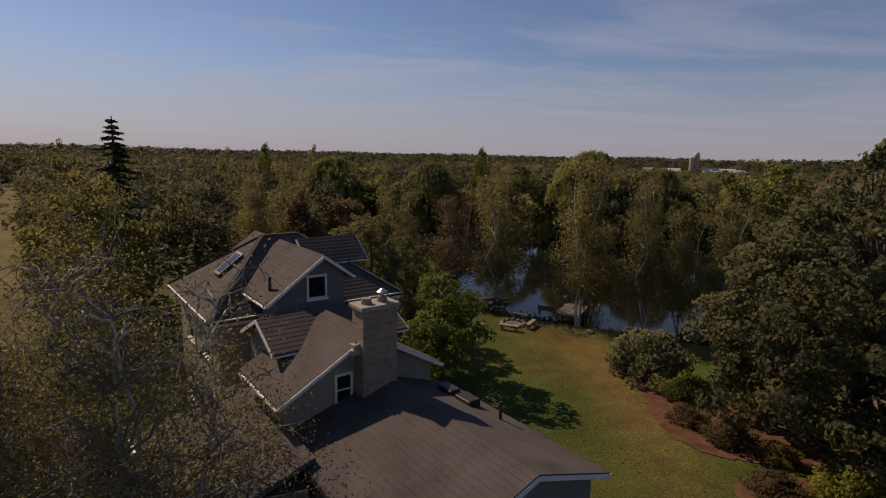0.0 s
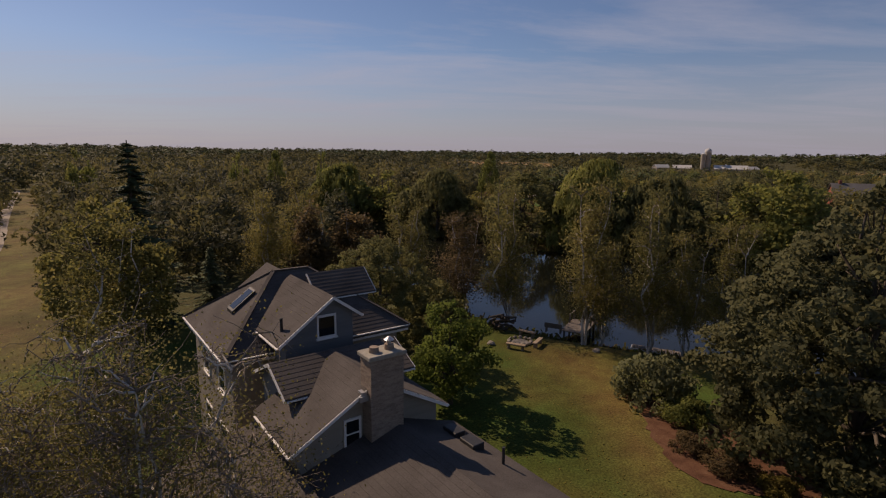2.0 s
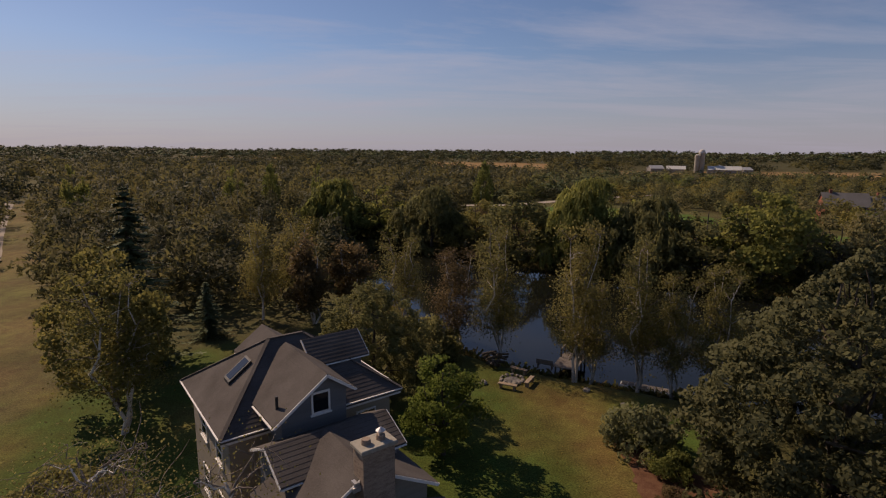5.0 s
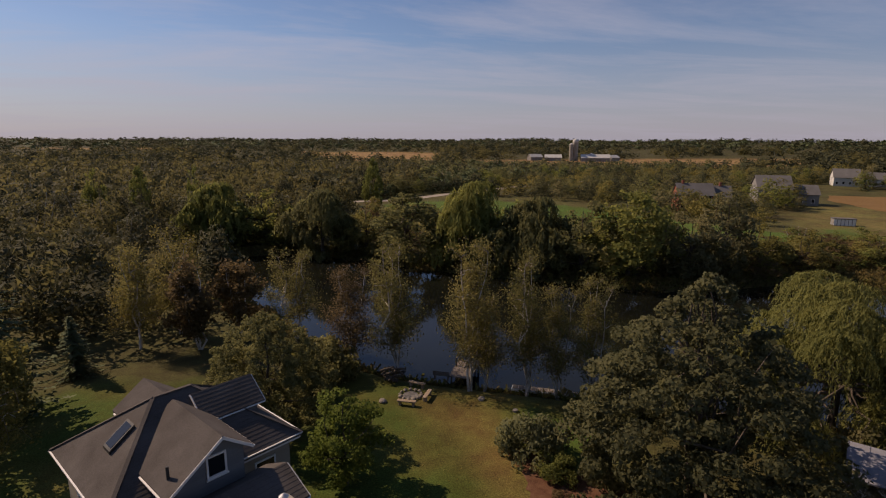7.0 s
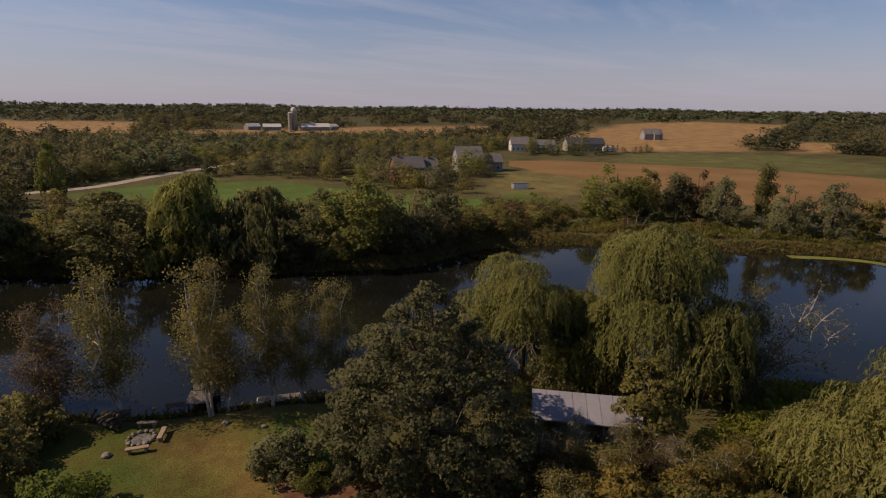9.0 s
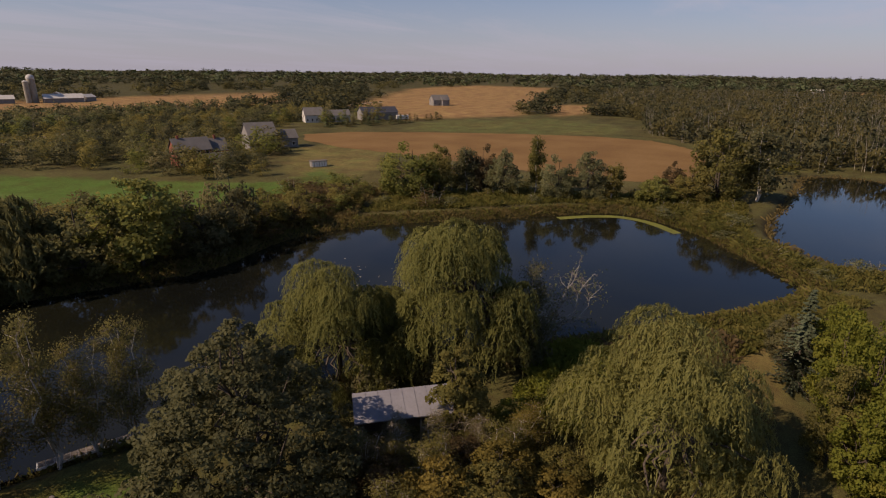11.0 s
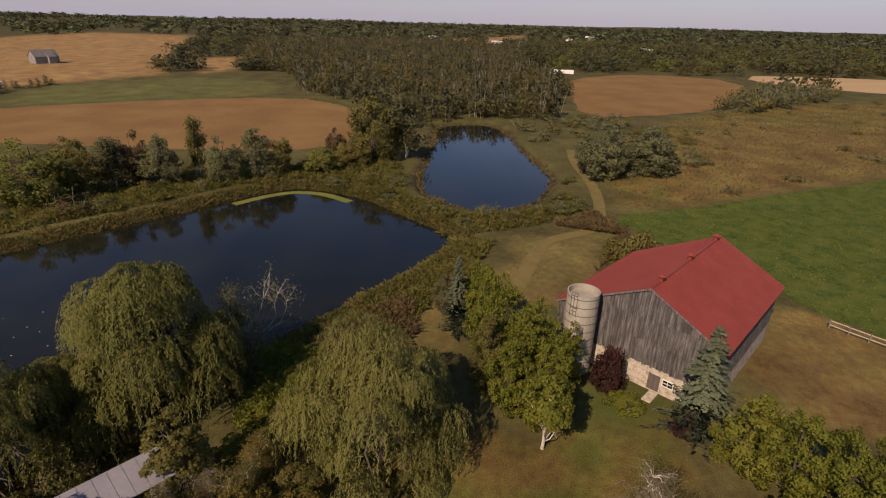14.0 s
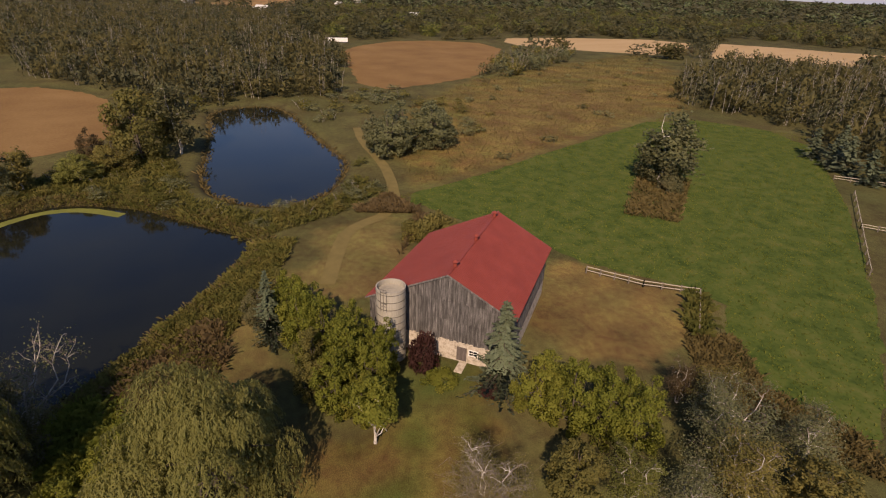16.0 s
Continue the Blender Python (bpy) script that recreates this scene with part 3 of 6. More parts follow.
def tree_broad(seed, h, r, leaves, size, clear=0.12, clumps=46, fill=0.6, top=0.75, low=0.5, aspect=1.4):
    """Trunk and crown of a broad-leaved tree, h high and r wide, in its own metres; low: how wide the crown's foot is."""
    rng = np.random.default_rng(seed)
    cen, rad = [], []
    while len(cen) < clumps:
        t = rng.uniform(0.04, 0.96)
        rt = low + (1 - low) * math.sin(math.pi / 2 * min(1, t / 0.38)) if t < 0.38 else math.cos(math.pi / 2 * (t - 0.38) / 0.64) ** top
        if rng.random() > rt + 0.08:
            continue
        a = rng.uniform(0, 6.283)
        q = (rng.uniform(0.62, 0.92) if rng.random() < 0.75 else rng.uniform(0.05, 0.6)) * rt * r * rng.uniform(0.85, 1.1)
        cen.append((math.cos(a) * q, math.sin(a) * q, h * (clear + (0.97 - clear) * t)))
        rad.append(rng.uniform(0.75, 1.5) * r * 1.5 / math.sqrt(clumps) * (0.55 + 0.45 * rt))
    cen, rad = np.array(cen), np.array(rad)
    pick = rng.choice(clumps, leaves, p=rad**2 / (rad**2).sum())
    d = rng.normal(size=(leaves, 3)); d /= np.linalg.norm(d, axis=1)[:, None]
    q = np.where(rng.random(leaves) < fill, rng.uniform(0.8, 1.12, leaves), rng.uniform(0.2, 0.95, leaves))
    pos = cen[pick] + d * (rad[pick] * q)[:, None] * (1, 1, 0.8)
    under = pos[:, 2] < clear * h * 0.6 + 0.05
    pos[under, 2] = clear * h * 0.6 + 0.05 + rng.random(under.sum()) * 0.12 * h
    crown = cards(rng, pos, size, d, aspect, 0.1, 0.85)
    spine = bend(rng, (0, 0, -0.2), (rng.normal() * 0.04 * r, rng.normal() * 0.04 * r, h * 0.8), 7, 0.012)
    tr = 0.018 * h
    wood = [limb(spine, np.linspace(tr, tr * 0.2, 7) * np.r_[1.35, np.ones(6)], 8)]
    for k in rng.permutation(clumps)[:22]:
        s = spine[min(5, 1 + int(4.5 * rng.random()))]
        if cen[k][2] < s[2] - 1:
            s = spine[1]
        wood.append(limb(bend(rng, s, cen[k], 5, 0.07), np.linspace(tr * 0.42, tr * 0.08, 5), 5))
    return join(wood), crown


def tree_birch(seed, h, r, leaves, size, stems=3, limbs=16, twigs=3):
    """A birch: several pale stems, fine rising limbs and a thin, see-through crown."""
    rng = np.random.default_rng(seed)
    wood, tips, thin = [], [], []
    for k in range(stems):
        a = rng.uniform(0, 6.283)
        endp = np.array([np.cos(a) * r * 0.4, np.sin(a) * r * 0.4, h * rng.uniform(0.82, 1.0)])
        sp = bend(rng, (np.cos(a) * 0.15, np.sin(a) * 0.15, -0.2), endp, 8, 0.025)
        tr = 0.011 * h
        wood.append(limb(sp, np.linspace(tr, tr * 0.16, 8), 6))
        for j in range(limbs):
            i = rng.integers(2, 8)
            b = rng.uniform(0, 6.283)
            out = r * rng.uniform(0.35, 0.85) * (1.15 - i / 9)
            tip = sp[i] + (np.cos(b) * out, np.sin(b) * out, out * rng.uniform(0.2, 0.9))
            pl = bend(rng, sp[i], tip, 6, 0.06, 0.12 * out)
            (wood if j % 4 == 0 else thin).append(limb(pl, np.linspace(tr * 0.36, tr * 0.07, 6), 4))
            tips.append((pl, out))
            for _ in range(twigs):
                s = pl[rng.integers(2, 6)]
                e = s + rng.normal(size=3) * out * 0.35
                e[2] -= 0.1 * out
                tw = bend(rng, s, e, 4, 0.08)
                thin.append(limb(tw, np.linspace(tr * 0.13, tr * 0.04, 4), 3))
                tips.append((tw, out * 0.5))
    w = np.array([o for _, o in tips]); pick = rng.choice(len(tips), leaves, p=w / w.sum())
    pos = np.array([tips[k][0][rng.integers(1, len(tips[k][0]))] for k in pick]) + rng.normal(0, r * 0.1, (leaves, 3)) * (1, 1, 1.2)
    pale = sum(len(f) for _, f in wood)
    return (*join(wood + thin), pale), cards(rng, pos, size, None, 1.5, 0.25)


def tree_willow(seed, h, r, strands, per, size, clear=0.03, bunch=4):
    """A weeping willow: an uneven heap of lobes, with tassels of leafy strands hanging over their sides."""
    rng = np.random.default_rng(seed)
    lobes = [(np.array([0.08 * r, -0.05 * r, h * 0.8]), 0.27 * r), (np.array([-0.16 * r, 0.14 * r, h * 0.73]), 0.26 * r)]
    for n, ring, z, rr in ((7, 0.38, 0.64, 0.28), (11, 0.66, 0.46, 0.24), (12, 0.8, 0.25, 0.21)):
        for k in range(n):
            a = (k + rng.uniform(-0.4, 0.4)) * 6.283 / n + n
            q = ring * rng.uniform(0.62, 1.22)
            lobes.append((np.array([np.cos(a) * r * q, np.sin(a) * r * q, h * (z + rng.normal() * 0.12)]), r * rr * rng.uniform(0.6, 1.35)))
    pos, out = [], []
    w = np.array([q[1] ** 2 for q in lobes]); pick = rng.choice(len(lobes), max(1, strands // bunch), p=w / w.sum())
    for k in pick:
        c, rr = lobes[k]
        a, q = rng.uniform(0, 6.283), math.sqrt(rng.random())
        full = rng.uniform(0.3, 1.5) * rr * (0.4 + q)
        for _ in range(bunch):
            a2, q2 = a + rng.normal() * 0.22, min(1.05, q + rng.normal() * 0.12)
            side = np.array([np.cos(a2), np.sin(a2), 0])
            s = c + side * rr * q2 + (0, 0, rr * 0.9 * math.sqrt(max(0, 1 - q2 * q2)))
            ln = max(0.2, min(full * rng.uniform(0.65, 1.1), s[2] - clear * h))
            t = np.linspace(0, 1, per)
            p = s + side * (rr * 0.42 * np.sqrt(t))[:, None]
            p[:, 2] += 0.05 * rr * np.sin(t * 3.1) - ln * t ** 1.1
            pos.append(p + rng.normal(0, size * 0.7, p.shape))
            out.append(np.tile(side * (0.3 + q) + (0, 0, 1.0 - 0.7 * q), (per, 1)))
    pos, out = np.concatenate(pos), np.concatenate(out)
    m = len(pos) // 3  # leaves within the lobes and between them
    k = rng.choice(len(lobes), m, p=w / w.sum())
    d = rng.normal(size=(m, 3)); d /= np.linalg.norm(d, axis=1)[:, None]
    mid = np.array([q[0] for q in lobes])[k] * (rng.uniform(0.72, 1.0, (m, 1)) * (1, 1, 0) + (0, 0, 1)) - (0, 0, 0.05 * h) * rng.random((m, 1))
    core = mid + d * np.array([q[1] for q in lobes])[k][:, None] * rng.uniform(0.5, 1.0, (m, 1))
    core[:, 2] = np.maximum(core[:, 2], clear * h)
    crown = cards(rng, np.concatenate([pos, core]), size, 0.7 * np.concatenate([out, d]), 4.2, 0.7, 0.6)
    tr = 0.028 * h
    spine = bend(rng, (0, 0, -0.2), (0, 0, h * 0.5), 5, 0.02)
    wood = [limb(spine, np.linspace(tr, tr * 0.6, 5), 8)]
    for c, rr in lobes:
        wood.append(limb(bend(rng, spine[3], c, 6, 0.06, 0.05 * h), np.linspace(tr * 0.5, tr * 0.1, 6), 5))
    return join(wood), crown


def tree_spruce(seed, h, r, size, tiers=26, per=11, needles=14, droop=0.28):
    """A spruce: a straight stem with whorls of drooping, needled boughs."""
    rng = np.random.default_rng(seed)
    wood = [limb(np.array([(0, 0, -0.2), (0, 0, h * 0.5), (0, 0, h)]), [0.016 * h, 0.01 * h, 0.002 * h], 6)]
    pos, nrm = [], []
    for k in range(tiers):
        t = (k + 0.5) / tiers
        z, ln = h * (0.05 + 0.94 * t), r * (1 - t) ** 0.85 * rng.uniform(0.8, 1.12) + 0.06 * r
        for j in range(max(4, int(per * (1 - 0.5 * t)))):
            a = rng.uniform(0, 6.283)
            l2 = ln * rng.uniform(0.45, 1.2)
            q = np.linspace(0.12, 1, needles)
            p = np.stack([np.cos(a) * l2 * q, np.sin(a) * l2 * q, z + rng.normal() * 0.03 * h * (1 - t) - droop * l2 * q + 0.12 * l2 * q**3], -1)
            side = np.array([-np.sin(a), np.cos(a), 0])
            p = p + side * (rng.uniform(-1, 1, needles) * l2 * 0.2 * (1.1 - q))[:, None] + rng.normal(0, size * 0.2, p.shape)
            pos.append(p); nrm.append(np.tile((np.cos(a) * 0.3, np.sin(a) * 0.3, 1.0), (needles, 1)))
            if j % 3 == 0:
                wood.append(limb(np.array([(0, 0, z), p[-1]]), [0.004 * h, 0.001 * h], 3))
    return join(wood), cards(rng, np.concatenate(pos), size, np.concatenate(nrm), 1.9, 0.2)


PLANTS = {}


def crown_mesh(v, f, nrm):
    return mesh_from("crown", v, f, [LEAF["olive"]], normals=nrm)


def proto(key, made, bark):
    """Keeps the two meshes of a kind of tree, one metre high or wide as built."""
    me = mesh_from("trunk", *made[0][:2], [bark, TWIG], True)
    if len(made[0]) > 2:  # the thin twigs are brown
        me.polygons.foreach_set("material_index", (np.arange(len(me.polygons)) >= made[0][2]).astype(np.int32))
    PLANTS[key] = (me, crown_mesh(*soft(*made[1], own=2.5 if key.startswith("spruce") else 2.2)))


def grow(key, name, x, y, h, r, leaf, label, group="", turn=None, category="tree", z=None):
    """Sets a tree of a kind at a place: h its height, r its crown's half width."""
    tm, cm = PLANTS[key]
    if turn is None:
        turn = (x * 37.7 + y * 71.3) % 360
    base = float(land(np.array([x]), np.array([y]))[0]) if z is None else z
    ob = thing(name, label, category, pose(x, y, max(base, -0.3), 0, 0, turn) @ Matrix.Diagonal((r, r, h, 1)), group)
    for nm, me in (("trunk", tm), ("crown", cm)):
        o = new(nm, me)
        o.parent = ob
        if nm == "crown":
            o.material_slots[0].link = "OBJECT"
            o.material_slots[0].material = LEAF[leaf]
    return ob


def unit(made, h, r):
    (wv, *wf), (cv, cf) = made
    return (wv / (r, r, h), *wf), (cv / (r, r, h), cf)


for k in range(2):
    proto(f"maple{k}", unit(tree_broad(10 + k, 16, 7.5, 44000, 0.185, 0.02, 460, 0.8, (1.35, 0.7)[k == 0], 0.9), 16, 7.5), BARK)
    proto(f"broad{k}", unit(tree_broad(20 + k, 12, 4.5, 8000, 0.235, 0.12, 90, 0.65, 0.75, 0.5), 12, 4.5), BARK)
    proto(f"dense{k}", unit(tree_broad(25 + k, 12, 4.5, 9000, 0.225, 0.01, 100, 0.7, 0.55, 0.85), 12, 4.5), BARK)
    proto(f"mid{k}", unit(tree_broad(30 + k, 13, 5.5, 5600, 0.34, 0.02, 80, 0.75, 0.85, 0.7), 13, 5.5), BARK)
    proto(f"birch{k}", unit(tree_birch(40 + k, 13, 3.8, 9500, 0.125, 3, 18), 13, 3.8), BIRCH_BARK)
    proto(f"bush{k}", unit(tree_broad(50 + k, 3, 3, 4200, 0.2, 0.01, 50, 0.7, 0.8, 0.9), 3, 3), BARK)
    proto(f"poplar{k}", unit(tree_birch(60 + k, 13, 4.2, 4600, 0.32, 4, 10), 13, 4.2), BIRCH_BARK)
proto("willow0", unit(tree_willow(70, 15, 7.5, 4300, 13, 0.088), 15, 7.5), BARK)
proto("willow1", unit(tree_willow(71, 13, 8, 4500, 13, 0.086), 13, 8), BARK)
proto("farwillow", unit(tree_willow(72, 13, 8, 1150, 8, 0.26), 13, 8), BARK)
proto("farwillow1", unit(tree_willow(75, 13, 8, 1150, 8, 0.26), 13, 8), BARK)
proto("spruce0", unit(tree_spruce(80, 15, 3.3, 0.2, 34, 13, 24, 0.34), 15, 3.3), BARK)
proto("spruce1", unit(tree_spruce(81, 9, 3.6, 0.45, 18, 9, 9), 9, 3.6), BARK)
proto("clearstem", unit(tree_broad(92, 9, 2.6, 7000, 0.19, 0.42, 60, 0.65, 0.8, 0.6), 9, 2.6), BIRCH_BARK)
proto("slim", unit(tree_broad(90, 11, 2.8, 9000, 0.2, 0.02, 80, 0.7, 0.9, 0.8), 11, 2.8), BARK)
proto("dead", unit(tree_birch(95, 11, 4, 900, 0.16, 4, 12), 11, 4), DEAD_BARK)
proto("bare", unit(tree_birch(97, 11, 5, 26000, 0.055, 5, 40, 7), 11, 5), BIRCH_BARK)

# tall trees that break the skyline
for n, (x, y, h, r) in enumerate(((-88, 126, 17.6, 3.2), (-46, 140, 17.4, 2.8), (-34, 141, 17.8, 2.6), (12, 175, 18.0, 3.6), (-60, 150, 16.6, 3.4))):
    grow(f"mid{n % 2}", "tall_tree", x, y, h, r, "green", "tall slim tree rising over the wood", "skyline trees")
# by the house
grow("bare", "birch_tree", -7.9, 14.4, 11.2, 5.4, "thin", "half-bare birch with yellowing leaves beside the house", turn=30)
grow("bare", "birch_tree", -13.5, 13.0, 9.6, 4.6, "thin", "half-bare birch with thin yellowing leaves", turn=140)
grow("broad1", "tree", -16.5, 20.5, 6.5, 3.6, "olive", "low olive tree beside the house wall")
grow("broad0", "tree", -25.7, 38.8, 13.5, 4.8, "olive", "tall olive tree with orange tips by the lane")
grow("birch0", "birch_tree", -22.5, 34.5, 11.0, 4.0, "olive", "thin olive birch on the side lawn")
grow("spruce0", "spruce_tree", -28.8, 47.4, 16.9, 5.0, "spruce", "tall dark spruce above the wood's edge")
grow("spruce0", "spruce_tree", -25.3, 54.5, 6.2, 2.2, "spruce", "young dark spruce on the lawn's edge", turn=200)
grow("birch1", "birch_tree", -21.6, 61.0, 11.0, 3.4, "olive", "slim olive birch at the wood's edge")
grow("birch0", "birch_tree", -18.5, 65.0, 11.5, 3.6, "olive", "slim olive birch at the wood's edge", turn=80)
grow("poplar0", "tree", -15.1, 59.6, 9.6, 3.6, "rust", "thin reddish-brown tree near the pond")
grow("poplar1", "tree", -11.5, 63.0, 9.2, 3.4, "rust", "thin reddish-brown tree near the pond")
grow("maple0", "maple_tree", -5.6, 40.8, 10.2, 5.2, "bank", "round dark green maple behind the house")
grow("broad0", "tree", 0.2, 32.4, 7.4, 2.9, "fresh", "young light green tree on the lawn", turn=45)
grow("maple1", "maple_tree", 21.0, 25.6, 16.2, 8.2, "dark", "large dark maple beside the lawn")
grow("bush0", "bush", 13.6, 33.4, 3.2, 2.6, "grey", "grey-green shrub at the bed's end", category="bush")
grow("bush1", "bush", 14.6, 30.6, 1.6, 1.5, "green", "low green shrub under the maple", category="bush")
grow("bush0", "bush", 17.0, 20.2, 1.8, 1.6, "light", "pale green shrub by the mulch bed", category="bush", turn=70)
grow("bush1", "bush", 14.8, 25.6, 1.0, 1.4, "rust", "low rusty perennials in the bed", category="bush")
grow("bush0", "bush", 13.6, 27.4, 0.9, 1.2, "rust", "low rusty perennials in the bed", category="bush")
grow("bush1", "bush", 16.3, 23.7, 0.9, 1.0, "yellow", "pale yellow hosta clump by the bed", category="bush")
grow("bush0", "bush", 14.5, 21.0, 0.8, 1.4, "rust", "low red-brown shrubs in the bed", category="bush")
grow("bush0", "bush", -0.8, 50.0, 3.8, 3.0, "bank", "leafy green bush by the pond", category="bush")
grow("bush1", "bush", -3.0, 46.5, 3.0, 2.6, "bank", "leafy green bush by the pond", category="bush")
# along the near shore
for key, x, y, h, r, leaf in (("birch1", 1.5, 52.7, 10.4, 3.8, "rust"), ("birch0", 5.4, 49.9, 13.2, 3.6, "thin"), ("birch1", 11.8, 44.8, 13.6, 3.7, "thin"),
                              ("birch0", 13.4, 45.4, 9.0, 3.0, "thin"), ("birch0", 17.1, 43.8, 12.8, 3.4, "thin"), ("birch1", 19.6, 42.4, 10.4, 2.8, "thin"), ("birch1", 22.1, 40.6, 11.2, 2.8, "thin"), ("birch0", -5.0, 60, 10, 3.4, "thin")):
    grow(key, "birch_tree", x, y, h, r, leaf, "white-stemmed birch with thin foliage on the shore", "birches on the shore")
for x, y, h, r in ((30, 36, 8, 4.0), (26, 37, 6, 3.2)):
    grow("broad1", "tree", x, y, h, r, "dark", "dark leafy tree at the water's edge")
grow("willow0", "willow_tree", 47.4, 22.4, 17.6, 8.3, "willow", "tall weeping willow on the shore")
grow("willow1", "willow_tree", 37.8, 31.6, 13.2, 7.6, "willow", "spreading weeping willow on the shore")
grow("willow0", "willow_tree", 43.6, 28.6, 10.5, 5.0, "willow", "smaller weeping willow between the others", turn=100)
fallen = grow("dead", "dead_tree", 54.6, 16.4, 11.0, 4.6, "grey", "leaning dying tree with bleached limbs over the water")
fallen.matrix_basis = Matrix.Translation((54.6, 16.4, 0.6)) @ Matrix.Rotation(radians(38), 4, Vector((0.643, 0.766, 0))) @ Matrix.Diagonal((4.6, 4.6, 11.0, 1))
# dark-leaved bushes added to darken the space beneath the willows
for x, y, h, r in ((43.0, 23.5, 4.0, 3.0), (46.5, 21.5, 3.6, 2.8), (38.0, 28.0, 3.4, 3.0), (51.0, 16.5, 3.2, 2.6), (53.0, 19.0, 5.5, 3.0)):
    grow("bush1", "bush", x, y, h, r, "dark", "dark bush added to deepen the shade under the willows", category="bush")
grow("birch1", "birch_tree", 51.5, 15.8, 11.0, 3.0, "dark", "dark thin tree beside the willow")
grow("slim", "tree", 35.2, 16.7, 10.2, 2.9, "olive", "narrow olive tree beside the shed")
grow("willow1", "willow_tree", 38.6, 0.3, 14.2, 8.2, "willow", "large weeping willow on the barn lawn")
# between the shed and the camera
for n, (x, y, h, r, leaf) in enumerate(((25.5, 13.0, 6.8, 3.0, "yellow"), (28.2, 15.2, 5.6, 2.8, "olive"), (30.5, 10.8, 5.6, 3.0, "yellow"), (24.6, 8.8, 6.4, 3.2, "olive"), (33.6, 11.6, 4.8, 2.8, "olive"), (30.8, 6.8, 4.0, 2.8, "yellow"), (25.8, 17.6, 4.8, 2.6, "rust"),
                                         (22.6, 14.8, 5.8, 2.6, "olive"), (27.8, 10.2, 6.0, 2.8, "olive"), (30.8, 14.4, 4.6, 2.4, "rust"), (36.6, 11.0, 4.4, 2.8, "yellow"), (34.4, 7.4, 3.4, 2.6, "olive"), (38.6, 12.6, 3.8, 2.6, "light"), (28.6, 18.0, 4.4, 2.4, "olive"), (22.0, 10.6, 5.5, 2.8, "yellow"), (27.0, 5.6, 4.2, 2.8, "olive"))):
    grow(("broad0", "birch1", "broad1")[n % 3], "small_tree", x, y, h, r, leaf, "scrubby yellow-olive tree near the shed", "scrub by the shed")
for x, y, h, r in ((42.5, 9.5, 2.2, 2.6), (46.5, 9.0, 2.4, 2.8), (44.5, 12.8, 2.2, 2.4), (50.0, 7.0, 2.2, 2.6), (41.5, 5.0, 2.0, 2.2)):
    grow("bush0", "bush", x, y, h, r, "light", "lush green shrubs behind the shed", category="bush")
# rows before the barn
for n, (x, y, h, r, leaf) in enumerate(((44.6, -12.6, 8.4, 2.8, "light"), (44.6, -17.0, 8.4, 2.9, "light"), (47.6, -14.8, 10.2, 3.2, "light"), (47.8, -19.2, 8.6, 2.6, "light"), (51.4, -13.6, 11.4, 3.0, "light"), (50.8, -17.0, 9.8, 2.8, "light"), (48.4, -11.2, 9.4, 2.6, "olive"),
                                         (54.6, -12.8, 11.4, 2.9, "light"), (57.8, -12.4, 10.8, 2.8, "light"), (61.2, -12.0, 9.8, 2.6, "light"), (64.6, -11.8, 8.6, 2.4, "olive"), (42.2, -14.8, 7.0, 2.2, "light"))):
    grow(f"dense{n % 2}", "maple_tree", x, y, h, r, leaf, "leafy yellow-green maple in the row by the barn", "maples by the barn")
grow("clearstem", "birch_tree", 38.7, -14.8, 8.6, 2.6, "light", "yellow-green birch on the barn lawn")
grow("spruce0", "spruce_tree", 60.0, -9.2, 11.0, 2.6, "blue", "slim blue-grey spruce behind the row")
grow("broad1", "tree", 64.5, -8.6, 6.5, 2.6, "dark", "small dark tree near the reeds")
grow("bush0", "bush", 47.4, -24.6, 5.0, 2.0, "purple", "dark purple bush against the barn", category="bush")
grow("bush1", "bush", 39.6, -29.2, 2.6, 1.4, "purple", "dark purple bush under the spruce", category="bush")
grow("bush1", "bush", 44.0, -25.0, 1.2, 2.2, "light", "low green plants by the barn door", category="bush")
grow("spruce0", "spruce_tree", 39.6, -30.6, 12.4, 3.9, "blue", "grey-green spruce in front of the barn")
for x, y, h, r in ((34.3, -32.2, 8.6, 3.3), (31.6, -34.5, 9.0, 3.2), (28.8, -36.8, 9.4, 3.3), (26.6, -38.6, 9.0, 3.2), (36.0, -34.5, 7.0, 2.6)):
    grow("dense0" if x > 30 else "dense1", "maple_tree", x, y, h, r, "light", "dense yellow-green maple in the hedge row", "hedge row maples")
for key, x, y, h, r, leaf in (("birch1", 29.0, -48.0, 5.6, 2.6, "rust"), ("birch0", 25.5, -49.0, 6.4, 3.4, "olive"), ("birch0", 20.5, -43.7, 9.4, 4.6, "grey"), ("birch1", 23.2, -46.4, 7.6, 3.8, "grey"), ("birch1", 16.6, -49.9, 7.6, 4.2, "grey"), ("birch1", 17.0, -41.5, 8.0, 4.2, "olive"),
                              ("bare", 26.0, -20.6, 8.6, 5.0, "olive"), ("broad1", 24.0, -28.1, 7.6, 3.0, "olive"), ("birch0", 21.5, -32.4, 6.0, 3.2, "green"), ("birch1", 17.5, -35.0, 6.5, 4.0, "grey"), ("broad1", 12.5, -46.0, 7.0, 4.0, "olive")):
    grow(key, "tree", x, y, h, r, leaf, "autumn-tinted tree at the lawn's end")
for x, y, h, r, leaf in ((27.6, 20.2, 5.2, 2.3, "olive"), (29.4, 18.2, 5.4, 2.4, "grey"), (31.4, 16.4, 5.0, 2.3, "olive"), (33.2, 14.4, 4.6, 2.2, "olive")):
    grow("bare", "bush", x, y, h, r, leaf, "tall thin shrub in front of the shed", "shrubs before the shed", category="bush")
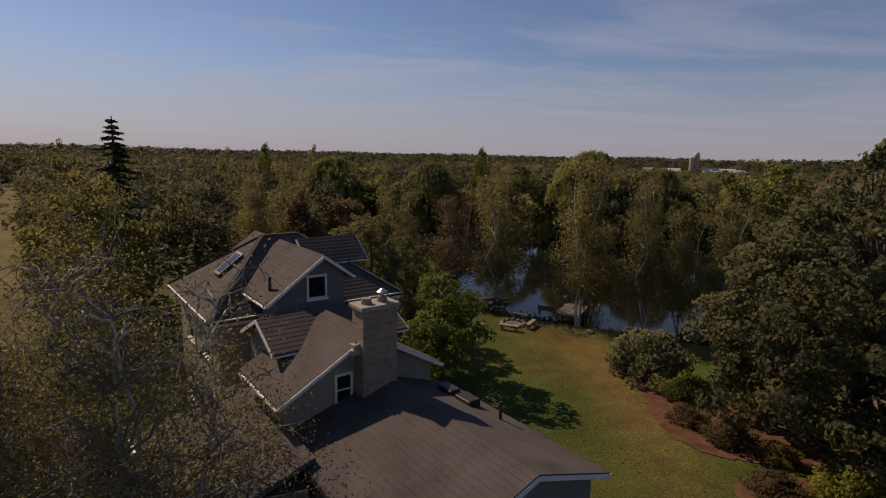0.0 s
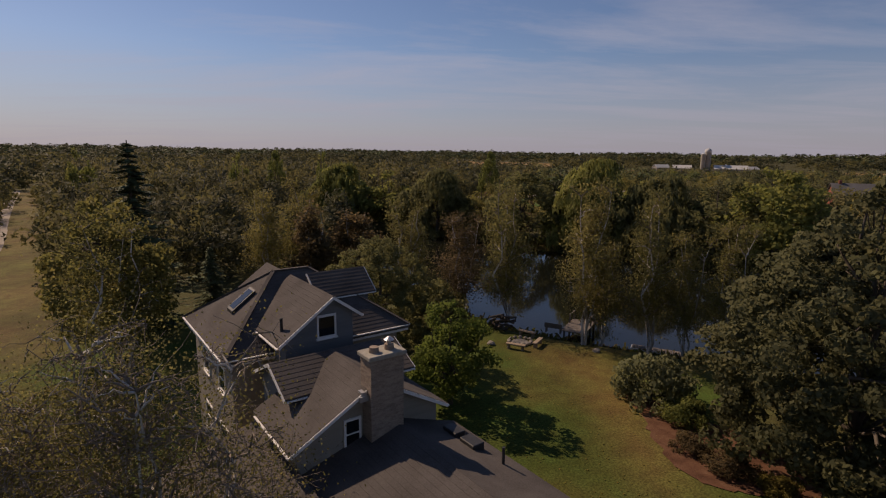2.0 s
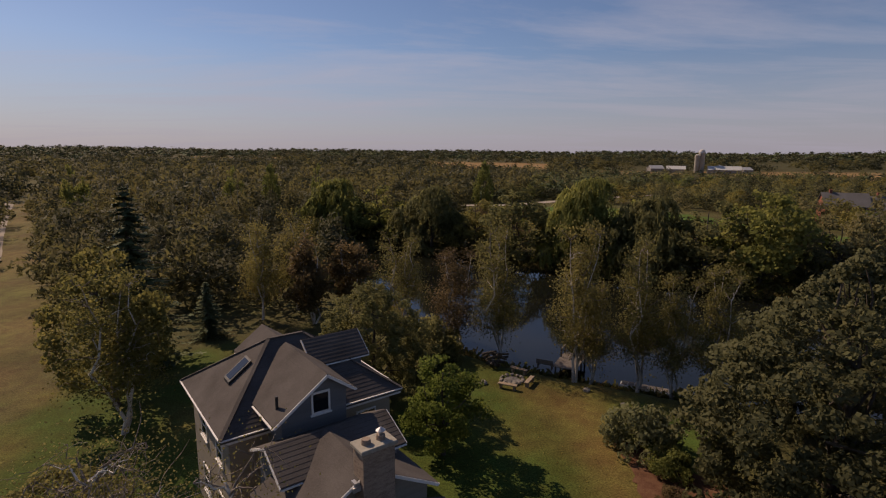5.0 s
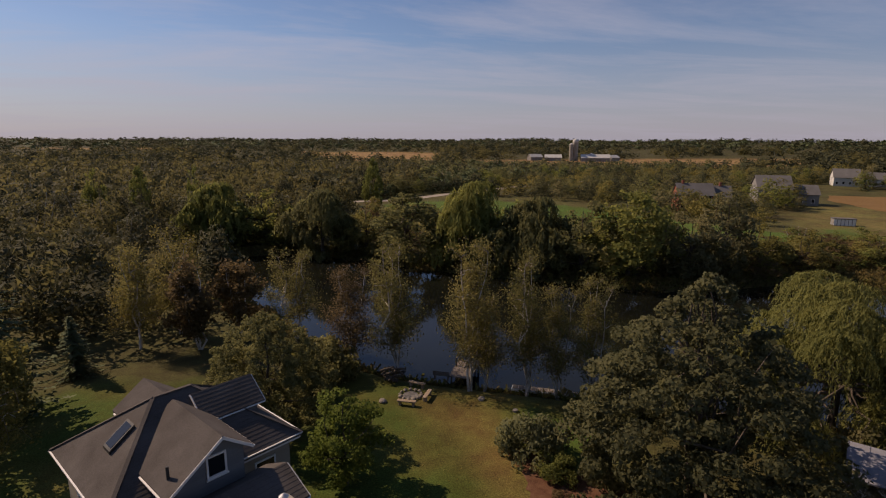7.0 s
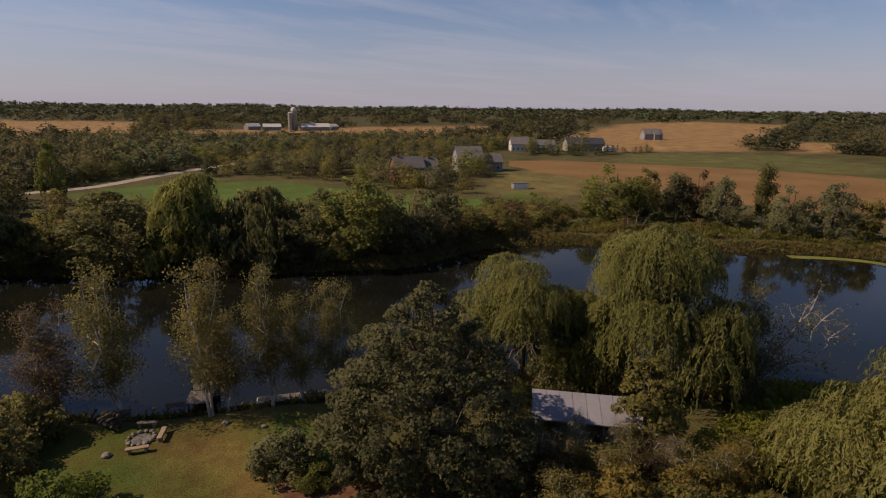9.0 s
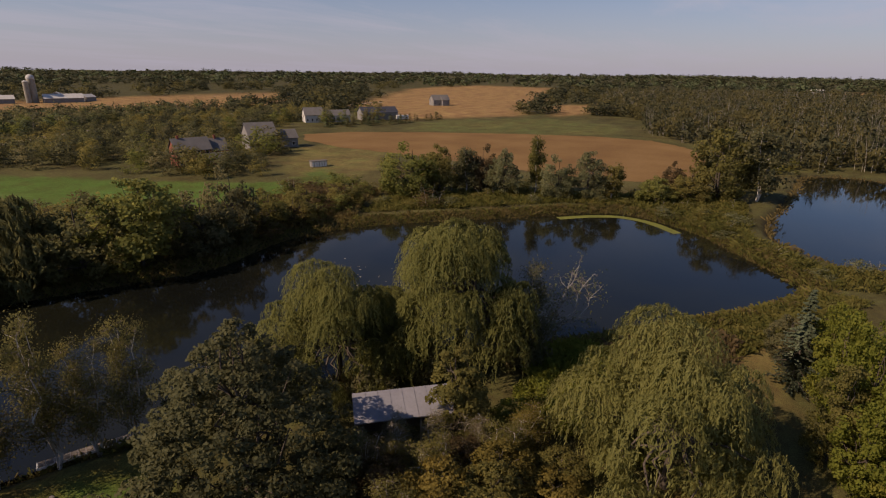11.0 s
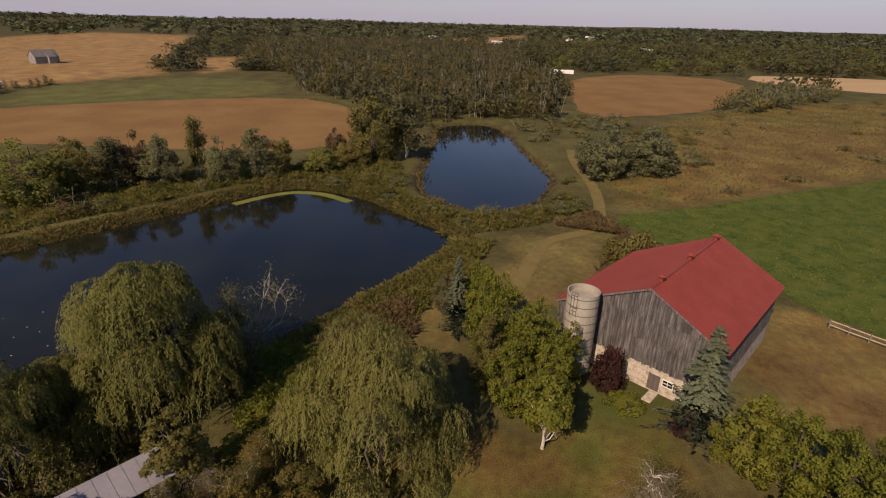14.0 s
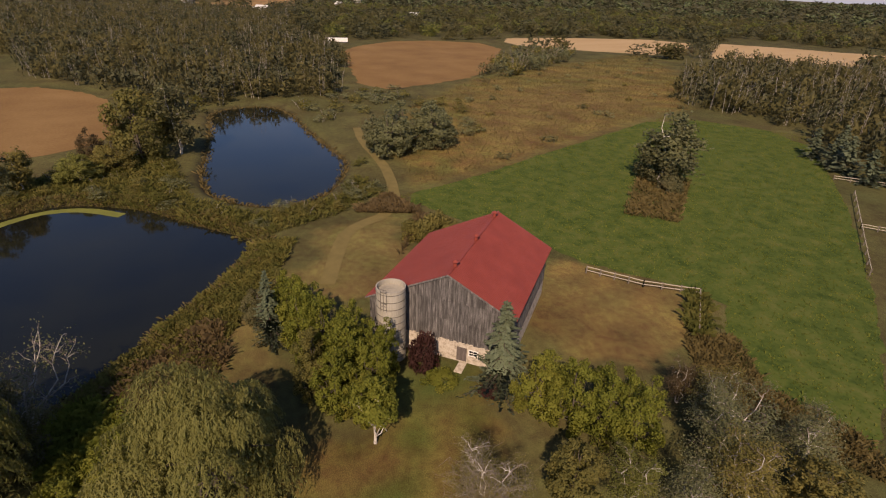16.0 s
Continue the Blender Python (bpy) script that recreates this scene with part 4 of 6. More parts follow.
# the far side of the field and ponds
grow("poplar0", "tree", 84.4, -108.2, 16.4, 8.4, "grey", "large pale-limbed tree on a knoll in the field")
grow("mid0", "tree", 86.5, -110.5, 13, 7.0, "dark", "leafy tree on the field knoll")
grow("bush0", "bush", 80.5, -106.0, 4, 3.4, "dark", "dark bush on the field knoll", category="bush")
for x, y, h, r in ((133, -56, 14, 7), (139, -63, 14, 7.5), (136, -71, 13, 7), (146, -76, 12, 6)):
    grow("mid0" if y > -65 else "mid1", "willow_tree", x, y, h, r, "grey", "grey-green willow by the track", "grey willows")
for x, y, h, r in ((84, -170, 9, 4), (76, -166, 10, 4.4), (71, -162, 10.3, 4.6), (64, -159, 9, 4.6), (60, -163, 9, 4.4), (80, -176, 10, 4.4)):
    grow("spruce1", "spruce_tree", x, y, h, r, "blue", "blue-grey spruce at the field's corner", "corner spruces")
for x, y, h, r in ((79.5, -42.6, 5.6, 4.0), (76.5, -44.5, 4.4, 3.0), (82, -40, 3.5, 3.0)):
    grow("bush0", "bush", x, y, h, r, "olive", "olive bushes behind the barn", category="bush")
for n, (x, y, h, r, leaf) in enumerate(((116, 72, 14.6, 8, "green"), (121, 67, 13.4, 5.5, "olive"), (125, 61, 12, 4.6, "dark"), (128.7, 57.9, 13.8, 4, "rust"), (129, 51.9, 12.4, 4.8, "grey"), (135.1, 45.5, 15, 3.4, "olive"), (132, 38.5, 12, 4.6, "grey"),
                                         (135.3, 31.6, 12.8, 5, "grey"), (138, 26, 9, 4, "olive"), (157.9, 13.7, 8.7, 3.4, "rust"), (152, 3, 19, 8, "olive"), (155, -6, 18, 7, "dark"), (146, 9, 9, 5, "olive"), (140, 16, 7, 5, "green"))):
    grow(("mid0", "mid1", "poplar1")[n % 3], "tree", x, y, h, r, leaf, "tree in the line between pond and field", "tree line at the field")
for n, (x, y, h, r, leaf) in enumerate(((-3, 112, 13.6, 8.4, "willow"), (-16, 121, 13, 8, "green"), (13, 101, 13.4, 8.6, "willow"), (24.3, 95, 14.6, 8.0, "green"), (33.5, 89, 13.2, 7.8, "willow"), (41.5, 84, 13.8, 7.2, "willow"), (48.6, 81, 15.2, 7.6, "green"),
                                         (58, 78, 12, 6, "dark"), (65.4, 79, 15.3, 5, "dark"), (74, 79, 9, 5, "olive"), (80, 78, 7, 4.6, "olive"), (6, 108, 11, 6.4, "olive"), (-26, 121, 14, 8, "green"), (55, 86, 13.5, 7.2, "green"), (36, 98, 12, 7, "green"), (96.5, 78, 6.6, 4.6, "olive"), (88, 82, 7, 5, "olive"))):
    grow(("farwillow", "mid0", "mid1", "farwillow1")[n % 4] if leaf in ("willow", "green") else "mid0", "willow_tree" if leaf == "willow" else "tree", x, y, h, r, "bank" if leaf == "willow" else leaf, "leafy tree on the far bank of the pond", "far bank trees")


# ---- barn ----
BOARD = mat("weathered_barn_boards", [(0.042, 0.039, 0.038), (0.1, 0.094, 0.09), (0.2, 0.19, 0.182)], 1.6, 0.95, 0.5, stretch=(3, 3, 0.35), island=0.45, spec=0.1)
RED_METAL = mat("red_painted_steel", [(0.175, 0.032, 0.021), (0.205, 0.04, 0.026), (0.235, 0.05, 0.034)], 0.4, 0.5, 0.08, fine=9, spec=0.4)
STONE = mat("pale_field_stone", [(0.2, 0.17, 0.13), (0.42, 0.37, 0.3), (0.52, 0.47, 0.4)], 1.8, 0.95, 0.9, fine=3, spec=0.1)
CONCRETE = mat("stained_concrete", [(0.2, 0.185, 0.15), (0.3, 0.28, 0.23), (0.36, 0.34, 0.29)], 0.5, 0.9, 0.3, stretch=(1, 1, 0.4))
STEEL = mat("rusty_hoop_steel", [(0.1, 0.09, 0.075), (0.18, 0.16, 0.14)], 2, 0.7, metal=0.4)
OLD_WOOD = mat("grey_old_wood", [(0.09, 0.076, 0.063), (0.19, 0.165, 0.14)], 3, 0.9, 0.4, stretch=(4, 1, 1), island=0.2)
BARN = pose(47.9, -27.95, 0, 0, 0, math.degrees(math.atan2(-0.7568, 0.6537)))  # x along the ridge, y to the pond side
barn = thing("barn", "weathered grey board barn with a red metal roof", "barn", BARN)
BL, RIDGE, SLOPE = 20.9, 12.9, 0.51
WL, WR = 10.6, -8.1  # wall planes
GROUND_B, SILL = LEVEL, 3.7


def roof_z(y):
    return RIDGE - SLOPE * abs(y)


part("stone_base", prism([(0.25, GROUND_B - 0.3), (BL - 0.25, GROUND_B - 0.3), (BL - 0.25, SILL), (0.25, SILL)], WR + 0.1, WR + 0.7, "y"), STONE, barn, "pale rubble stone basement wall")
part("stone_base", prism([(0.25, GROUND_B - 0.3), (BL - 0.25, GROUND_B - 0.3), (BL - 0.25, SILL), (0.25, SILL)], WL - 0.7, WL - 0.1, "y"), STONE, barn)
part("stone_base", boxed(0.05, 0.65, WR + 0.1, WL - 0.1, GROUND_B - 0.3, SILL), STONE, barn, "pale rubble stone end wall")
part("stone_base", boxed(BL - 0.65, BL - 0.05, WR + 0.1, WL - 0.1, GROUND_B - 0.3, SILL), STONE, barn)
for xa, xb in ((0.1, 0.3), (BL - 0.3, BL - 0.1)):
    part("end_wall", prism([(WR + 0.1, SILL), (WL - 0.1, SILL), (WL - 0.1, roof_z(WL) - 0.15), (0, RIDGE - 0.2), (WR + 0.1, roof_z(WR) - 0.15)], xa, xb, "x"), BOARD, barn)
for ya, yb, zz in ((WR + 0.1, WR + 0.3, roof_z(WR)), (WL - 0.3, WL - 0.1, roof_z(WL))):
    part("side_wall", boxed(0.3, BL - 0.3, ya, yb, SILL, zz - 0.15), BOARD, barn)
rng = random.Random(4)


def plank(y0, y1, z0, z1a, z1b, x):
    bm = bmesh.new()
    o = rng.uniform(-0.012, 0.012)
    pts = [(y0, z0), (y1, z0), (y1, z1b), (y0, z1a)]
    a = [bm.verts.new((x + o, p, q)) for p, q in pts]
    b = [bm.verts.new((x + o + 0.06, p, q)) for p, q in pts]
    bm.faces.new(a[::-1]); bm.faces.new(b)
    for i in range(4):
        bm.faces.new((a[i], a[(i + 1) % 4], b[(i + 1) % 4], b[i]))
    return bm


y = WR
while y < WL - 0.1:
    w = min(rng.uniform(0.24, 0.36), WL - y)
    split = 6.5 + 0.02 * y
    tops = (roof_z(y) - 0.1, roof_z(y + w) - 0.1)
    upper = 9.2 + rng.uniform(-0.05, 0.05)
    cuts = [SILL - rng.uniform(0.05, 0.2), split + rng.uniform(-0.04, 0.04)]
    if min(tops) > upper + 0.6:
        cuts.append(upper)
    for k, z0 in enumerate(cuts):
        last = k == len(cuts) - 1
        z1 = tops if last else (cuts[k + 1] - 0.01,) * 2
        part("board", plank(y + 0.008, y + w - 0.008, z0, z1[0], z1[1], 0.02 + 0.03 * (k == 0)), BOARD, barn)
    y += w
x = 0.3
while x < BL - 0.3:  # the long side that faces the paddock
    w = min(rng.uniform(0.3, 0.42), BL - 0.3 - x)
    o = rng.uniform(-0.012, 0.012)
    part("board", boxed(x + 0.008, x + w - 0.008, WR + 0.02 + o, WR + 0.08 + o, SILL - rng.uniform(0.05, 0.2), roof_z(WR) - 0.1), BOARD, barn)
    x += w
# roof sheets with raised seams
roof_l = part("roof", slab([(-0.2, 0, RIDGE), (BL + 0.45, 0, RIDGE), (BL + 0.45, WL + 0.5, roof_z(WL + 0.5)), (-0.2, WL + 0.5, roof_z(WL + 0.5))], 0.14), RED_METAL, barn, "red metal roof slope towards the pond")
roof_r = part("roof", slab([(-0.2, 0, RIDGE), (BL + 0.45, 0, RIDGE), (BL + 0.45, WR - 0.5, roof_z(WR - 0.5)), (-0.2, WR - 0.5, roof_z(WR - 0.5))], 0.14), RED_METAL, barn, "red metal roof slope towards the paddock")
n_sheet = 23
for roof, edge in ((roof_l, WL + 0.5), (roof_r, WR - 0.5)):
    for k in range(n_sheet):
        xa = -0.2 + (BL + 0.65) * k / n_sheet
        bm = bmesh.new()
        for off in (0.0, 0.31, 0.62):
            beam(bm, (xa + off + 0.03, 0, RIDGE + 0.012), (xa + off + 0.03, edge, roof_z(edge) + 0.012), 0.035, 0.03)
        part("roof_panel", bm, RED_METAL, roof)
bm = bmesh.new()
beam(bm, (-0.22, 0, RIDGE + 0.03), (BL + 0.5, 0, RIDGE + 0.03), 0.3, 0.07)
part("ridge_cap", bm, RED_METAL, barn)
for ya in (WL + 0.5, WR - 0.5):
    for xx in (-0.22, BL + 0.47):
        part("fascia", beam(bmesh.new(), (xx, 0, RIDGE - 0.12), (xx, ya, roof_z(ya) - 0.12), 0.05, 0.2), BOARD, barn)
for xx in (2.2, 10.4, 19.2):
    bm = bmesh.new()
    tube(bm, (xx, 0, RIDGE - 0.1), (xx, 0, RIDGE + 0.55), 0.26, 0.26, 14)
    tube(bm, (xx, 0, RIDGE + 0.62), (xx, 0, RIDGE + 0.85), 0.48, 0.1, 14)
    tube(bm, (xx, 0, RIDGE + 0.52), (xx, 0, RIDGE + 0.62), 0.34, 0.46, 14)
    part("roof_vent", bm, RED_METAL, barn, "round red roof ventilator")
DARK_WOOD = mat("dark_door_boards", [(0.06, 0.05, 0.045), (0.12, 0.1, 0.09)], 3, 0.9, 0.4, stretch=(3, 3, 0.4), island=0.3)
WHITE = mat("white_paint", [(0.62, 0.61, 0.58), (0.76, 0.75, 0.72)], 1.5, 0.6, 0.05)
door = part("door", boxed(-0.02, 0.12, -2.75, -1.45, 1.0, 2.95), DARK_WOOD, barn, "dark board door in the stone wall")
for k in range(5):
    part("door_board", boxed(-0.05, -0.01, -2.74 + 0.26 * k, -2.5 + 0.26 * k, 1.02, 2.93), DARK_WOOD, door)
win = part("window", boxed(-0.01, 0.1, -4.2, -3.05, 2.1, 2.85), GLASS, barn, "small four-pane basement window")
bm = bmesh.new()
for ya, yb, za, zb in ((-4.25, -3.0, 2.02, 2.12), (-4.25, -3.0, 2.82, 2.92), (-4.25, -4.15, 2.1, 2.85), (-3.1, -3.0, 2.1, 2.85), (-3.65, -3.59, 2.1, 2.85), (-4.2, -3.05, 2.45, 2.5)):
    box(bm, -0.05, 0.02, ya, yb, za, zb)
part("frame", bm, WHITE, win)
step = thing("doorstep", "pale stone slab before the barn door", "step", BARN)
part("slab", boxed(-2.2, -0.1, -2.9, -1.9, LEVEL - 0.05, LEVEL + 0.14, bev=0.03), STONE, step)

SILO = BARN @ pose(-2.1, 6.5, 0)
silo = thing("silo", "short concrete stave silo with steel hoops, open top", "silo", SILO)
bm = bmesh.new()
R, H = 1.8, 10.9
N = 40
ring = lambda r, z: [bm.verts.new((r * math.cos(6.28319 * k / N), r * math.sin(6.28319 * k / N), z)) for k in range(N)]
rows = [ring(R, LEVEL - 0.2), ring(R, H), ring(R - 0.14, H), ring(R - 0.14, H - 0.7)]
for a, b in zip(rows, rows[1:]):
    for k in range(N):
        bm.faces.new((a[k], a[(k + 1) % N], b[(k + 1) % N], b[k]))
bm.faces.new(rows[-1])
part("shell", bm, CONCRETE, silo)
for k in range(10):
    bm = bmesh.new()
    z = 1.5 + k * 1.0
    vs = [[bm.verts.new(((R + a) * math.cos(6.28319 * i / N), (R + a) * math.sin(6.28319 * i / N), z + b)) for i in range(N)] for a, b in ((-0.01, -0.04), (0.035, -0.03), (0.035, 0.03), (-0.01, 0.04))]
    for a, b in zip(vs, vs[1:]):
        for i in range(N):
            bm.faces.new((a[i], a[(i + 1) % N], b[(i + 1) % N], b[i]))
    part("hoop", bm, STEEL, silo)
bm = bmesh.new()
for k in range(3):
    a = math.radians(165 + 12 * k)
    tube(bm, (1.86 * math.cos(a), 1.86 * math.sin(a), H - 2.6), (1.86 * math.cos(a), 1.86 * math.sin(a), H + 0.35), 0.03, 0.03, 6)
for z in (0.35, 0.0, -1.5, -1.9):
    beam(bm, (1.88 * math.cos(math.radians(165)), 1.88 * math.sin(math.radians(165)), H + z), (1.88 * math.cos(math.radians(189)), 1.88 * math.sin(math.radians(189)), H + z), 0.05)
part("ladder", bm, STEEL, silo, "rusty steel ladder rails")


# ---- house ----
SHINGLE = mat("grey_asphalt_shingles", [(0.062, 0.055, 0.05), (0.086, 0.077, 0.071), (0.11, 0.1, 0.092)], 0.7, 0.95, 0.4, fine=24, island=0.03, spec=0.15)
SIDING_G = mat("blue_grey_siding", [(0.13, 0.14, 0.145), (0.17, 0.18, 0.185)], 0.7, 0.8, 0.15, stretch=(0.3, 0.3, 9))
SIDING_T = mat("tan_siding", [(0.24, 0.21, 0.165), (0.31, 0.275, 0.22)], 0.7, 0.85, 0.2, stretch=(0.3, 0.3, 9))
BRICK = mat("tan_brick", [(0.17, 0.13, 0.1), (0.27, 0.21, 0.16), (0.33, 0.265, 0.2)], 3.5, 0.9, 0.6, fine=4, stretch=(1, 1, 3))
DARK_METAL = mat("dark_flashing", [(0.03, 0.03, 0.03), (0.06, 0.06, 0.06)], 2, 0.5, metal=0.3)
GALV = mat("galvanised_cap", [(0.4, 0.4, 0.4), (0.55, 0.55, 0.55)], 2, 0.4, metal=0.7)
HOUSE = pose(-9.78, 21.79, 0, 0, 0, 37.5)  # x along the front, y to the back
house = thing("house", "two-storey house with grey shingled hip and gable roofs", "house", HOUSE)


def clip_band(poly, lo, hi, h):
    """The part of a polygon of 3D corners whose h() lies between lo and hi."""
    def cut(ps, keep):
        out = []
        for a, b in zip(ps, ps[1:] + ps[:1]):
            fa, fb = keep(a), keep(b)
            if fa >= 0:
                out.append(a)
            if fa * fb < 0:
                out.append(a.lerp(b, fa / (fa - fb)))
        return out
    return cut(cut(poly, lambda p: h(p) - lo), lambda p: hi - h(p))


def shingled(name, corners, parent, label="", course=0.24, thick=0.16):
    """A roof slope: a deck with courses of shingles, each lapping over the one below."""
    ps = [Vector(c) for c in corners]
    nrm = (ps[1] - ps[0]).cross(ps[2] - ps[0]).normalized()
    if nrm.z < 0:
        nrm.negate()
    up = (Vector((0, 0, 1)) - nrm * nrm.z).normalized()
    deck = part(name, slab(corners, thick), SHINGLE, parent, label)
    lo = min(p.dot(up) for p in ps)
    top = max(p.dot(up) for p in ps)
    z = lo
    while z < top - 0.02:
        band = clip_band(ps, z, min(z + course + 0.03, top), lambda p: p.dot(up))
        if len(band) >= 3:
            bm = bmesh.new()
            v = [bm.verts.new(p + nrm * (0.016 - 0.01 * (p.dot(up) - z) / course)) for p in band]
            w = [bm.verts.new(p + nrm * 0.002) for p in band]
            try:
                bm.faces.new(v)
                for i in range(len(band)):
                    bm.faces.new((v[i], v[(i + 1) % len(band)], w[(i + 1) % len(band)], w[i]))
                part("shingle_course", bm, SHINGLE, deck)
            except ValueError:
                bm.free()
        z += course
    return deck


def trim(pts, parent, w=0.05, h=0.13, name="fascia"):
    bm = bmesh.new()
    for a, b in zip(pts, pts[1:]):
        beam(bm, a, b, w, h) if abs(a[2] - b[2]) > 0.05 else beam(bm, a, b, h, w)
    return part(name, bm, WHITE, parent)


def window(parent, face, a0, a1, z0, z1, at, sash=True):
    """A framed window in a wall; face 'y-' looks to -y, 'x-' to -x, 'x+' to +x."""
    def bx(bm, p0, p1, q0, q1, d0, d1):
        if face == "y-":
            box(bm, p0, p1, at - d1, at - d0, q0, q1)
        elif face == "x-":
            box(bm, at - d1, at - d0, p0, p1, q0, q1)
        else:
            box(bm, at + d0, at + d1, p0, p1, q0, q1)
        return bm
    w = part("window", bx(bmesh.new(), a0 + 0.08, a1 - 0.08, z0 + 0.08, z1 - 0.08, -0.05, 0.025), GLASS, parent)
    f = bmesh.new()
    for p0, p1, q0, q1 in ((a0, a1, z0, z0 + 0.1), (a0, a1, z1 - 0.1, z1), (a0, a0 + 0.09, z0 + 0.1, z1 - 0.1), (a1 - 0.09, a1, z0 + 0.1, z1 - 0.1)):
        bx(f, p0, p1, q0, q1, -0.02, 0.06)
    part("frame", f, WHITE, w)
    if sash:
        part("sash_bar", bx(bmesh.new(), a0 + 0.09, a1 - 0.09, (z0 + z1) / 2 - 0.03, (z0 + z1) / 2 + 0.03, -0.02, 0.045), WHITE, w)
    part("sill", bx(bmesh.new(), a0 - 0.05, a1 + 0.05, z0 - 0.06, z0, -0.02, 0.12), WHITE, w)
    return w


E0, TOPZ = 7.75, 10.65
# main block with its hip roof
part("wall", prism([(0.4, 0.4), (9.1, 0.4), (9.1, 7.7), (0.4, 7.7)], LEVEL - 0.3, E0 - 0.1, "z"), SIDING_T, house, "tan siding of the main block")
A, B, C, D = (-0.1, -0.1, E0), (9.6, -0.1, E0), (9.6, 8.1, E0), (-0.1, 8.1, E0)
R1, R2 = (3.7, 4.0, TOPZ), (5.6, 4.0, TOPZ)
shingled("roof", [A, B, R2, R1], house, "dark shingled front slope")
shingled("roof", [D, A, R1], house, "shingled left hip slope")
shingled("roof", [C, D, R1, R2], house)
shingled("roof", [B, C, R2], house)
trim([A, B], house); trim([B, C], house); trim([C, D], house); trim([D, A], house)
part("soffit", boxed(-0.05, 9.55, -0.05, 8.05, E0 - 0.3, E0 - 0.18), WHITE, house)
bm = bmesh.new()
for p, q in ((A, R1), (B, R2), (C, R2), (D, R1), (R1, R2)):
    beam(bm, (p[0], p[1], p[2] + 0.04), (q[0], q[1], q[2] + 0.04), 0.2, 0.05)
part("hip_cap", bm, SHINGLE, house)


def gable_y(u0, u1, um, v0, v1, zr, slope, wall0, wall1, v_wall, wall_mat, label, z_low=LEVEL - 0.3, inset=0.4):
    """A gable block whose ridge runs along y; its face looks to -y at v_wall."""
    zl, zr2 = zr - slope * (um - u0), zr - slope * (u1 - um)
    shingled("roof", [(u0, v0, zl), (u0, v1, zl), (um, v1, zr), (um, v0, zr)], house, label)
    shingled("roof", [(u1, v0, zr2), (u1, v1, zr2), (um, v1, zr), (um, v0, zr)], house, label)
    f = lambda u: zr - slope * abs(u - um) - 0.17
    part("wall", prism([(wall0, z_low), (wall1, z_low), (wall1, f(wall1)), (um, f(um)), (wall0, f(wall0))], v_wall, v1 - 0.1, "y"), wall_mat, house)
    trim([(u0, v0 - 0.02, zl - 0.08), (um, v0 - 0.02, zr - 0.08), (u1, v0 - 0.02, zr2 - 0.08)], house)
    trim([(u0 - 0.02, v0, zl - 0.1), (u0 - 0.02, v1 - 0.3, zl - 0.1)], house, name="gutter")
    trim([(u1 + 0.02, v0, zr2 - 0.1), (u1 + 0.02, v1 - 0.3, zr2 - 0.1)], house, name="gutter")


def gable_x(v0, v1, vm, u0, u1, zr, slope, z_low, wall_mat, label, ends=True):
    """A gable block whose ridge runs along x."""
    za, zb = zr - slope * (vm - v0), zr - slope * (v1 - vm)
    shingled("roof", [(u0, v0, za), (u1, v0, za), (u1, vm, zr), (u0, vm, zr)], house, label)
    shingled("roof", [(u0, v1, zb), (u1, v1, zb), (u1, vm, zr), (u0, vm, zr)], house)
    f = lambda v: zr - slope * abs(v - vm) - 0.17
    part("wall", prism([(v0 + 0.35, z_low), (v1 - 0.2, z_low), (v1 - 0.2, f(v1 - 0.2)), (vm, f(vm)), (v0 + 0.35, f(v0 + 0.35))], u0 + 0.3, u1 - 0.3, "x"), wall_mat, house)
    for u in (u0 - 0.02, u1 + 0.02):
        trim([(u, v0, za - 0.08), (u, vm, zr - 0.08), (u, v1, zb - 0.08)], house)
    trim([(u0, v0 - 0.02, za - 0.1), (u1, v0 - 0.02, za - 0.1)], house, name="gutter")


gable_y(1.78, 5.85, 4.4, -1.85, 3.4, 10.5, 0.72, 2.25, 5.5, -1.5, SIDING_G, "shingled front wing slope")
gable_y(2.7, 6.1, 4.4, 4.2, 7.2, 10.5, 0.75, 3.0, 5.8, 6.9, SIDING_G, "shingled rear gable slope", E0)
gable_x(2.0, 4.8, 3.4, 5.3, 8.7, 10.45, 0.78, E0 - 0.2, SIDING_G, "shingled side gable slope")
gable_x(-4.7, -1.0, -2.9, 1.0, 6.9, 8.45, 0.5, LEVEL - 0.3, SIDING_G, "dark shingled link roof")
gable_y(0.3, 7.1, 3.75, -6.95, -2.9, 8.5, 0.56, 0.65, 6.75, -6.6, SIDING_T, "shingled low wing slope")
window(house, "y-", 3.7, 4.65, 8.5, 9.6, -1.5, False)
window(house, "y-", 2.5, 3.22, 5.85, 7.1, -6.6)
for v in (1.6, 4.6):
    window(house, "x-", v, v + 1.2, 5.4, 6.8, 0.4)
    window(house, "x-", v, v + 1.4, 2.0, 3.6, 0.4)
window(house, "y-", 7.0, 8.2, 5.6, 6.9, 0.4)
# roof light and flue on the upper roof
sky_l = part("skylight", slab([(1.3, 3.3, E0 + 0.764 * 1.4 + 0.2), (1.3, 4.2, E0 + 0.764 * 1.4 + 0.2), (2.5, 4.2, E0 + 0.764 * 2.6 + 0.2), (2.5, 3.3, E0 + 0.764 * 2.6 + 0.2)], 0.2), DARK_METAL, house, "dark framed skylight")
part("pane", slab([(1.4, 3.4, E0 + 0.764 * 1.5 + 0.215), (1.4, 4.1, E0 + 0.764 * 1.5 + 0.215), (2.4, 4.1, E0 + 0.764 * 2.5 + 0.215), (2.4, 3.4, E0 + 0.764 * 2.5 + 0.215)], 0.02), GLASS, sky_l)
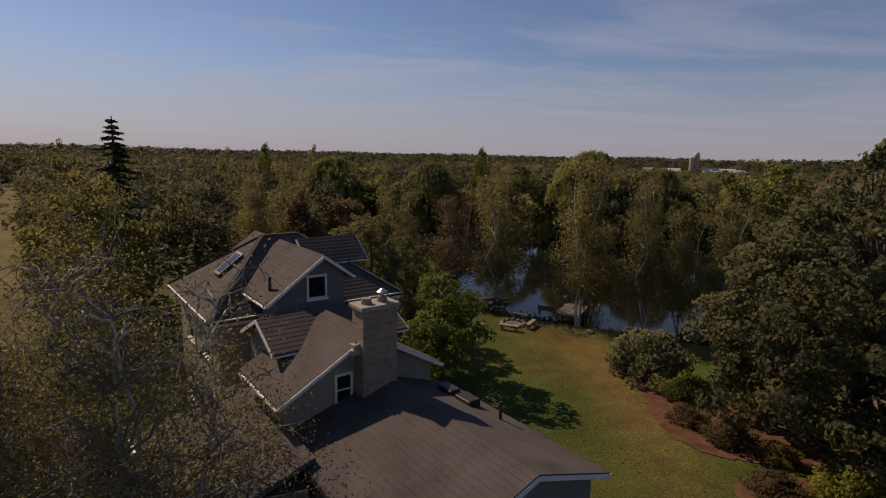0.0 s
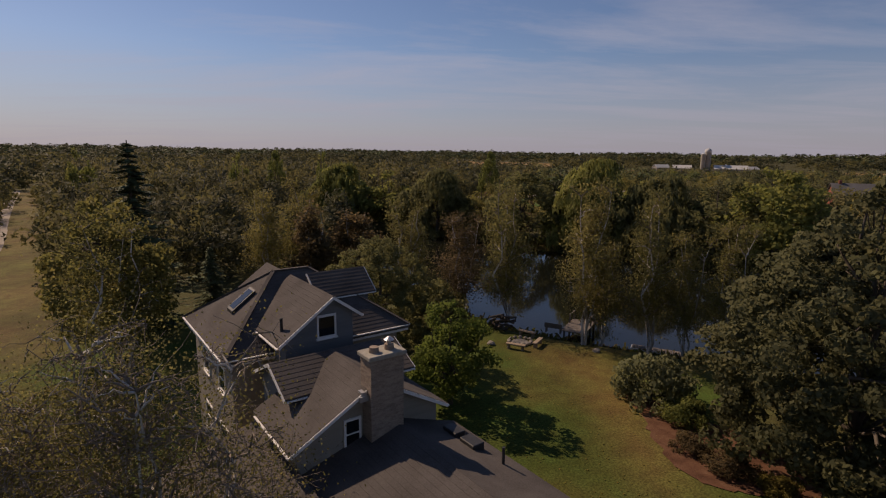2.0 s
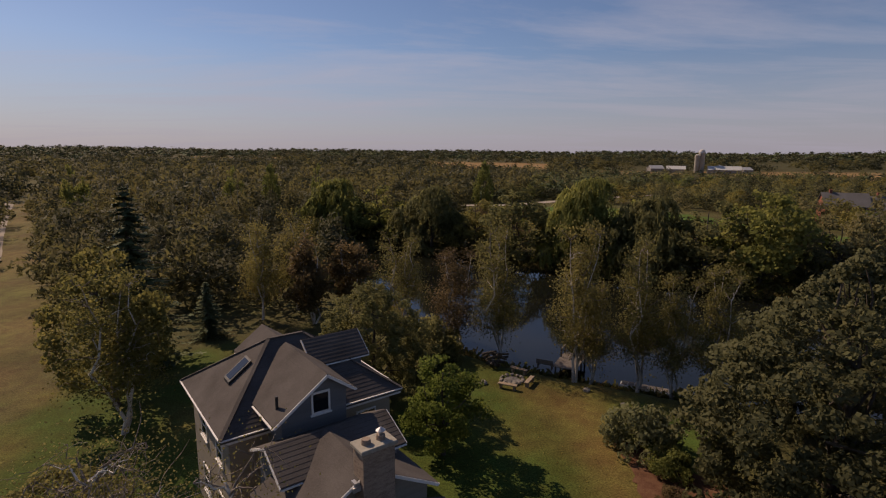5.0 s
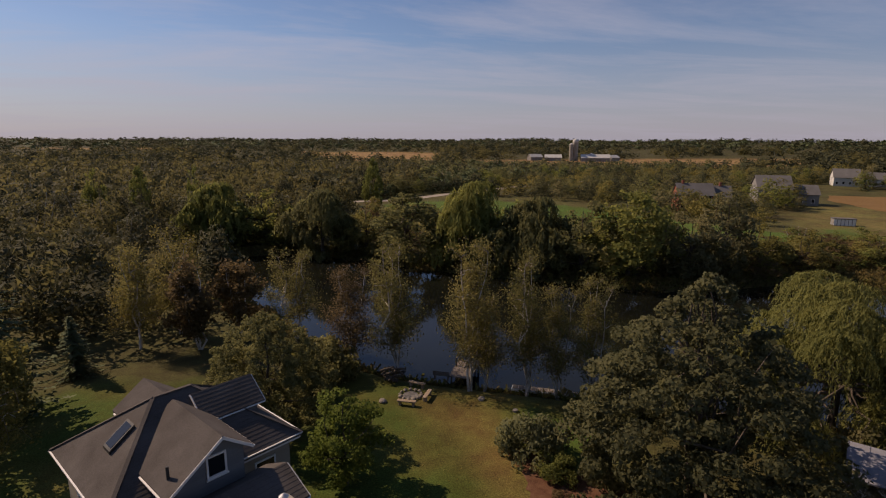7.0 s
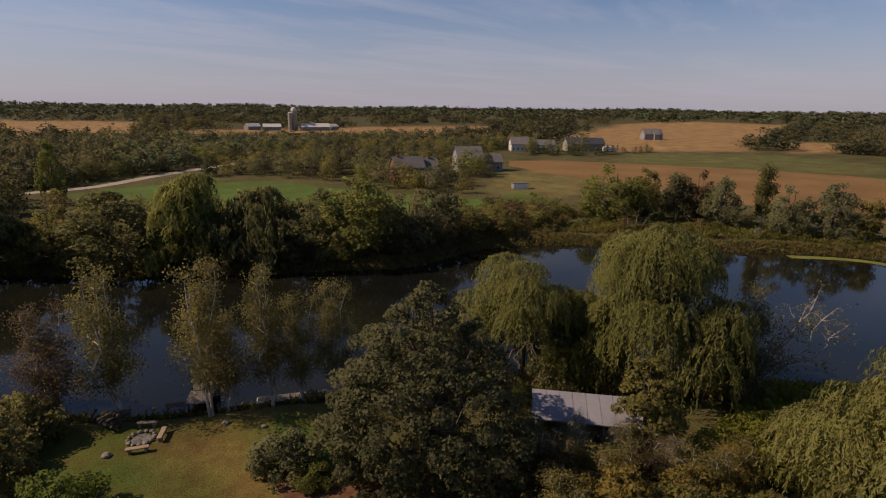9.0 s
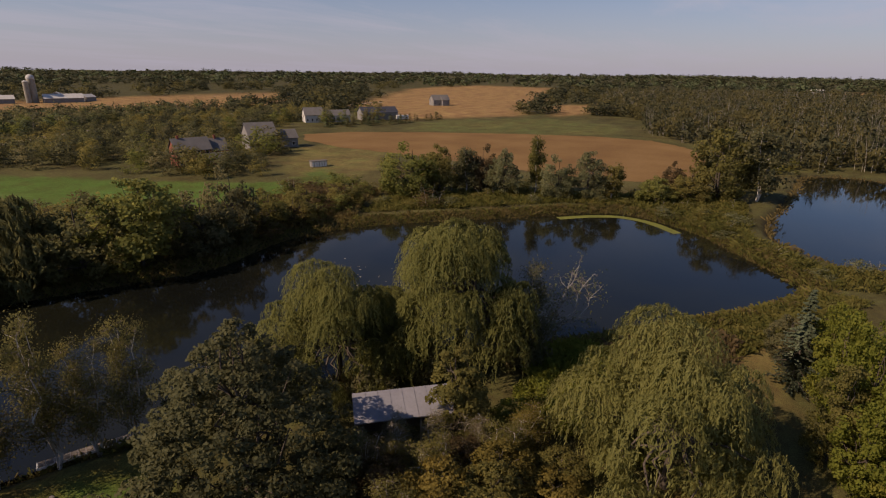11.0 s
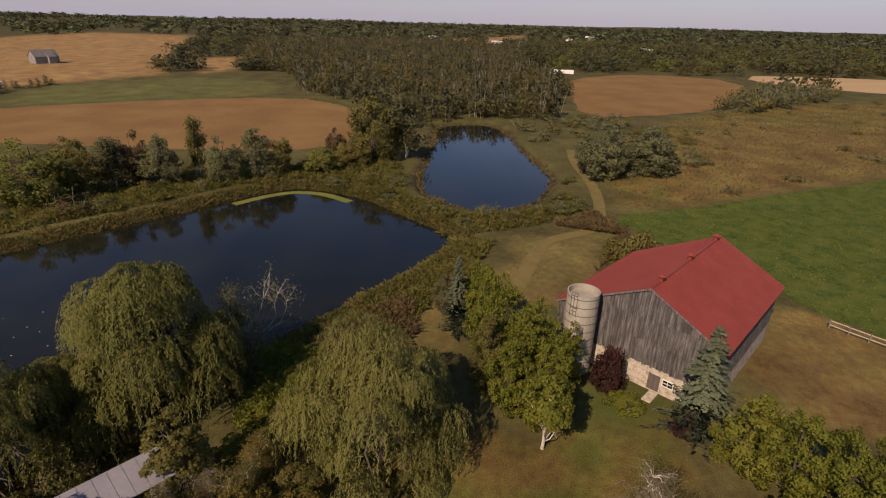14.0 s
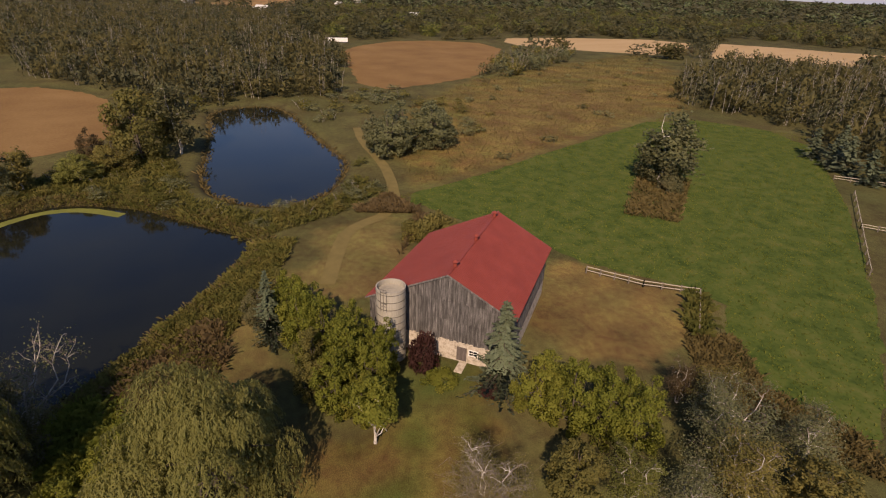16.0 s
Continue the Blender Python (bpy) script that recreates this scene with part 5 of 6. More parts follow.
part("vent_pipe", tube(bmesh.new(), (2.3, -0.9, 8.8), (2.3, -0.9, 9.6), 0.07, 0.07, 10), DARK_METAL, house, "black roof vent pipe")
# chimney
chim = part("chimney", prism([(3.3, -7.3), (4.7, -7.3), (4.7, -6.5), (3.3, -6.5)], LEVEL - 0.3, 9.45, "z"), BRICK, house, "tan brick chimney with a concrete cap")
part("cap", boxed(3.2, 4.8, -7.4, -6.4, 9.45, 9.62, bev=0.03), CONCRETE, chim)
for uu in (3.65, 4.3):
    bm = bmesh.new()
    tube(bm, (uu, -6.9, 9.6), (uu, -6.9, 9.82), 0.2, 0.17, 12)
    part("flue", bm, BRICK, chim)
bm = bmesh.new()
tube(bm, (4.3, -6.9, 9.8), (4.3, -6.9, 9.98), 0.09, 0.09, 10)
tube(bm, (4.3, -6.9, 9.98), (4.3, -6.9, 10.1), 0.2, 0.04, 12)
part("flue_cap", bm, GALV, chim, "galvanised flue cap")
bm = bmesh.new()
box(bm, 2.95, 3.35, -7.1, -6.7, 7.85, 8.05); box(bm, 3.05, 3.28, -7.05, -6.75, 8.05, 8.2)
part("flashing", bm, GALV, chim)
# garage wing with a low roof
GR, GE = 6.62, 5.5
shingled("roof", [(7.7, -14.6, GE), (7.7, -6.6, GE), (4.5, -6.6, GR), (4.5, -14.6, GR)], house, "shingled garage slope towards the lawn")
shingled("roof", [(0.4, -14.6, GR - 1.28), (0.4, -6.6, GR - 1.28), (4.5, -6.6, GR), (4.5, -14.6, GR)], house, "shingled garage slope")
part("wall", prism([(0.9, LEVEL - 0.3), (7.35, LEVEL - 0.3), (7.35, GE - 0.12), (4.5, GR - 0.2), (0.9, GR - 1.35)], -14.2, -6.65, "y"), SIDING_G, house, "grey garage wall")
trim([(7.72, -14.6, GE - 0.1), (7.72, -6.6, GE - 0.1)], house, name="gutter")
trim([(0.4, -14.62, GR - 1.38), (4.5, -14.62, GR - 0.1), (7.7, -14.62, GE - 0.1)], house)
shingled("roof", [(-3.4, -9.0, 4.5), (-3.4, -2.0, 4.5), (0.7, -2.0, 5.7), (0.7, -9.0, 5.7)], house, "shingled porch roof")
trim([(-3.42, -9.0, 4.4), (-3.42, -2.0, 4.4)], house, name="gutter")
part("wall", boxed(-3.0, 0.6, -8.6, -2.2, LEVEL - 0.3, 4.5), SIDING_T, house)
for v, wv in ((-9.0, 0.55), (-7.9, 0.5)):
    part("roof_vent", boxed(6.4, 6.4 + wv, v - 0.5, v + 0.35, GE + 0.15, GE + 0.62, bev=0.03), DARK_METAL, house, "dark box vent")
part("vent_pipe", tube(bmesh.new(), (6.9, -10.6, GE + 0.15), (6.9, -10.6, GE + 0.95), 0.06, 0.06, 10), DARK_METAL, house)


# ---- far buildings ----
RED_BRICK = mat("red_brick", [(0.2, 0.07, 0.045), (0.28, 0.1, 0.065)], 1.2, 0.9, 0.4, fine=6)
GREY_ROOF = mat("grey_far_shingles", [(0.11, 0.105, 0.1), (0.15, 0.145, 0.14)], 0.5, 0.9, 0.2)
DARK_ROOF = mat("dark_blue_roof", [(0.035, 0.038, 0.05), (0.055, 0.06, 0.075)], 0.5, 0.6, 0.1)
PALE_WALL = mat("pale_siding", [(0.42, 0.42, 0.4), (0.55, 0.55, 0.52)], 0.6, 0.8, 0.1)
GREY_WALL = mat("grey_siding", [(0.17, 0.165, 0.16), (0.24, 0.235, 0.225)], 0.6, 0.85, 0.1)


def gabled(parent, x0, x1, y0, y1, eave, ridge, wall, roof, over=0.4, base=0.0, windows=0):
    """A block with a gable roof, its ridge along x, with windows along both long sides and in the ends."""
    ym = (y0 + y1) / 2
    part("wall", prism([(y0, base), (y1, base), (y1, eave), (ym, ridge), (y0, eave)], x0, x1, "x"), wall, parent)
    s = (ridge - eave) / (ym - y0)
    for ye, sg in ((y0 - over, -1), (y1 + over, 1)):
        ze = eave - over * s + 0.05
        part("roof", slab([(x0 - over, ye, ze + 0.12), (x1 + over, ye, ze + 0.12), (x1 + over, ym, ridge + 0.17), (x0 - over, ym, ridge + 0.17)], 0.15), roof, parent)
    for k in range(windows):
        xx = x0 + (x1 - x0) * (k + 0.5) / windows
        for z in ((1.0, 2.3), (3.8, 5.0)):
            if z[1] < eave - 0.2:
                for yy in (y0, y1):
                    w = part("window", boxed(xx - 0.45, xx + 0.45, yy - 0.03, yy + 0.03, *z), GLASS, parent)
                    bm = bmesh.new()
                    for b4 in ((xx - 0.55, xx + 0.55, z[0] - 0.1, z[0]), (xx - 0.55, xx + 0.55, z[1], z[1] + 0.1), (xx - 0.55, xx - 0.45, *z), (xx + 0.45, xx + 0.55, *z)):
                        box(bm, b4[0], b4[1], yy - 0.05, yy + 0.05, b4[2], b4[3])
                    part("frame", bm, WHITE, w)
    for xx in (x0, x1):
        if windows and eave > 2.5:
            w = part("window", boxed(xx - 0.03, xx + 0.03, ym - 0.5, ym + 0.5, eave - 1.5, eave - 0.2), GLASS, parent)
            part("frame", boxed(xx - 0.02, xx + 0.02, ym - 0.62, ym + 0.62, eave - 1.62, eave - 0.08), WHITE, w)


def chimney_stack(parent, x, y, z0, z1, material):
    part("chimney", boxed(x - 0.35, x + 0.35, y - 0.35, y + 0.35, z0, z1, bev=0.03), material, parent)


h1 = thing("house", "red brick farmhouse with a grey gabled roof", "house", pose(119, 158, LEVEL, 0, 0, -20))
gabled(h1, -8, 3, -4, 4, 5.4, 8.8, RED_BRICK, GREY_ROOF, windows=4)
gabled(h1, 1, 9, -3, 5, 4.6, 8.0, RED_BRICK, GREY_ROOF, windows=3)
gabled(h1, -1, 9, -7, -3, 2.6, 4.0, RED_BRICK, GREY_ROOF, windows=3)
chimney_stack(h1, -6, 0, 7, 9.8, RED_BRICK)
chimney_stack(h1, 6, 1, 7, 9.2, RED_BRICK)
h2 = thing("house", "grey two-part house with grey roofs", "house", pose(160, 170, LEVEL, 0, 0, -28))
gabled(h2, -8, 3, -6, 6, 5.8, 10.2, GREY_WALL, GREY_ROOF, windows=4)
gabled(h2, 4.5, 12, -4, 4, 4.0, 7.0, GREY_WALL, GREY_ROOF, windows=2)
h3 = thing("house", "pale green-white farmhouse with a dark roof", "house", pose(266, 229, LEVEL, 0, 0, -38))
gabled(h3, -14, -3, -6, 6, 4.5, 8.6, PALE_WALL, GREY_ROOF, windows=4)
gabled(h3, -3, 14, -4, 4, 4.0, 7.0, PALE_WALL, GREY_ROOF, windows=6)
h4 = thing("shed", "long dark-roofed farm shed", "shed", pose(298, 213, LEVEL, 0, 0, -36))
gabled(h4, -12, 12, -6, 6, 4.8, 8.0, GREY_WALL, DARK_ROOF, windows=0)
h5 = thing("trailer", "white box trailer beside the shed", "trailer", pose(303, 197, LEVEL + 0.6, 0, 0, -36))
part("body", boxed(-4, 4, -1.3, 1.3, 0, 2.6, bev=0.1), WHITE, h5)
for xx in (-2.6, 2.6):
    part("wheel", tube(bmesh.new(), (xx, -1.2, -0.1), (xx, 1.2, -0.1), 0.5, 0.5, 12), DARK_METAL, h5)
h6 = thing("house", "far brown farmhouse in the fields", "house", pose(461, 258, LEVEL, 0, 0, -40))
gabled(h6, -8, 8, -6, 6, 5, 9.5, GREY_WALL, GREY_ROOF, windows=4)
gabled(h6, 0, 5, -9, 3, 5, 8.5, GREY_WALL, GREY_ROOF)
for x, y in ((428, -139), (470, -113)):
    tr = thing("trailer", "long white trailer at the wood's edge", "trailer", pose(x, y, LEVEL + 0.7, 0, 0, 75), "white trailers")
    part("body", boxed(-7.5, 7.5, -1.4, 1.4, 0, 2.9, bev=0.1), WHITE, tr)
    for xx in (-5, 5):
        part("wheel", tube(bmesh.new(), (xx, -1.3, -0.15), (xx, 1.3, -0.15), 0.55, 0.55, 12), DARK_METAL, tr)
cr = thing("coop", "small slatted white coop on the grass", "coop", pose(136.5, 121.5, LEVEL, 0, 0, -30))
part("body", boxed(-2.6, 2.6, -1.2, 1.2, 0.1, 1.9), GREY_WALL, cr)
for k in range(6):
    part("panel", boxed(-2.55 + 0.87 * k, -1.85 + 0.87 * k, -1.28, -1.2, 0.1, 1.8), WHITE, cr)
part("roof", boxed(-2.8, 2.8, -1.4, 1.4, 1.9, 2.02), GREY_ROOF, cr)
# farm on the skyline
for x, y, a, l, w, e, r in ((236, 566, -20, 18, 10, 4, 7), (277, 548, -20, 30, 12, 4, 7.5), (290, 585, 60, 20, 11, 5, 8), (222, 585, 10, 15, 9, 4, 7), (300, 552, 20, 12, 9, 4, 6.5)):
    f = thing("barn", "distant white farm building", "barn", pose(x, y, LEVEL, 0, 0, a), "skyline farm")
    gabled(f, -l / 2, l / 2, -w / 2, w / 2, e, r, GREY_WALL, PALE_WALL)
tw = thing("silo", "tall pale tower silo with a domed top", "silo", pose(259, 560, LEVEL))
bm = tube(bmesh.new(), (0, 0, 0), (0, 0, 21), 3.2, 3.2, 24)
part("shell", bm, CONCRETE, tw)
bm = bmesh.new()
bmesh.ops.create_uvsphere(bm, u_segments=24, v_segments=12, radius=3.3, matrix=Matrix.Translation((0, 0, 21)))
part("dome", bm, PALE_WALL, tw)
tw2 = thing("silo", "slim pale tower silo", "silo", pose(253.4, 558, LEVEL))
part("shell", tube(bmesh.new(), (0, 0, 0), (0, 0, 18.2), 2.2, 2.2, 20), CONCRETE, tw2)
part("cap", tube(bmesh.new(), (0, 0, 18.2), (0, 0, 19.4), 2.3, 0.5, 20), PALE_WALL, tw2)
for x, y in ((800, -150), (860, -170), (1000, -330), (1150, -420), (1300, -500), (700, -330), (1050, -90)):
    f = thing("barn", "far pale farm roof among trees", "barn", pose(x, y, float(land(np.array([x]), np.array([y]))[0]), 0, 0, x % 90), "far farms")
    gabled(f, -9, 9, -5, 5, 4.5, 8, GREY_WALL, PALE_WALL)

# ---- shed, dock, fire place, fences ----
SHEET = mat("pale_grey_roof_sheet", [(0.19, 0.19, 0.215), (0.25, 0.25, 0.275)], 0.4, 0.5, 0.1, fine=10, spec=0.4)
shed = thing("shed", "open shed with a pale grey sheet roof", "shed", pose(32.0, 25.3, 0, 0, 0, math.degrees(math.atan2(-6.2, 5.4))))
roof = part("roof", slab([(0, 0, 4.7), (8.6, 0, 4.7), (8.6, -3.2, 3.9), (0, -3.2, 3.9)], 0.08), SHEET, shed)
for k in range(9):
    part("roof_sheet", beam(bmesh.new(), (0.05 + k * 1.06, 0, 4.73), (0.05 + k * 1.06, -3.2, 3.93), 0.025, 0.008), SHEET, roof)
part("trim", beam(bmesh.new(), (0, -3.22, 3.86), (8.6, -3.22, 3.86), 0.06, 0.1), SHEET, shed)
part("wall", boxed(0.2, 8.4, -0.3, -0.15, LEVEL - 0.1, 4.6), DARK_WOOD, shed)
part("wall", boxed(0.2, 0.35, -3.0, -0.3, LEVEL - 0.1, 3.85), DARK_WOOD, shed)
part("wall", boxed(8.25, 8.4, -3.0, -0.3, LEVEL - 0.1, 3.85), DARK_WOOD, shed)
for k in range(4):
    part("post", boxed(0.25 + k * 2.6, 0.42 + k * 2.6, -3.1, -2.93, LEVEL - 0.2, 3.82), OLD_WOOD, shed)

LOG = mat("sawn_log", [(0.2, 0.15, 0.1), (0.36, 0.29, 0.21)], 3, 0.9, 0.3, stretch=(0.4, 3, 3))
for x, y, a in ((5.6, 42.6, -22), (7.6, 43.6, 62), (7.0, 46.0, -35)):
    b = thing("bench", "rough split-log bench by the fire ring", "bench", pose(x, y, LEVEL, 0, 0, a), "fire ring benches")
    part("seat", boxed(-0.85, 0.85, -0.2, 0.2, 0.36, 0.48, bev=0.03), LOG, b)
    for xx in (-0.6, 0.6):
        part("leg", boxed(xx - 0.1, xx + 0.1, -0.17, 0.17, -0.05, 0.36, bev=0.02), LOG, b)


def stone(r, seed, flat=0.7):
    bm = bmesh.new()
    bmesh.ops.create_icosphere(bm, subdivisions=2, radius=r)
    for v in bm.verts:
        v.co *= 1 + 0.28 * noise.noise(v.co * (1.4 / r) + Vector((seed * 3.1, seed, 0)))
        v.co.z *= flat
    return bm


ROCK = mat("grey_field_rock", [(0.12, 0.105, 0.09), (0.22, 0.2, 0.175), (0.31, 0.285, 0.25)], 2, 0.9, 0.5)
rr = random.Random(3)
fire = thing("fire_ring", "ring of pale rocks round ash", "fire pit", pose(6.2, 44.4, LEVEL))
part("ash", tube(bmesh.new(), (0, 0, -0.02), (0, 0, 0.06), 0.75, 0.7, 20), mat("ash", [(0.05, 0.05, 0.05), (0.2, 0.19, 0.18)], 3, 1.0, 0.4), fire)
for k in range(13):
    a = k * 6.283 / 13
    part("rock", stone(rr.uniform(0.14, 0.24), k), ROCK, fire, m=pose(math.cos(a) * 0.98, math.sin(a) * 0.98, 0.12, 0, 0, k * 40))
heap = thing("brush_pile", "dark heap of brush and logs by the water", "brush pile", pose(4.8, 47.6, LEVEL))
for k in range(16):
    bm = tube(bmesh.new(), (-0.7, 0, 0), (0.7, 0, 0), 0.12, 0.1, 8)
    part("log", bm, BARK, heap, m=pose(rr.uniform(-0.7, 0.7), rr.uniform(-0.4, 0.4), 0.15 + 0.08 * k, rr.uniform(-15, 15), rr.uniform(-14, 14), rr.uniform(0, 180)))
for x, y, r in ((12.3, 42.4, 0.32), (3.6, 43.6, 0.35), (14.6, 39.8, 0.25)):
    st = thing("rock", "single pale rock on the lawn", "rock", pose(x, y, LEVEL + 0.08))
    part("body", stone(r, x), ROCK, st)
dock = thing("dock", "small grey plank dock with rails over the water", "dock", pose(11.6, 47.6, 0.0, 0, 0, 62))
for k in range(15):
    part("plank", boxed(-0.6 + k * 0.28, -0.34 + k * 0.28, -1.1, 1.1, 0.82, 0.88), OLD_WOOD, dock)
for xx in (0.2, 2.0, 3.4):
    for yy in (-1.0, 1.0):
        part("post", boxed(xx - 0.07, xx + 0.07, yy - 0.07, yy + 0.07, -1.0, 1.75 if xx > 1 else 0.82), OLD_WOOD, dock)
for yy in (-1.0, 1.0):
    part("rail", boxed(1.9, 3.5, yy - 0.05, yy + 0.05, 1.68, 1.76), OLD_WOOD, dock)
seat = thing("bench", "grey wooden bench facing the pond", "bench", pose(9.6, 47.2, LEVEL, 0, 0, -25))
for k in range(3):
    part("slat", boxed(-0.8, 0.8, -0.22 + k * 0.15, -0.1 + k * 0.15, 0.43, 0.47), OLD_WOOD, seat)
part("backrest", boxed(-0.8, 0.8, -0.27, -0.23, 0.5, 0.9), OLD_WOOD, seat)
for xx in (-0.65, 0.65):
    part("leg", boxed(xx - 0.05, xx + 0.05, -0.25, 0.2, -0.02, 0.43), OLD_WOOD, seat)
pier = thing("float", "white-edged low float lying along the bank", "dock", pose(19.2, 43.9, 0.0, 0, 0, -26))
part("deck", boxed(-3.4, 3.4, -0.45, 0.45, 0.05, 0.3, bev=0.04), WHITE, pier)
for k in range(12):
    part("plank", boxed(-3.3 + k * 0.56, -2.78 + k * 0.56, -0.4, 0.4, 0.3, 0.33), OLD_WOOD, pier)


def fence(points, label, rails=(0.55, 1.15), gap=2.6):
    """A post and rail fence; each panel is posts and poles of old wood."""
    f = thing("fence", label, "fence", pose(0, 0, LEVEL))
    for (xa, ya), (xb, yb) in zip(points, points[1:]):
        n = max(1, round(math.hypot(xb - xa, yb - ya) / gap))
        for k in range(n + 1):
            x, y = xa + (xb - xa) * k / n, ya + (yb - ya) * k / n
            part("post", boxed(x - 0.08, x + 0.08, y - 0.08, y + 0.08, -0.1, 1.35), OLD_WOOD, f)
            if k < n:
                x2, y2 = xa + (xb - xa) * (k + 1) / n, ya + (yb - ya) * (k + 1) / n
                for z in rails:
                    part("rail", beam(bmesh.new(), (x, y, z + rr.uniform(-0.05, 0.05)), (x2, y2, z + rr.uniform(-0.05, 0.05)), 0.11, 0.11), PALE_RAIL, f)
    return f


PALE_RAIL = mat("bleached_rail", [(0.3, 0.26, 0.2), (0.46, 0.41, 0.33)], 2, 0.9, 0.2)
fence([(57.6, -59.9), (50, -65), (44.3, -71.2), (37.2, -62)], "bleached rail fence round the paddock")
fence([(69, -154), (60, -160.5), (52, -166)], "pale rail fence at the field's corner", gap=3.5)
fence([(60, -146), (48, -125), (36, -104)], "thin wire fence posts along the hay field", rails=(1.1,), gap=5)
fence([(48, -125), (43, -128)], "pale rail fence beside the hay field", gap=3.0)


# ---- woods, scrub and reeds ----
def stuff(name, protos, xs, ys, hs, rs, leaf, label, category, seed, sink=0.0):
    """Many plants in one mesh: turned, scaled copies of a few small patterns."""
    rg = np.random.default_rng(seed)
    which = rg.integers(0, len(protos), len(xs))
    zs = land(xs, ys) - sink
    vs, fs, ns, k = [], [], [], 0
    for p, (pv, pf, *pn) in enumerate(protos):
        m = which == p
        n = int(m.sum())
        if not n:
            continue
        a = rg.uniform(0, 6.283, n)
        c, s = np.cos(a)[:, None], np.sin(a)[:, None]
        x = (pv[None, :, 0] * c - pv[None, :, 1] * s) * rs[m][:, None] + xs[m][:, None]
        y = (pv[None, :, 0] * s + pv[None, :, 1] * c) * rs[m][:, None] + ys[m][:, None]
        z = pv[None, :, 2] * hs[m][:, None] + zs[m][:, None]
        vs.append(np.stack([x, y, z], -1).reshape(-1, 3))
        fs.append((pf[None] + (np.arange(n) * len(pv))[:, None, None]).reshape(-1, pf.shape[1]) + k)
        k += n * len(pv)
        if pn:
            q = pn[0]
            ns.append(np.stack([q[None, :, 0] * c - q[None, :, 1] * s, q[None, :, 0] * s + q[None, :, 1] * c, np.repeat(q[None, :, 2], n, 0)], -1).reshape(-1, 3))
    if not vs:
        return None
    ob = new(name, mesh_from(name, np.concatenate(vs), np.concatenate(fs), [leaf], normals=np.concatenate(ns) if ns else None))
    return tagged(ob, label, category, kind="stuff")


def crown_only(seed, n, size, clumps=14, conifer=False, top=0.75, low=0.7):
    """A far crown, one metre high and wide, of three-cornered leaves."""
    if conifer:
        _, c = tree_spruce(seed, 12, 3.2, size, 9, 6, max(3, n // 60))
        wide = 3.2
    else:
        _, c = tree_broad(seed, 12, 4.5, n, size, 0.02, clumps, 0.82, top, low)
        wide = 4.5
    v = (c[0] / (wide, wide, 12)).reshape(-1, 4, 3)[:, :3].reshape(-1, 3)
    return soft(v, np.arange(len(v)).reshape(-1, 3), own=1.1)


NEARW = [crown_only(200 + k, 620, 0.68, 34) for k in range(5)] + [crown_only(207, 540, 0.68, 24, top=1.3)]
FARW = [crown_only(210 + k, 100, 1.62, 12) for k in range(5)] + [crown_only(216, 94, 1.58, 10, top=1.4)]
TINY = [crown_only(220 + k, 40, 2.7, 7) for k in range(4)]
CONI = [crown_only(230 + k, 420, 0.85, conifer=True) for k in range(2)]
STEMS = []
for k in range(4):
    sg = np.random.default_rng(300 + k)
    one = []
    for j in range(3):
        b0 = sg.normal(0, 0.3, 2)
        one.append(limb(np.array([(b0[0], b0[1], -0.02), (b0[0] * 1.3, b0[1] * 1.3, 0.5), (b0[0] * 1.9, b0[1] * 1.9, 1.0)]), [0.02, 0.015, 0.005], 3))
    STEMS.append(join(one))

WOOD_LEFT = [(-14, 66), (-36, 62), (-42, 52), (-56, 70), (-100, 128), (-210, 280), (-300, 400), (60, 420), (40, 235), (18, 212), (-10, 205), (2, 190), (4, 150), (-2, 120), (-8, 118), (-24, 118), (-37, 106), (-30, 92), (-16, 80)]
WOOD_LANE = [(-64, 72), (-110, 130), (-240, 300), (-380, 420), (-260, 170), (-120, 90)]
WOOD_MID = [(40, 222), (60, 245), (110, 280), (170, 315), (300, 345), (300, 420), (60, 450), (20, 300)]
WOOD_HOUSES = [(98, 140), (108, 150), (104, 175), (84, 196), (60, 212), (110, 250), (190, 295), (290, 315), (330, 280), (280, 250), (225, 235), (180, 205), (150, 198), (130, 180), (132, 160), (125, 135), (108, 118)]
WOOD_RIGHT = [(216, -16), (222, -70), (300, -101), (385, -122), (450, -118), (760, -180), (900, 0), (760, 160), (560, 130), (440, 100), (390, 60), (300, 42), (258, 8), (235, 0)]
WOOD_SOUTH = [(208, -262), (160, -200), (104, -203), (88, -186), (60, -170), (20, -150), (-30, -160), (-20, -330), (120, -380), (195, -374), (235, -345)]
WOOD_BELT = [(455, -215), (400, -275), (460, -320), (392, -500), (405, -575), (262, -592), (300, -900), (900, -900), (1000, -260), (720, -190), (460, -130)]
BANK = [(97, -9), (112, 0), (133, 20), (128, 36), (118, 46), (105, 60), (94, 72), (110, 76), (122, 68), (136, 46), (144, 26), (160, 8), (150, -4), (132, -4), (119, -5), (105, -16), (108, -34), (120, -42), (108, -44), (98, -30), (94, -16)]
NORTH_BANK = [(60, 75), (66, 76), (76, 76), (90, 70), (95, 74), (112, 80), (118, 92), (108, 104), (98, 98), (76, 100), (60, 92)]
HOMES = [(119, 158, 11), (160, 170, 13), (266, 229, 16), (298, 213, 14), (303, 197, 9), (461, 258, 24), (136, 121, 9), (238, 560, 14), (280, 548, 20), (259, 560, 10), (428, -139, 15), (470, -113, 15)]


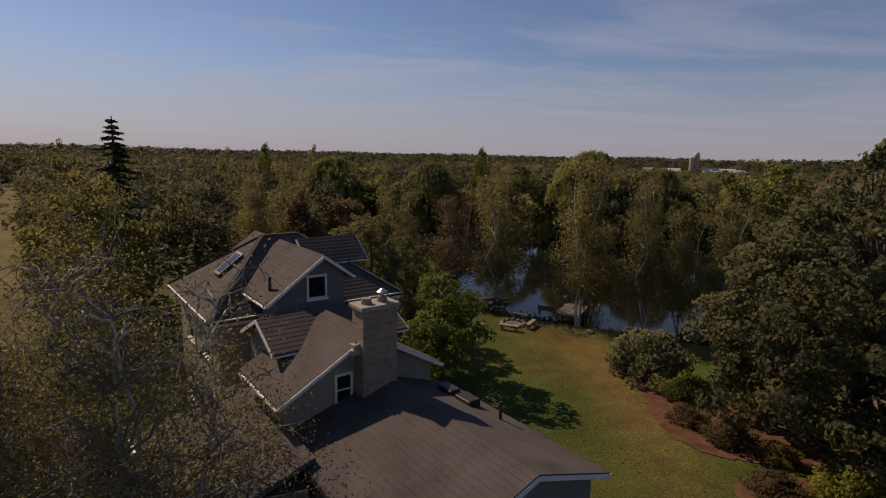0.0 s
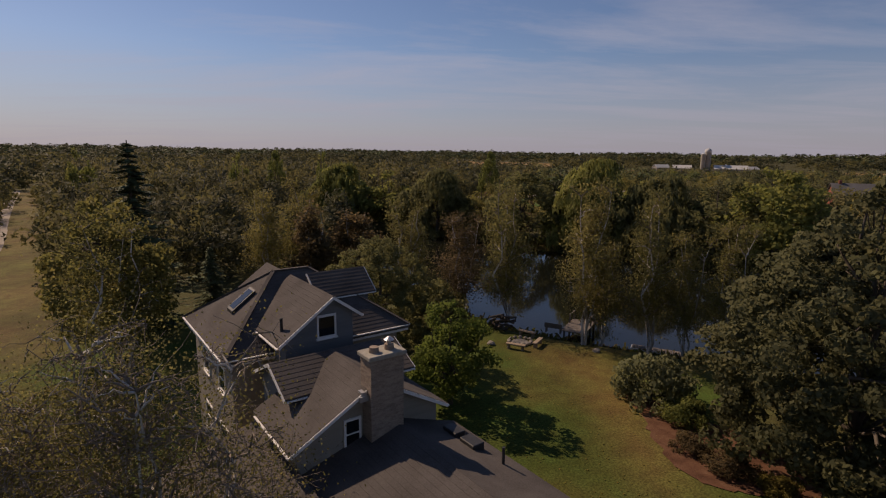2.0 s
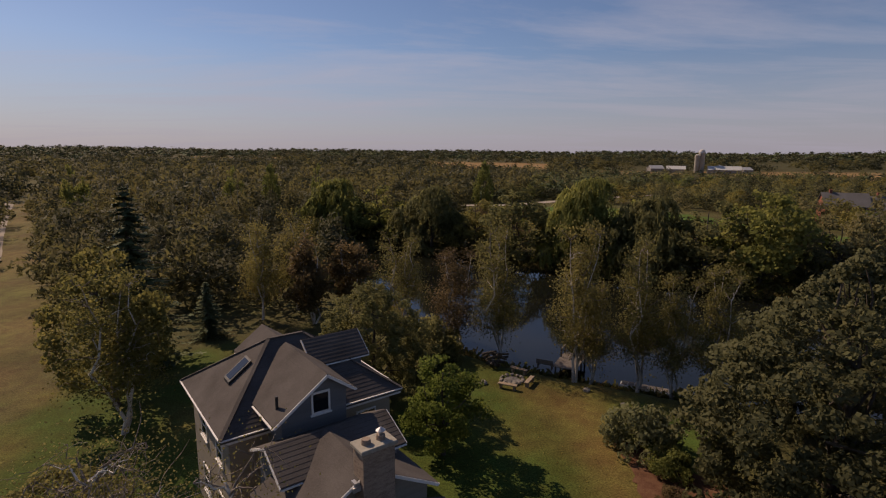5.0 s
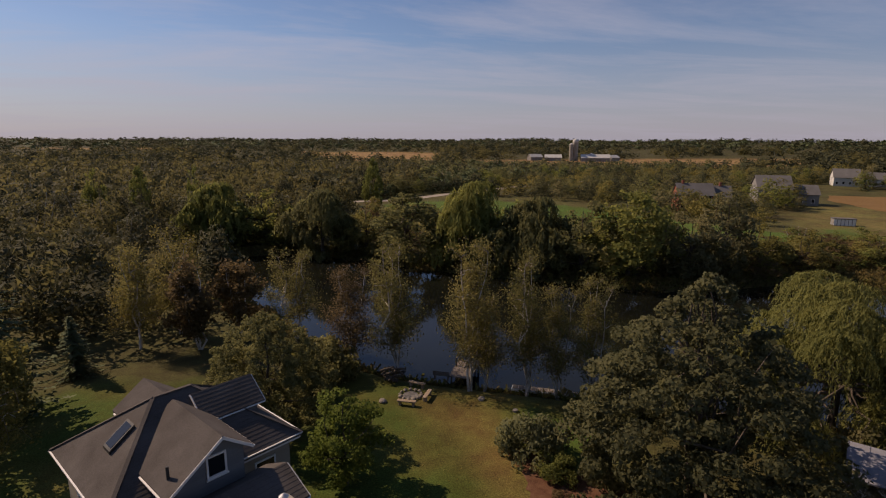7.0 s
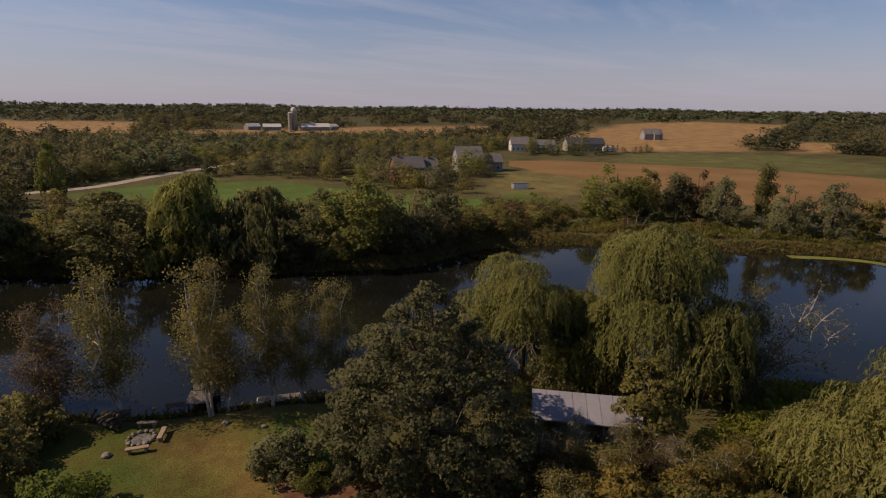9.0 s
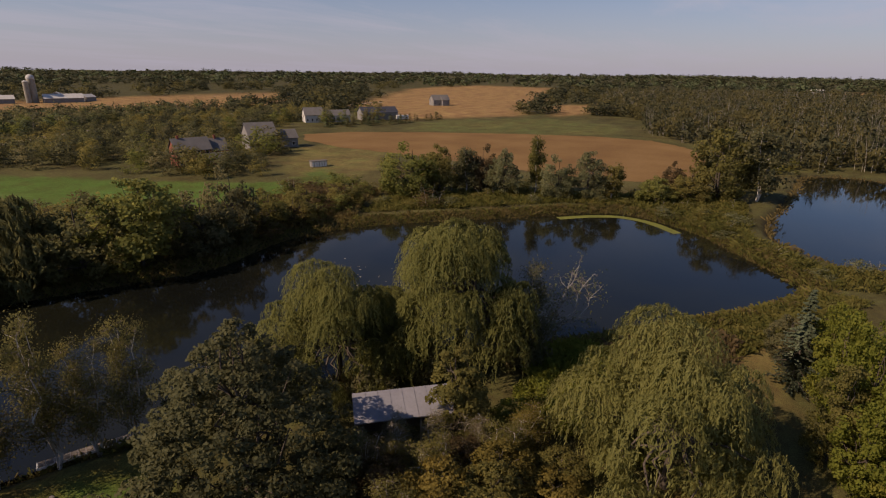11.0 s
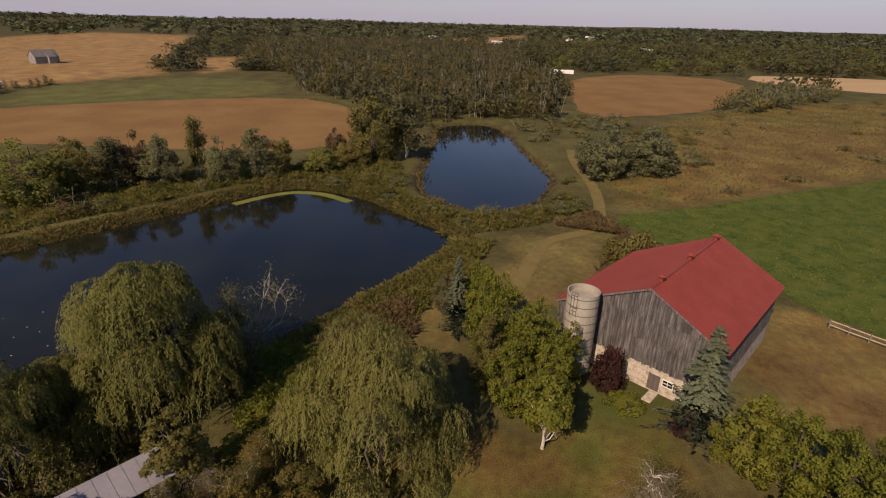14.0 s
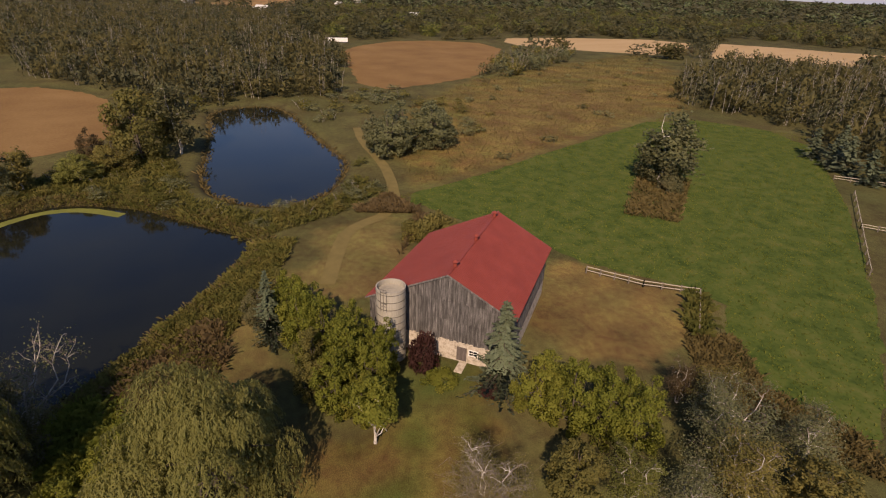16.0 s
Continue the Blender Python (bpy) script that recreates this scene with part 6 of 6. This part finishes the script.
def scatter(poly, gap, seed, fields=True, lane=True):
    """Places within an outline, about gap metres apart, clear of water, fields, roads and homes."""
    rg = np.random.default_rng(seed)
    p = np.asarray(poly, float)
    lo, hi = p.min(0), p.max(0)
    gx, gy = np.meshgrid(np.arange(lo[0], hi[0], gap), np.arange(lo[1], hi[1], gap))
    x, y = gx.ravel() + rg.normal(0, gap * 0.33, gx.size), gy.ravel() + rg.normal(0, gap * 0.33, gx.size)
    ok = inside(poly, x, y) & ((y < 0) | (x > -1.1 * y - 15)) & ((y > 0) | (x > -0.36 * y - 25))
    x, y = x[ok], y[ok]
    ok = (shore(P1, x, y) > 1.5) & (shore(P2, x, y) > 1.5)
    if fields:
        for f in (FIELD_A, FIELD_B, FIELD_C, FIELD_D, CROP, FAR_LAWN, HOUSE_LAWN, FAR_GREEN, LAWN, *FAR_FIELDS):
            ok &= ~inside(f, x, y)
    for hx, hy, hr in HOMES:
        ok &= np.hypot(x - hx, y - hy) > hr
    if lane:
        for line, w in ((((-20, 18), (-54, 63), (-104, 127), (-160, 200)), 5), (((-20, 196), (24, 203), (56, 231), (170, 300), (470, 330)), 6)):
            for (xa, ya), (xb, yb) in zip(line, line[1:]):
                t = np.clip(((x - xa) * (xb - xa) + (y - ya) * (yb - ya)) / ((xb - xa) ** 2 + (yb - ya) ** 2), 0, 1)
                ok &= np.hypot(x - xa - t * (xb - xa), y - ya - t * (yb - ya)) > w
    return x[ok], y[ok]


def wood(poly, gap, seed, h, r, protos, tones, label, stems=0.0, fields=True, name="woodland"):
    x, y = scatter(poly, gap, seed, fields)
    rg = np.random.default_rng(seed + 1)
    patch = 0.5 + 0.5 * ripple(x, y, 70, seed) + rg.normal(0, 0.25, len(x))
    tone = np.clip((patch * len(tones)).astype(int), 0, len(tones) - 1)
    hh = h * rg.uniform(0.65, 1.2, len(x)); rad = r * rg.uniform(0.7, 1.2, len(x))
    for k, t in enumerate(tones):
        m = tone == k
        if m.any():
            stuff(name, protos, x[m], y[m], hh[m], rad[m], LEAF[t], label, "woods", seed + 7 * k)
    if stems:
        m = rg.random(len(x)) < stems
        if m.any():
            stuff("tree_stems", STEMS, x[m], y[m], hh[m] * 1.02, rad[m] * 1.1, DEAD_BARK, "pale bare stems among the woods", "woods", seed + 3)


def near_far(poly, gap_n, seed, h, r, tones, label, edge, stems=0.0):
    """A wood whose nearer part, within edge metres of the lawn, is of finer trees."""
    for near in (True, False):
        c = [(edge * math.cos(a * 0.1309), 20 + edge * math.sin(a * 0.1309)) for a in range(48)]
        x, y = scatter(poly, gap_n if near else gap_n * 1.08, seed)
        m = inside(c, x, y) == near
        x, y = x[m], y[m]
        rg = np.random.default_rng(seed + 1)
        patch = 0.5 + 0.5 * ripple(x, y, 60, seed) + rg.normal(0, 0.25, len(x))
        tone = np.clip((patch * len(tones)).astype(int), 0, len(tones) - 1)
        hh, rad = h * rg.uniform(0.65, 1.2, len(x)), r * rg.uniform(0.7, 1.2, len(x))
        for k, t in enumerate(tones):
            q = tone == k
            if q.any():
                stuff("woodland", NEARW if near else FARW, x[q], y[q], hh[q], rad[q], LEAF[t], label, "woods", seed + 7 * k)
        q = rg.random(len(x)) < stems
        if q.any():
            stuff("tree_stems", STEMS, x[q], y[q], hh[q] * 1.02, rad[q], DEAD_BARK, "pale bare stems among the woods", "woods", seed + 3)


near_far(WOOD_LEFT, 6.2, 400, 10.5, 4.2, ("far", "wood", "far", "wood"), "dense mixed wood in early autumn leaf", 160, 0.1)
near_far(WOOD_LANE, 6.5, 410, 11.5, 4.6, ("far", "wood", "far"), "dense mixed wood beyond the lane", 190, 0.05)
wood(WOOD_MID, 8.6, 420, 9.0, 4.4, FARW, ("far", "dark", "spruce", "bank"), "mixed trees beyond the road", 0.05)
wood([(-10, 207), (24, 208), (44, 226), (60, 238), (110, 270), (200, 314), (190, 332), (90, 292), (40, 257), (0, 236)], 6.5, 425, 8.5, 4.0, NEARW, ("bank", "far", "spruce", "green"), "roadside trees beyond the lawn", 0.05)
GARDEN = [(108, 148, 6), (104, 166, 8), (112, 172, 9), (128, 174, 10), (138, 158, 9), (129, 145, 6), (141, 178, 10), (147, 160, 11), (149, 188, 9), (172, 188, 8), (97, 160, 7), (94, 178, 8), (84, 192, 8), (120, 188, 9), (104, 192, 8), (152, 152, 5),
          (248, 246, 9), (280, 254, 10), (253, 214, 6), (312, 238, 9), (322, 222, 8), (290, 246, 11), (234, 240, 9), (224, 224, 8), (200, 226, 9), (180, 214, 10), (160, 205, 9), (140, 205, 9), (118, 142, 5), (136, 150, 5),
          (109, 147, 9), (113, 144, 8), (105, 145, 9), (151, 160, 11), (146, 153, 10), (155, 157, 9), (254, 219, 11), (248, 214, 10), (287, 205, 11), (276, 206, 10), (264, 214, 9), (126, 150, 9), (100, 150, 9)]
for part_of, tone in ((0, "dark"), (1, "green"), (2, "olive")):
    spots = GARDEN[part_of::3]
    stuff("garden_trees", NEARW, np.array([q[0] for q in spots], float), np.array([q[1] for q in spots], float), np.array([q[2] for q in spots], float), np.array([q[2] * 0.48 for q in spots]), LEAF[tone], "garden trees round the far houses", "woods", 431 + part_of)
wood(WOOD_HOUSES, 7.2, 430, 8.5, 4.2, NEARW, ("bank", "far", "dark", "olive"), "garden trees round the farmhouses")
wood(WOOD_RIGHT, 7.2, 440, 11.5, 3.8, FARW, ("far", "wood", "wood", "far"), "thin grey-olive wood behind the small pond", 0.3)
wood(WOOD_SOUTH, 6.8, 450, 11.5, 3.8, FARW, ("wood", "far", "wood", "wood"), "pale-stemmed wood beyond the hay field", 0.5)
wood(WOOD_BELT, 18, 460, 11, 5.5, FARW, ("green", "wood", "dark"), "broad wooded belt beyond the fields")
wood([(238, -150), (268, -176), (300, -205), (330, -250), (318, -280), (285, -245), (250, -190)], 7, 465, 8.5, 3.8, FARW, ("olive", "grey", "dark"), "hedgerow trees along the field edge", 0.3)
wood([(160, 2), (190, 4), (252, 8), (222, -12), (214, -18), (190, -12), (165, -8)], 6, 468, 4.5, 3.2, FARW, ("olive", "wood", "weed"), "low scrub round the small pond", 0.3, name="scrub")
wood([(176, -48), (214, -48), (224, -72), (232, -110), (205, -95), (182, -66)], 8, 469, 3.0, 2.8, FARW, ("olive", "weed", "grey"), "low scrub round the small pond", 0.3, name="scrub")
wood([(288, -364), (350, -300), (356, -306), (294, -372)], 14, 466, 9, 4.5, FARW, ("dark", "rust"), "hedgerow trees along the field edge", 0.3)
wood([(205, -372), (262, -378), (280, -370), (282, -364), (205, -364)], 12, 467, 10, 4.5, FARW, ("dark", "rust"), "hedgerow trees along the field edge", 0.3)
wood(BANK, 5.2, 470, 2.3, 2.2, NEARW, ("olive", "weed", "grey", "olive"), "scrubby bushes between the ponds", 0.35, name="scrub")
wood(NORTH_BANK, 5.0, 475, 4.2, 3.2, NEARW, ("olive", "rust", "green"), "scrubby bushes on the far bank", 0.2, name="scrub")
wood([(95, 60), (106, 76), (150, 100), (166, 90), (150, 60), (140, 44), (122, 60)], 9, 478, 4.5, 3, NEARW, ("olive", "rust"), "scattered bushes beside the field", 0.2, name="scrub")
wood([(98, -20), (106, -44), (128, -50), (140, -48), (132, -46), (112, -36), (104, -24)], 5.5, 479, 1.8, 1.9, NEARW, ("olive", "weed"), "low bushes at the small pond", 0.2, name="scrub")
wood([(145, -58), (170, -75), (200, -95), (180, -110), (150, -100), (135, -80)], 10, 480, 3.4, 3, NEARW, ("grey", "olive"), "grey-green bushes in the rough meadow", 0, name="scrub")
wood(MEADOW, 22, 481, 2.2, 2.2, FARW, ("olive", "dark", "grey"), "scattered bushes in the rough meadow", 0, name="scrub")
wood([(232, 205), (250, 218), (285, 196), (330, 190), (325, 178), (262, 186)], 6.5, 482, 5, 2.6, CONI, ("spruce", "dark"), "dark evergreen hedge below the farmhouse", 0)
wood([(300, 96), (318, 84), (340, 68), (330, 60), (300, 80)], 6.5, 483, 9, 4, CONI, ("spruce",), "clump of dark evergreens in the fields", 0)
wood([(4, 118), (20, 101), (34, 94), (50, 86), (62, 84), (76, 104), (66, 126), (40, 150), (24, 160), (6, 180)], 6.5, 485, 5.5, 3.0, NEARW, ("green", "olive", "rust"), "low trees between the pond and the far lawn", 0.1, name="scrub")
wood([(30, 164), (50, 152), (60, 140), (66, 146), (46, 164), (36, 172)], 5, 484, 5, 1.8, CONI, ("spruce", "green"), "young evergreens along the lawn", 0)


def horizon_woods():
    """Tree cover out to the skyline, thinning into clumps."""
    rg = np.random.default_rng(500)
    n = 10500
    d = 430 + 2500 * rg.random(n) ** 1.25
    a = math.pi / 2 - rg.uniform(-0.76, 2.8, n)  # bearings from the north-west to the south
    x, y = d * np.cos(a), d * np.sin(a)
    ok = ripple(x, y, 420, 9) + 0.4 * ripple(x, y, 120, 10) > -0.32
    for f in (FIELD_A, FIELD_B, FIELD_C, FIELD_D, FAR_GREEN, *FAR_FIELDS):
        ok &= ~inside(f, x, y)
    for w in (WOOD_LEFT, WOOD_RIGHT, WOOD_SOUTH, WOOD_MID, WOOD_LANE):
        ok &= ~inside(w, x, y)
    for hx, hy, hr in HOMES:
        ok &= np.hypot(x - hx, y - hy) > hr + 14
    x, y, d = x[ok], y[ok], d[ok]
    h, r = rg.uniform(9, 16, len(x)) + 3 * (d > 1500), rg.uniform(4.5, 7.5, len(x)) * (1 + d / 2500)
    k = rg.integers(0, 3, len(x))
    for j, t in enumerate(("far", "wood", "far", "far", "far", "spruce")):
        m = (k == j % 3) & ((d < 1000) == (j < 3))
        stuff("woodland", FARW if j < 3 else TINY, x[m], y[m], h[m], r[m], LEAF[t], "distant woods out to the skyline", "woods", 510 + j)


horizon_woods()


def tufts(poly_or_pts, n, seed, h, leaf, name, label, width=0.5, near=None):
    """Upright blades and stalks over an area."""
    n *= 2
    rg = np.random.default_rng(seed)
    if near is not None:  # along an outline, within a band beside the water
        p = np.asarray(poly_or_pts, float)
        q = np.roll(p, -1, 0)
        ln = np.hypot(*(q - p).T)
        k = rg.choice(len(p), n, p=ln / ln.sum())
        t = rg.random((n, 1))
        xy = p[k] + (q - p)[k] * t
        d = (q - p)[k] / ln[k][:, None]
        xy = xy + np.stack([d[:, 1], -d[:, 0]], -1) * rg.uniform(near[0], near[1], (n, 1))
        x, y = xy.T
    else:
        p = np.asarray(poly_or_pts, float)
        x, y = rg.uniform(p[:, 0].min(), p[:, 0].max(), n * 3), rg.uniform(p[:, 1].min(), p[:, 1].max(), n * 3)
        ok = inside(p, x, y) & (shore(P1, x, y) > 0.3)
        x, y = x[ok][:n], y[ok][:n]
    z = land(x, y)
    ok = (z > -0.9) & ~inside(LAWN, x, y)
    x, y, z = x[ok], y[ok], z[ok]
    m = len(x)
    hh = h * rg.uniform(0.5, 1.35, m) * (1 + 0.35 * ripple(x, y, 6, seed))
    a = rg.uniform(0, 6.283, m)
    w = width * rg.uniform(0.3, 1.0, m) * 0.24
    lean = rg.normal(0, 0.5, (m, 2)) * hh[:, None]
    c, s = np.cos(a) * w, np.sin(a) * w
    v = np.stack([np.stack([x - c * 0.4, y - s * 0.4, z - 0.05], -1), np.stack([x + c * 0.4, y + s * 0.4, z - 0.05], -1),
                  np.stack([x + c + lean[:, 0], y + s + lean[:, 1], z + hh], -1), np.stack([x - c + lean[:, 0] * 1.3, y - s + lean[:, 1] * 1.3, z + hh * 0.85], -1)], 1).reshape(-1, 3)
    tagged(new(name, mesh_from(name, v, np.arange(4 * m).reshape(-1, 4), [LEAF[leaf]])), label, "plants", kind="stuff")


NEAR_SHORE = [(20, 43.5), (29, 38.4), (38, 34), (47, 27), (55, 19.5), (63, 11), (70, 4.8), (82, -6), (91, -12)]
tufts(P1, 15000, 600, 0.65, "reed", "reeds", "dry reeds and grasses round the pond", 0.22, (-0.5, 4.0))
tufts(P1, 12000, 601, 0.6, "weed", "weeds", "green rushes round the pond", 0.35, (-0.5, 4.5))
tufts(P2, 9000, 602, 0.8, "reed", "reeds", "dry reeds round the small pond", 0.3, (-0.5, 5))
tufts([(48, 4), (58, 14), (66, 8), (82, -5), (92, -12), (90, -20), (76, -12), (62, -3), (50, 0)], 16000, 603, 0.65, "weed", "weeds", "rank weeds between lawn and pond", 0.3)
tufts(P2, 6000, 614, 0.5, "weed", "weeds", "green rushes round the small pond", 0.3, (0.0, 9.0))
tufts(RED_REED, 4000, 604, 0.8, "rust", "reeds", "yellow-green reeds near the pond", 0.3)
tufts([(40, 2), (44, 12), (52, 16), (58, 12), (50, 2)], 9000, 605, 0.9, "light", "weeds", "lush green weeds under the willow", 0.35)
tufts(BANK, 14000, 606, 0.8, "weed", "reeds", "dry grasses between the ponds", 0.45)
tufts(NORTH_BANK, 9000, 607, 1.0, "reed", "reeds", "dry grasses on the far bank", 0.4)
tufts([(76, -34), (90, -46), (104, -44), (98, -34), (92, -46), (84, -40)], 5000, 608, 0.9, "rust", "weeds", "brown weeds behind the barn", 0.4)
tufts(MEADOW, 12000, 609, 0.5, "reed", "meadow_grass", "dry meadow grass beyond the hay field", 0.4)
tufts([(66, -92), (74, -85), (92, -108), (84, -118)], 2500, 610, 0.8, "reed", "weeds", "brown weeds on the field knoll", 0.5)
tufts(CROP, 15000, 611, 0.2, "crop", "crop_plants", "green hay crop in the field", 0.6)
tufts([(36, -62), (38, -61), (45, -70), (43.5, -72)], 900, 612, 1.1, "weed", "weeds", "weeds along the paddock fence", 0.4)
tufts([(10, -58), (18, -54), (28, -52), (38, -60), (34, -66), (26, -60), (16, -62)], 4000, 613, 0.6, "reed", "weeds", "rough grass at the field's edge", 0.4)


def litter():
    """Fallen leaves on the lawn."""
    rg = np.random.default_rng(700)
    x, y = rg.uniform(-4, 20, 1100), rg.uniform(10, 47, 1100)
    ok = inside(LAWN, x, y)
    p = np.stack([x[ok], y[ok], np.full(ok.sum(), LEVEL + 0.03)], -1)
    v, f = cards(rg, p, 0.09, np.tile((0, 0, 1.0), (len(p), 1)), 1.2)
    tagged(new("fallen_leaves", mesh_from("fallen_leaves", v, f, [LEAF["yellow"]])), "yellow fallen leaves strewn over the lawn", "leaves", kind="stuff")
    x, y = rg.uniform(52, 70, 36), rg.uniform(38, 58, 36)
    ok = shore(P1, x, y) < -3
    p = np.stack([x[ok], y[ok], np.full(ok.sum(), 0.02)], -1)
    v, f = cards(rg, p, 0.22, np.tile((0, 0, 6.0), (len(p), 1)), 1.5)
    tagged(new("lily_pads", mesh_from("lily_pads", v, f, [PALE_RAIL])), "pale flecks of drifting leaves on the pond", "leaves", kind="stuff")


litter()
ALGAE = mat("pond_scum", [(0.1, 0.11, 0.02), (0.16, 0.17, 0.03)], 0.4, 0.8, 0.2)
strip("pond_scum", [(116, 33), (122, 27), (125, 21), (123, 14), (117, 8)], 2.2, 0.012, ALGAE, "yellow-green scum along the pond's edge", "pond scum", 5)
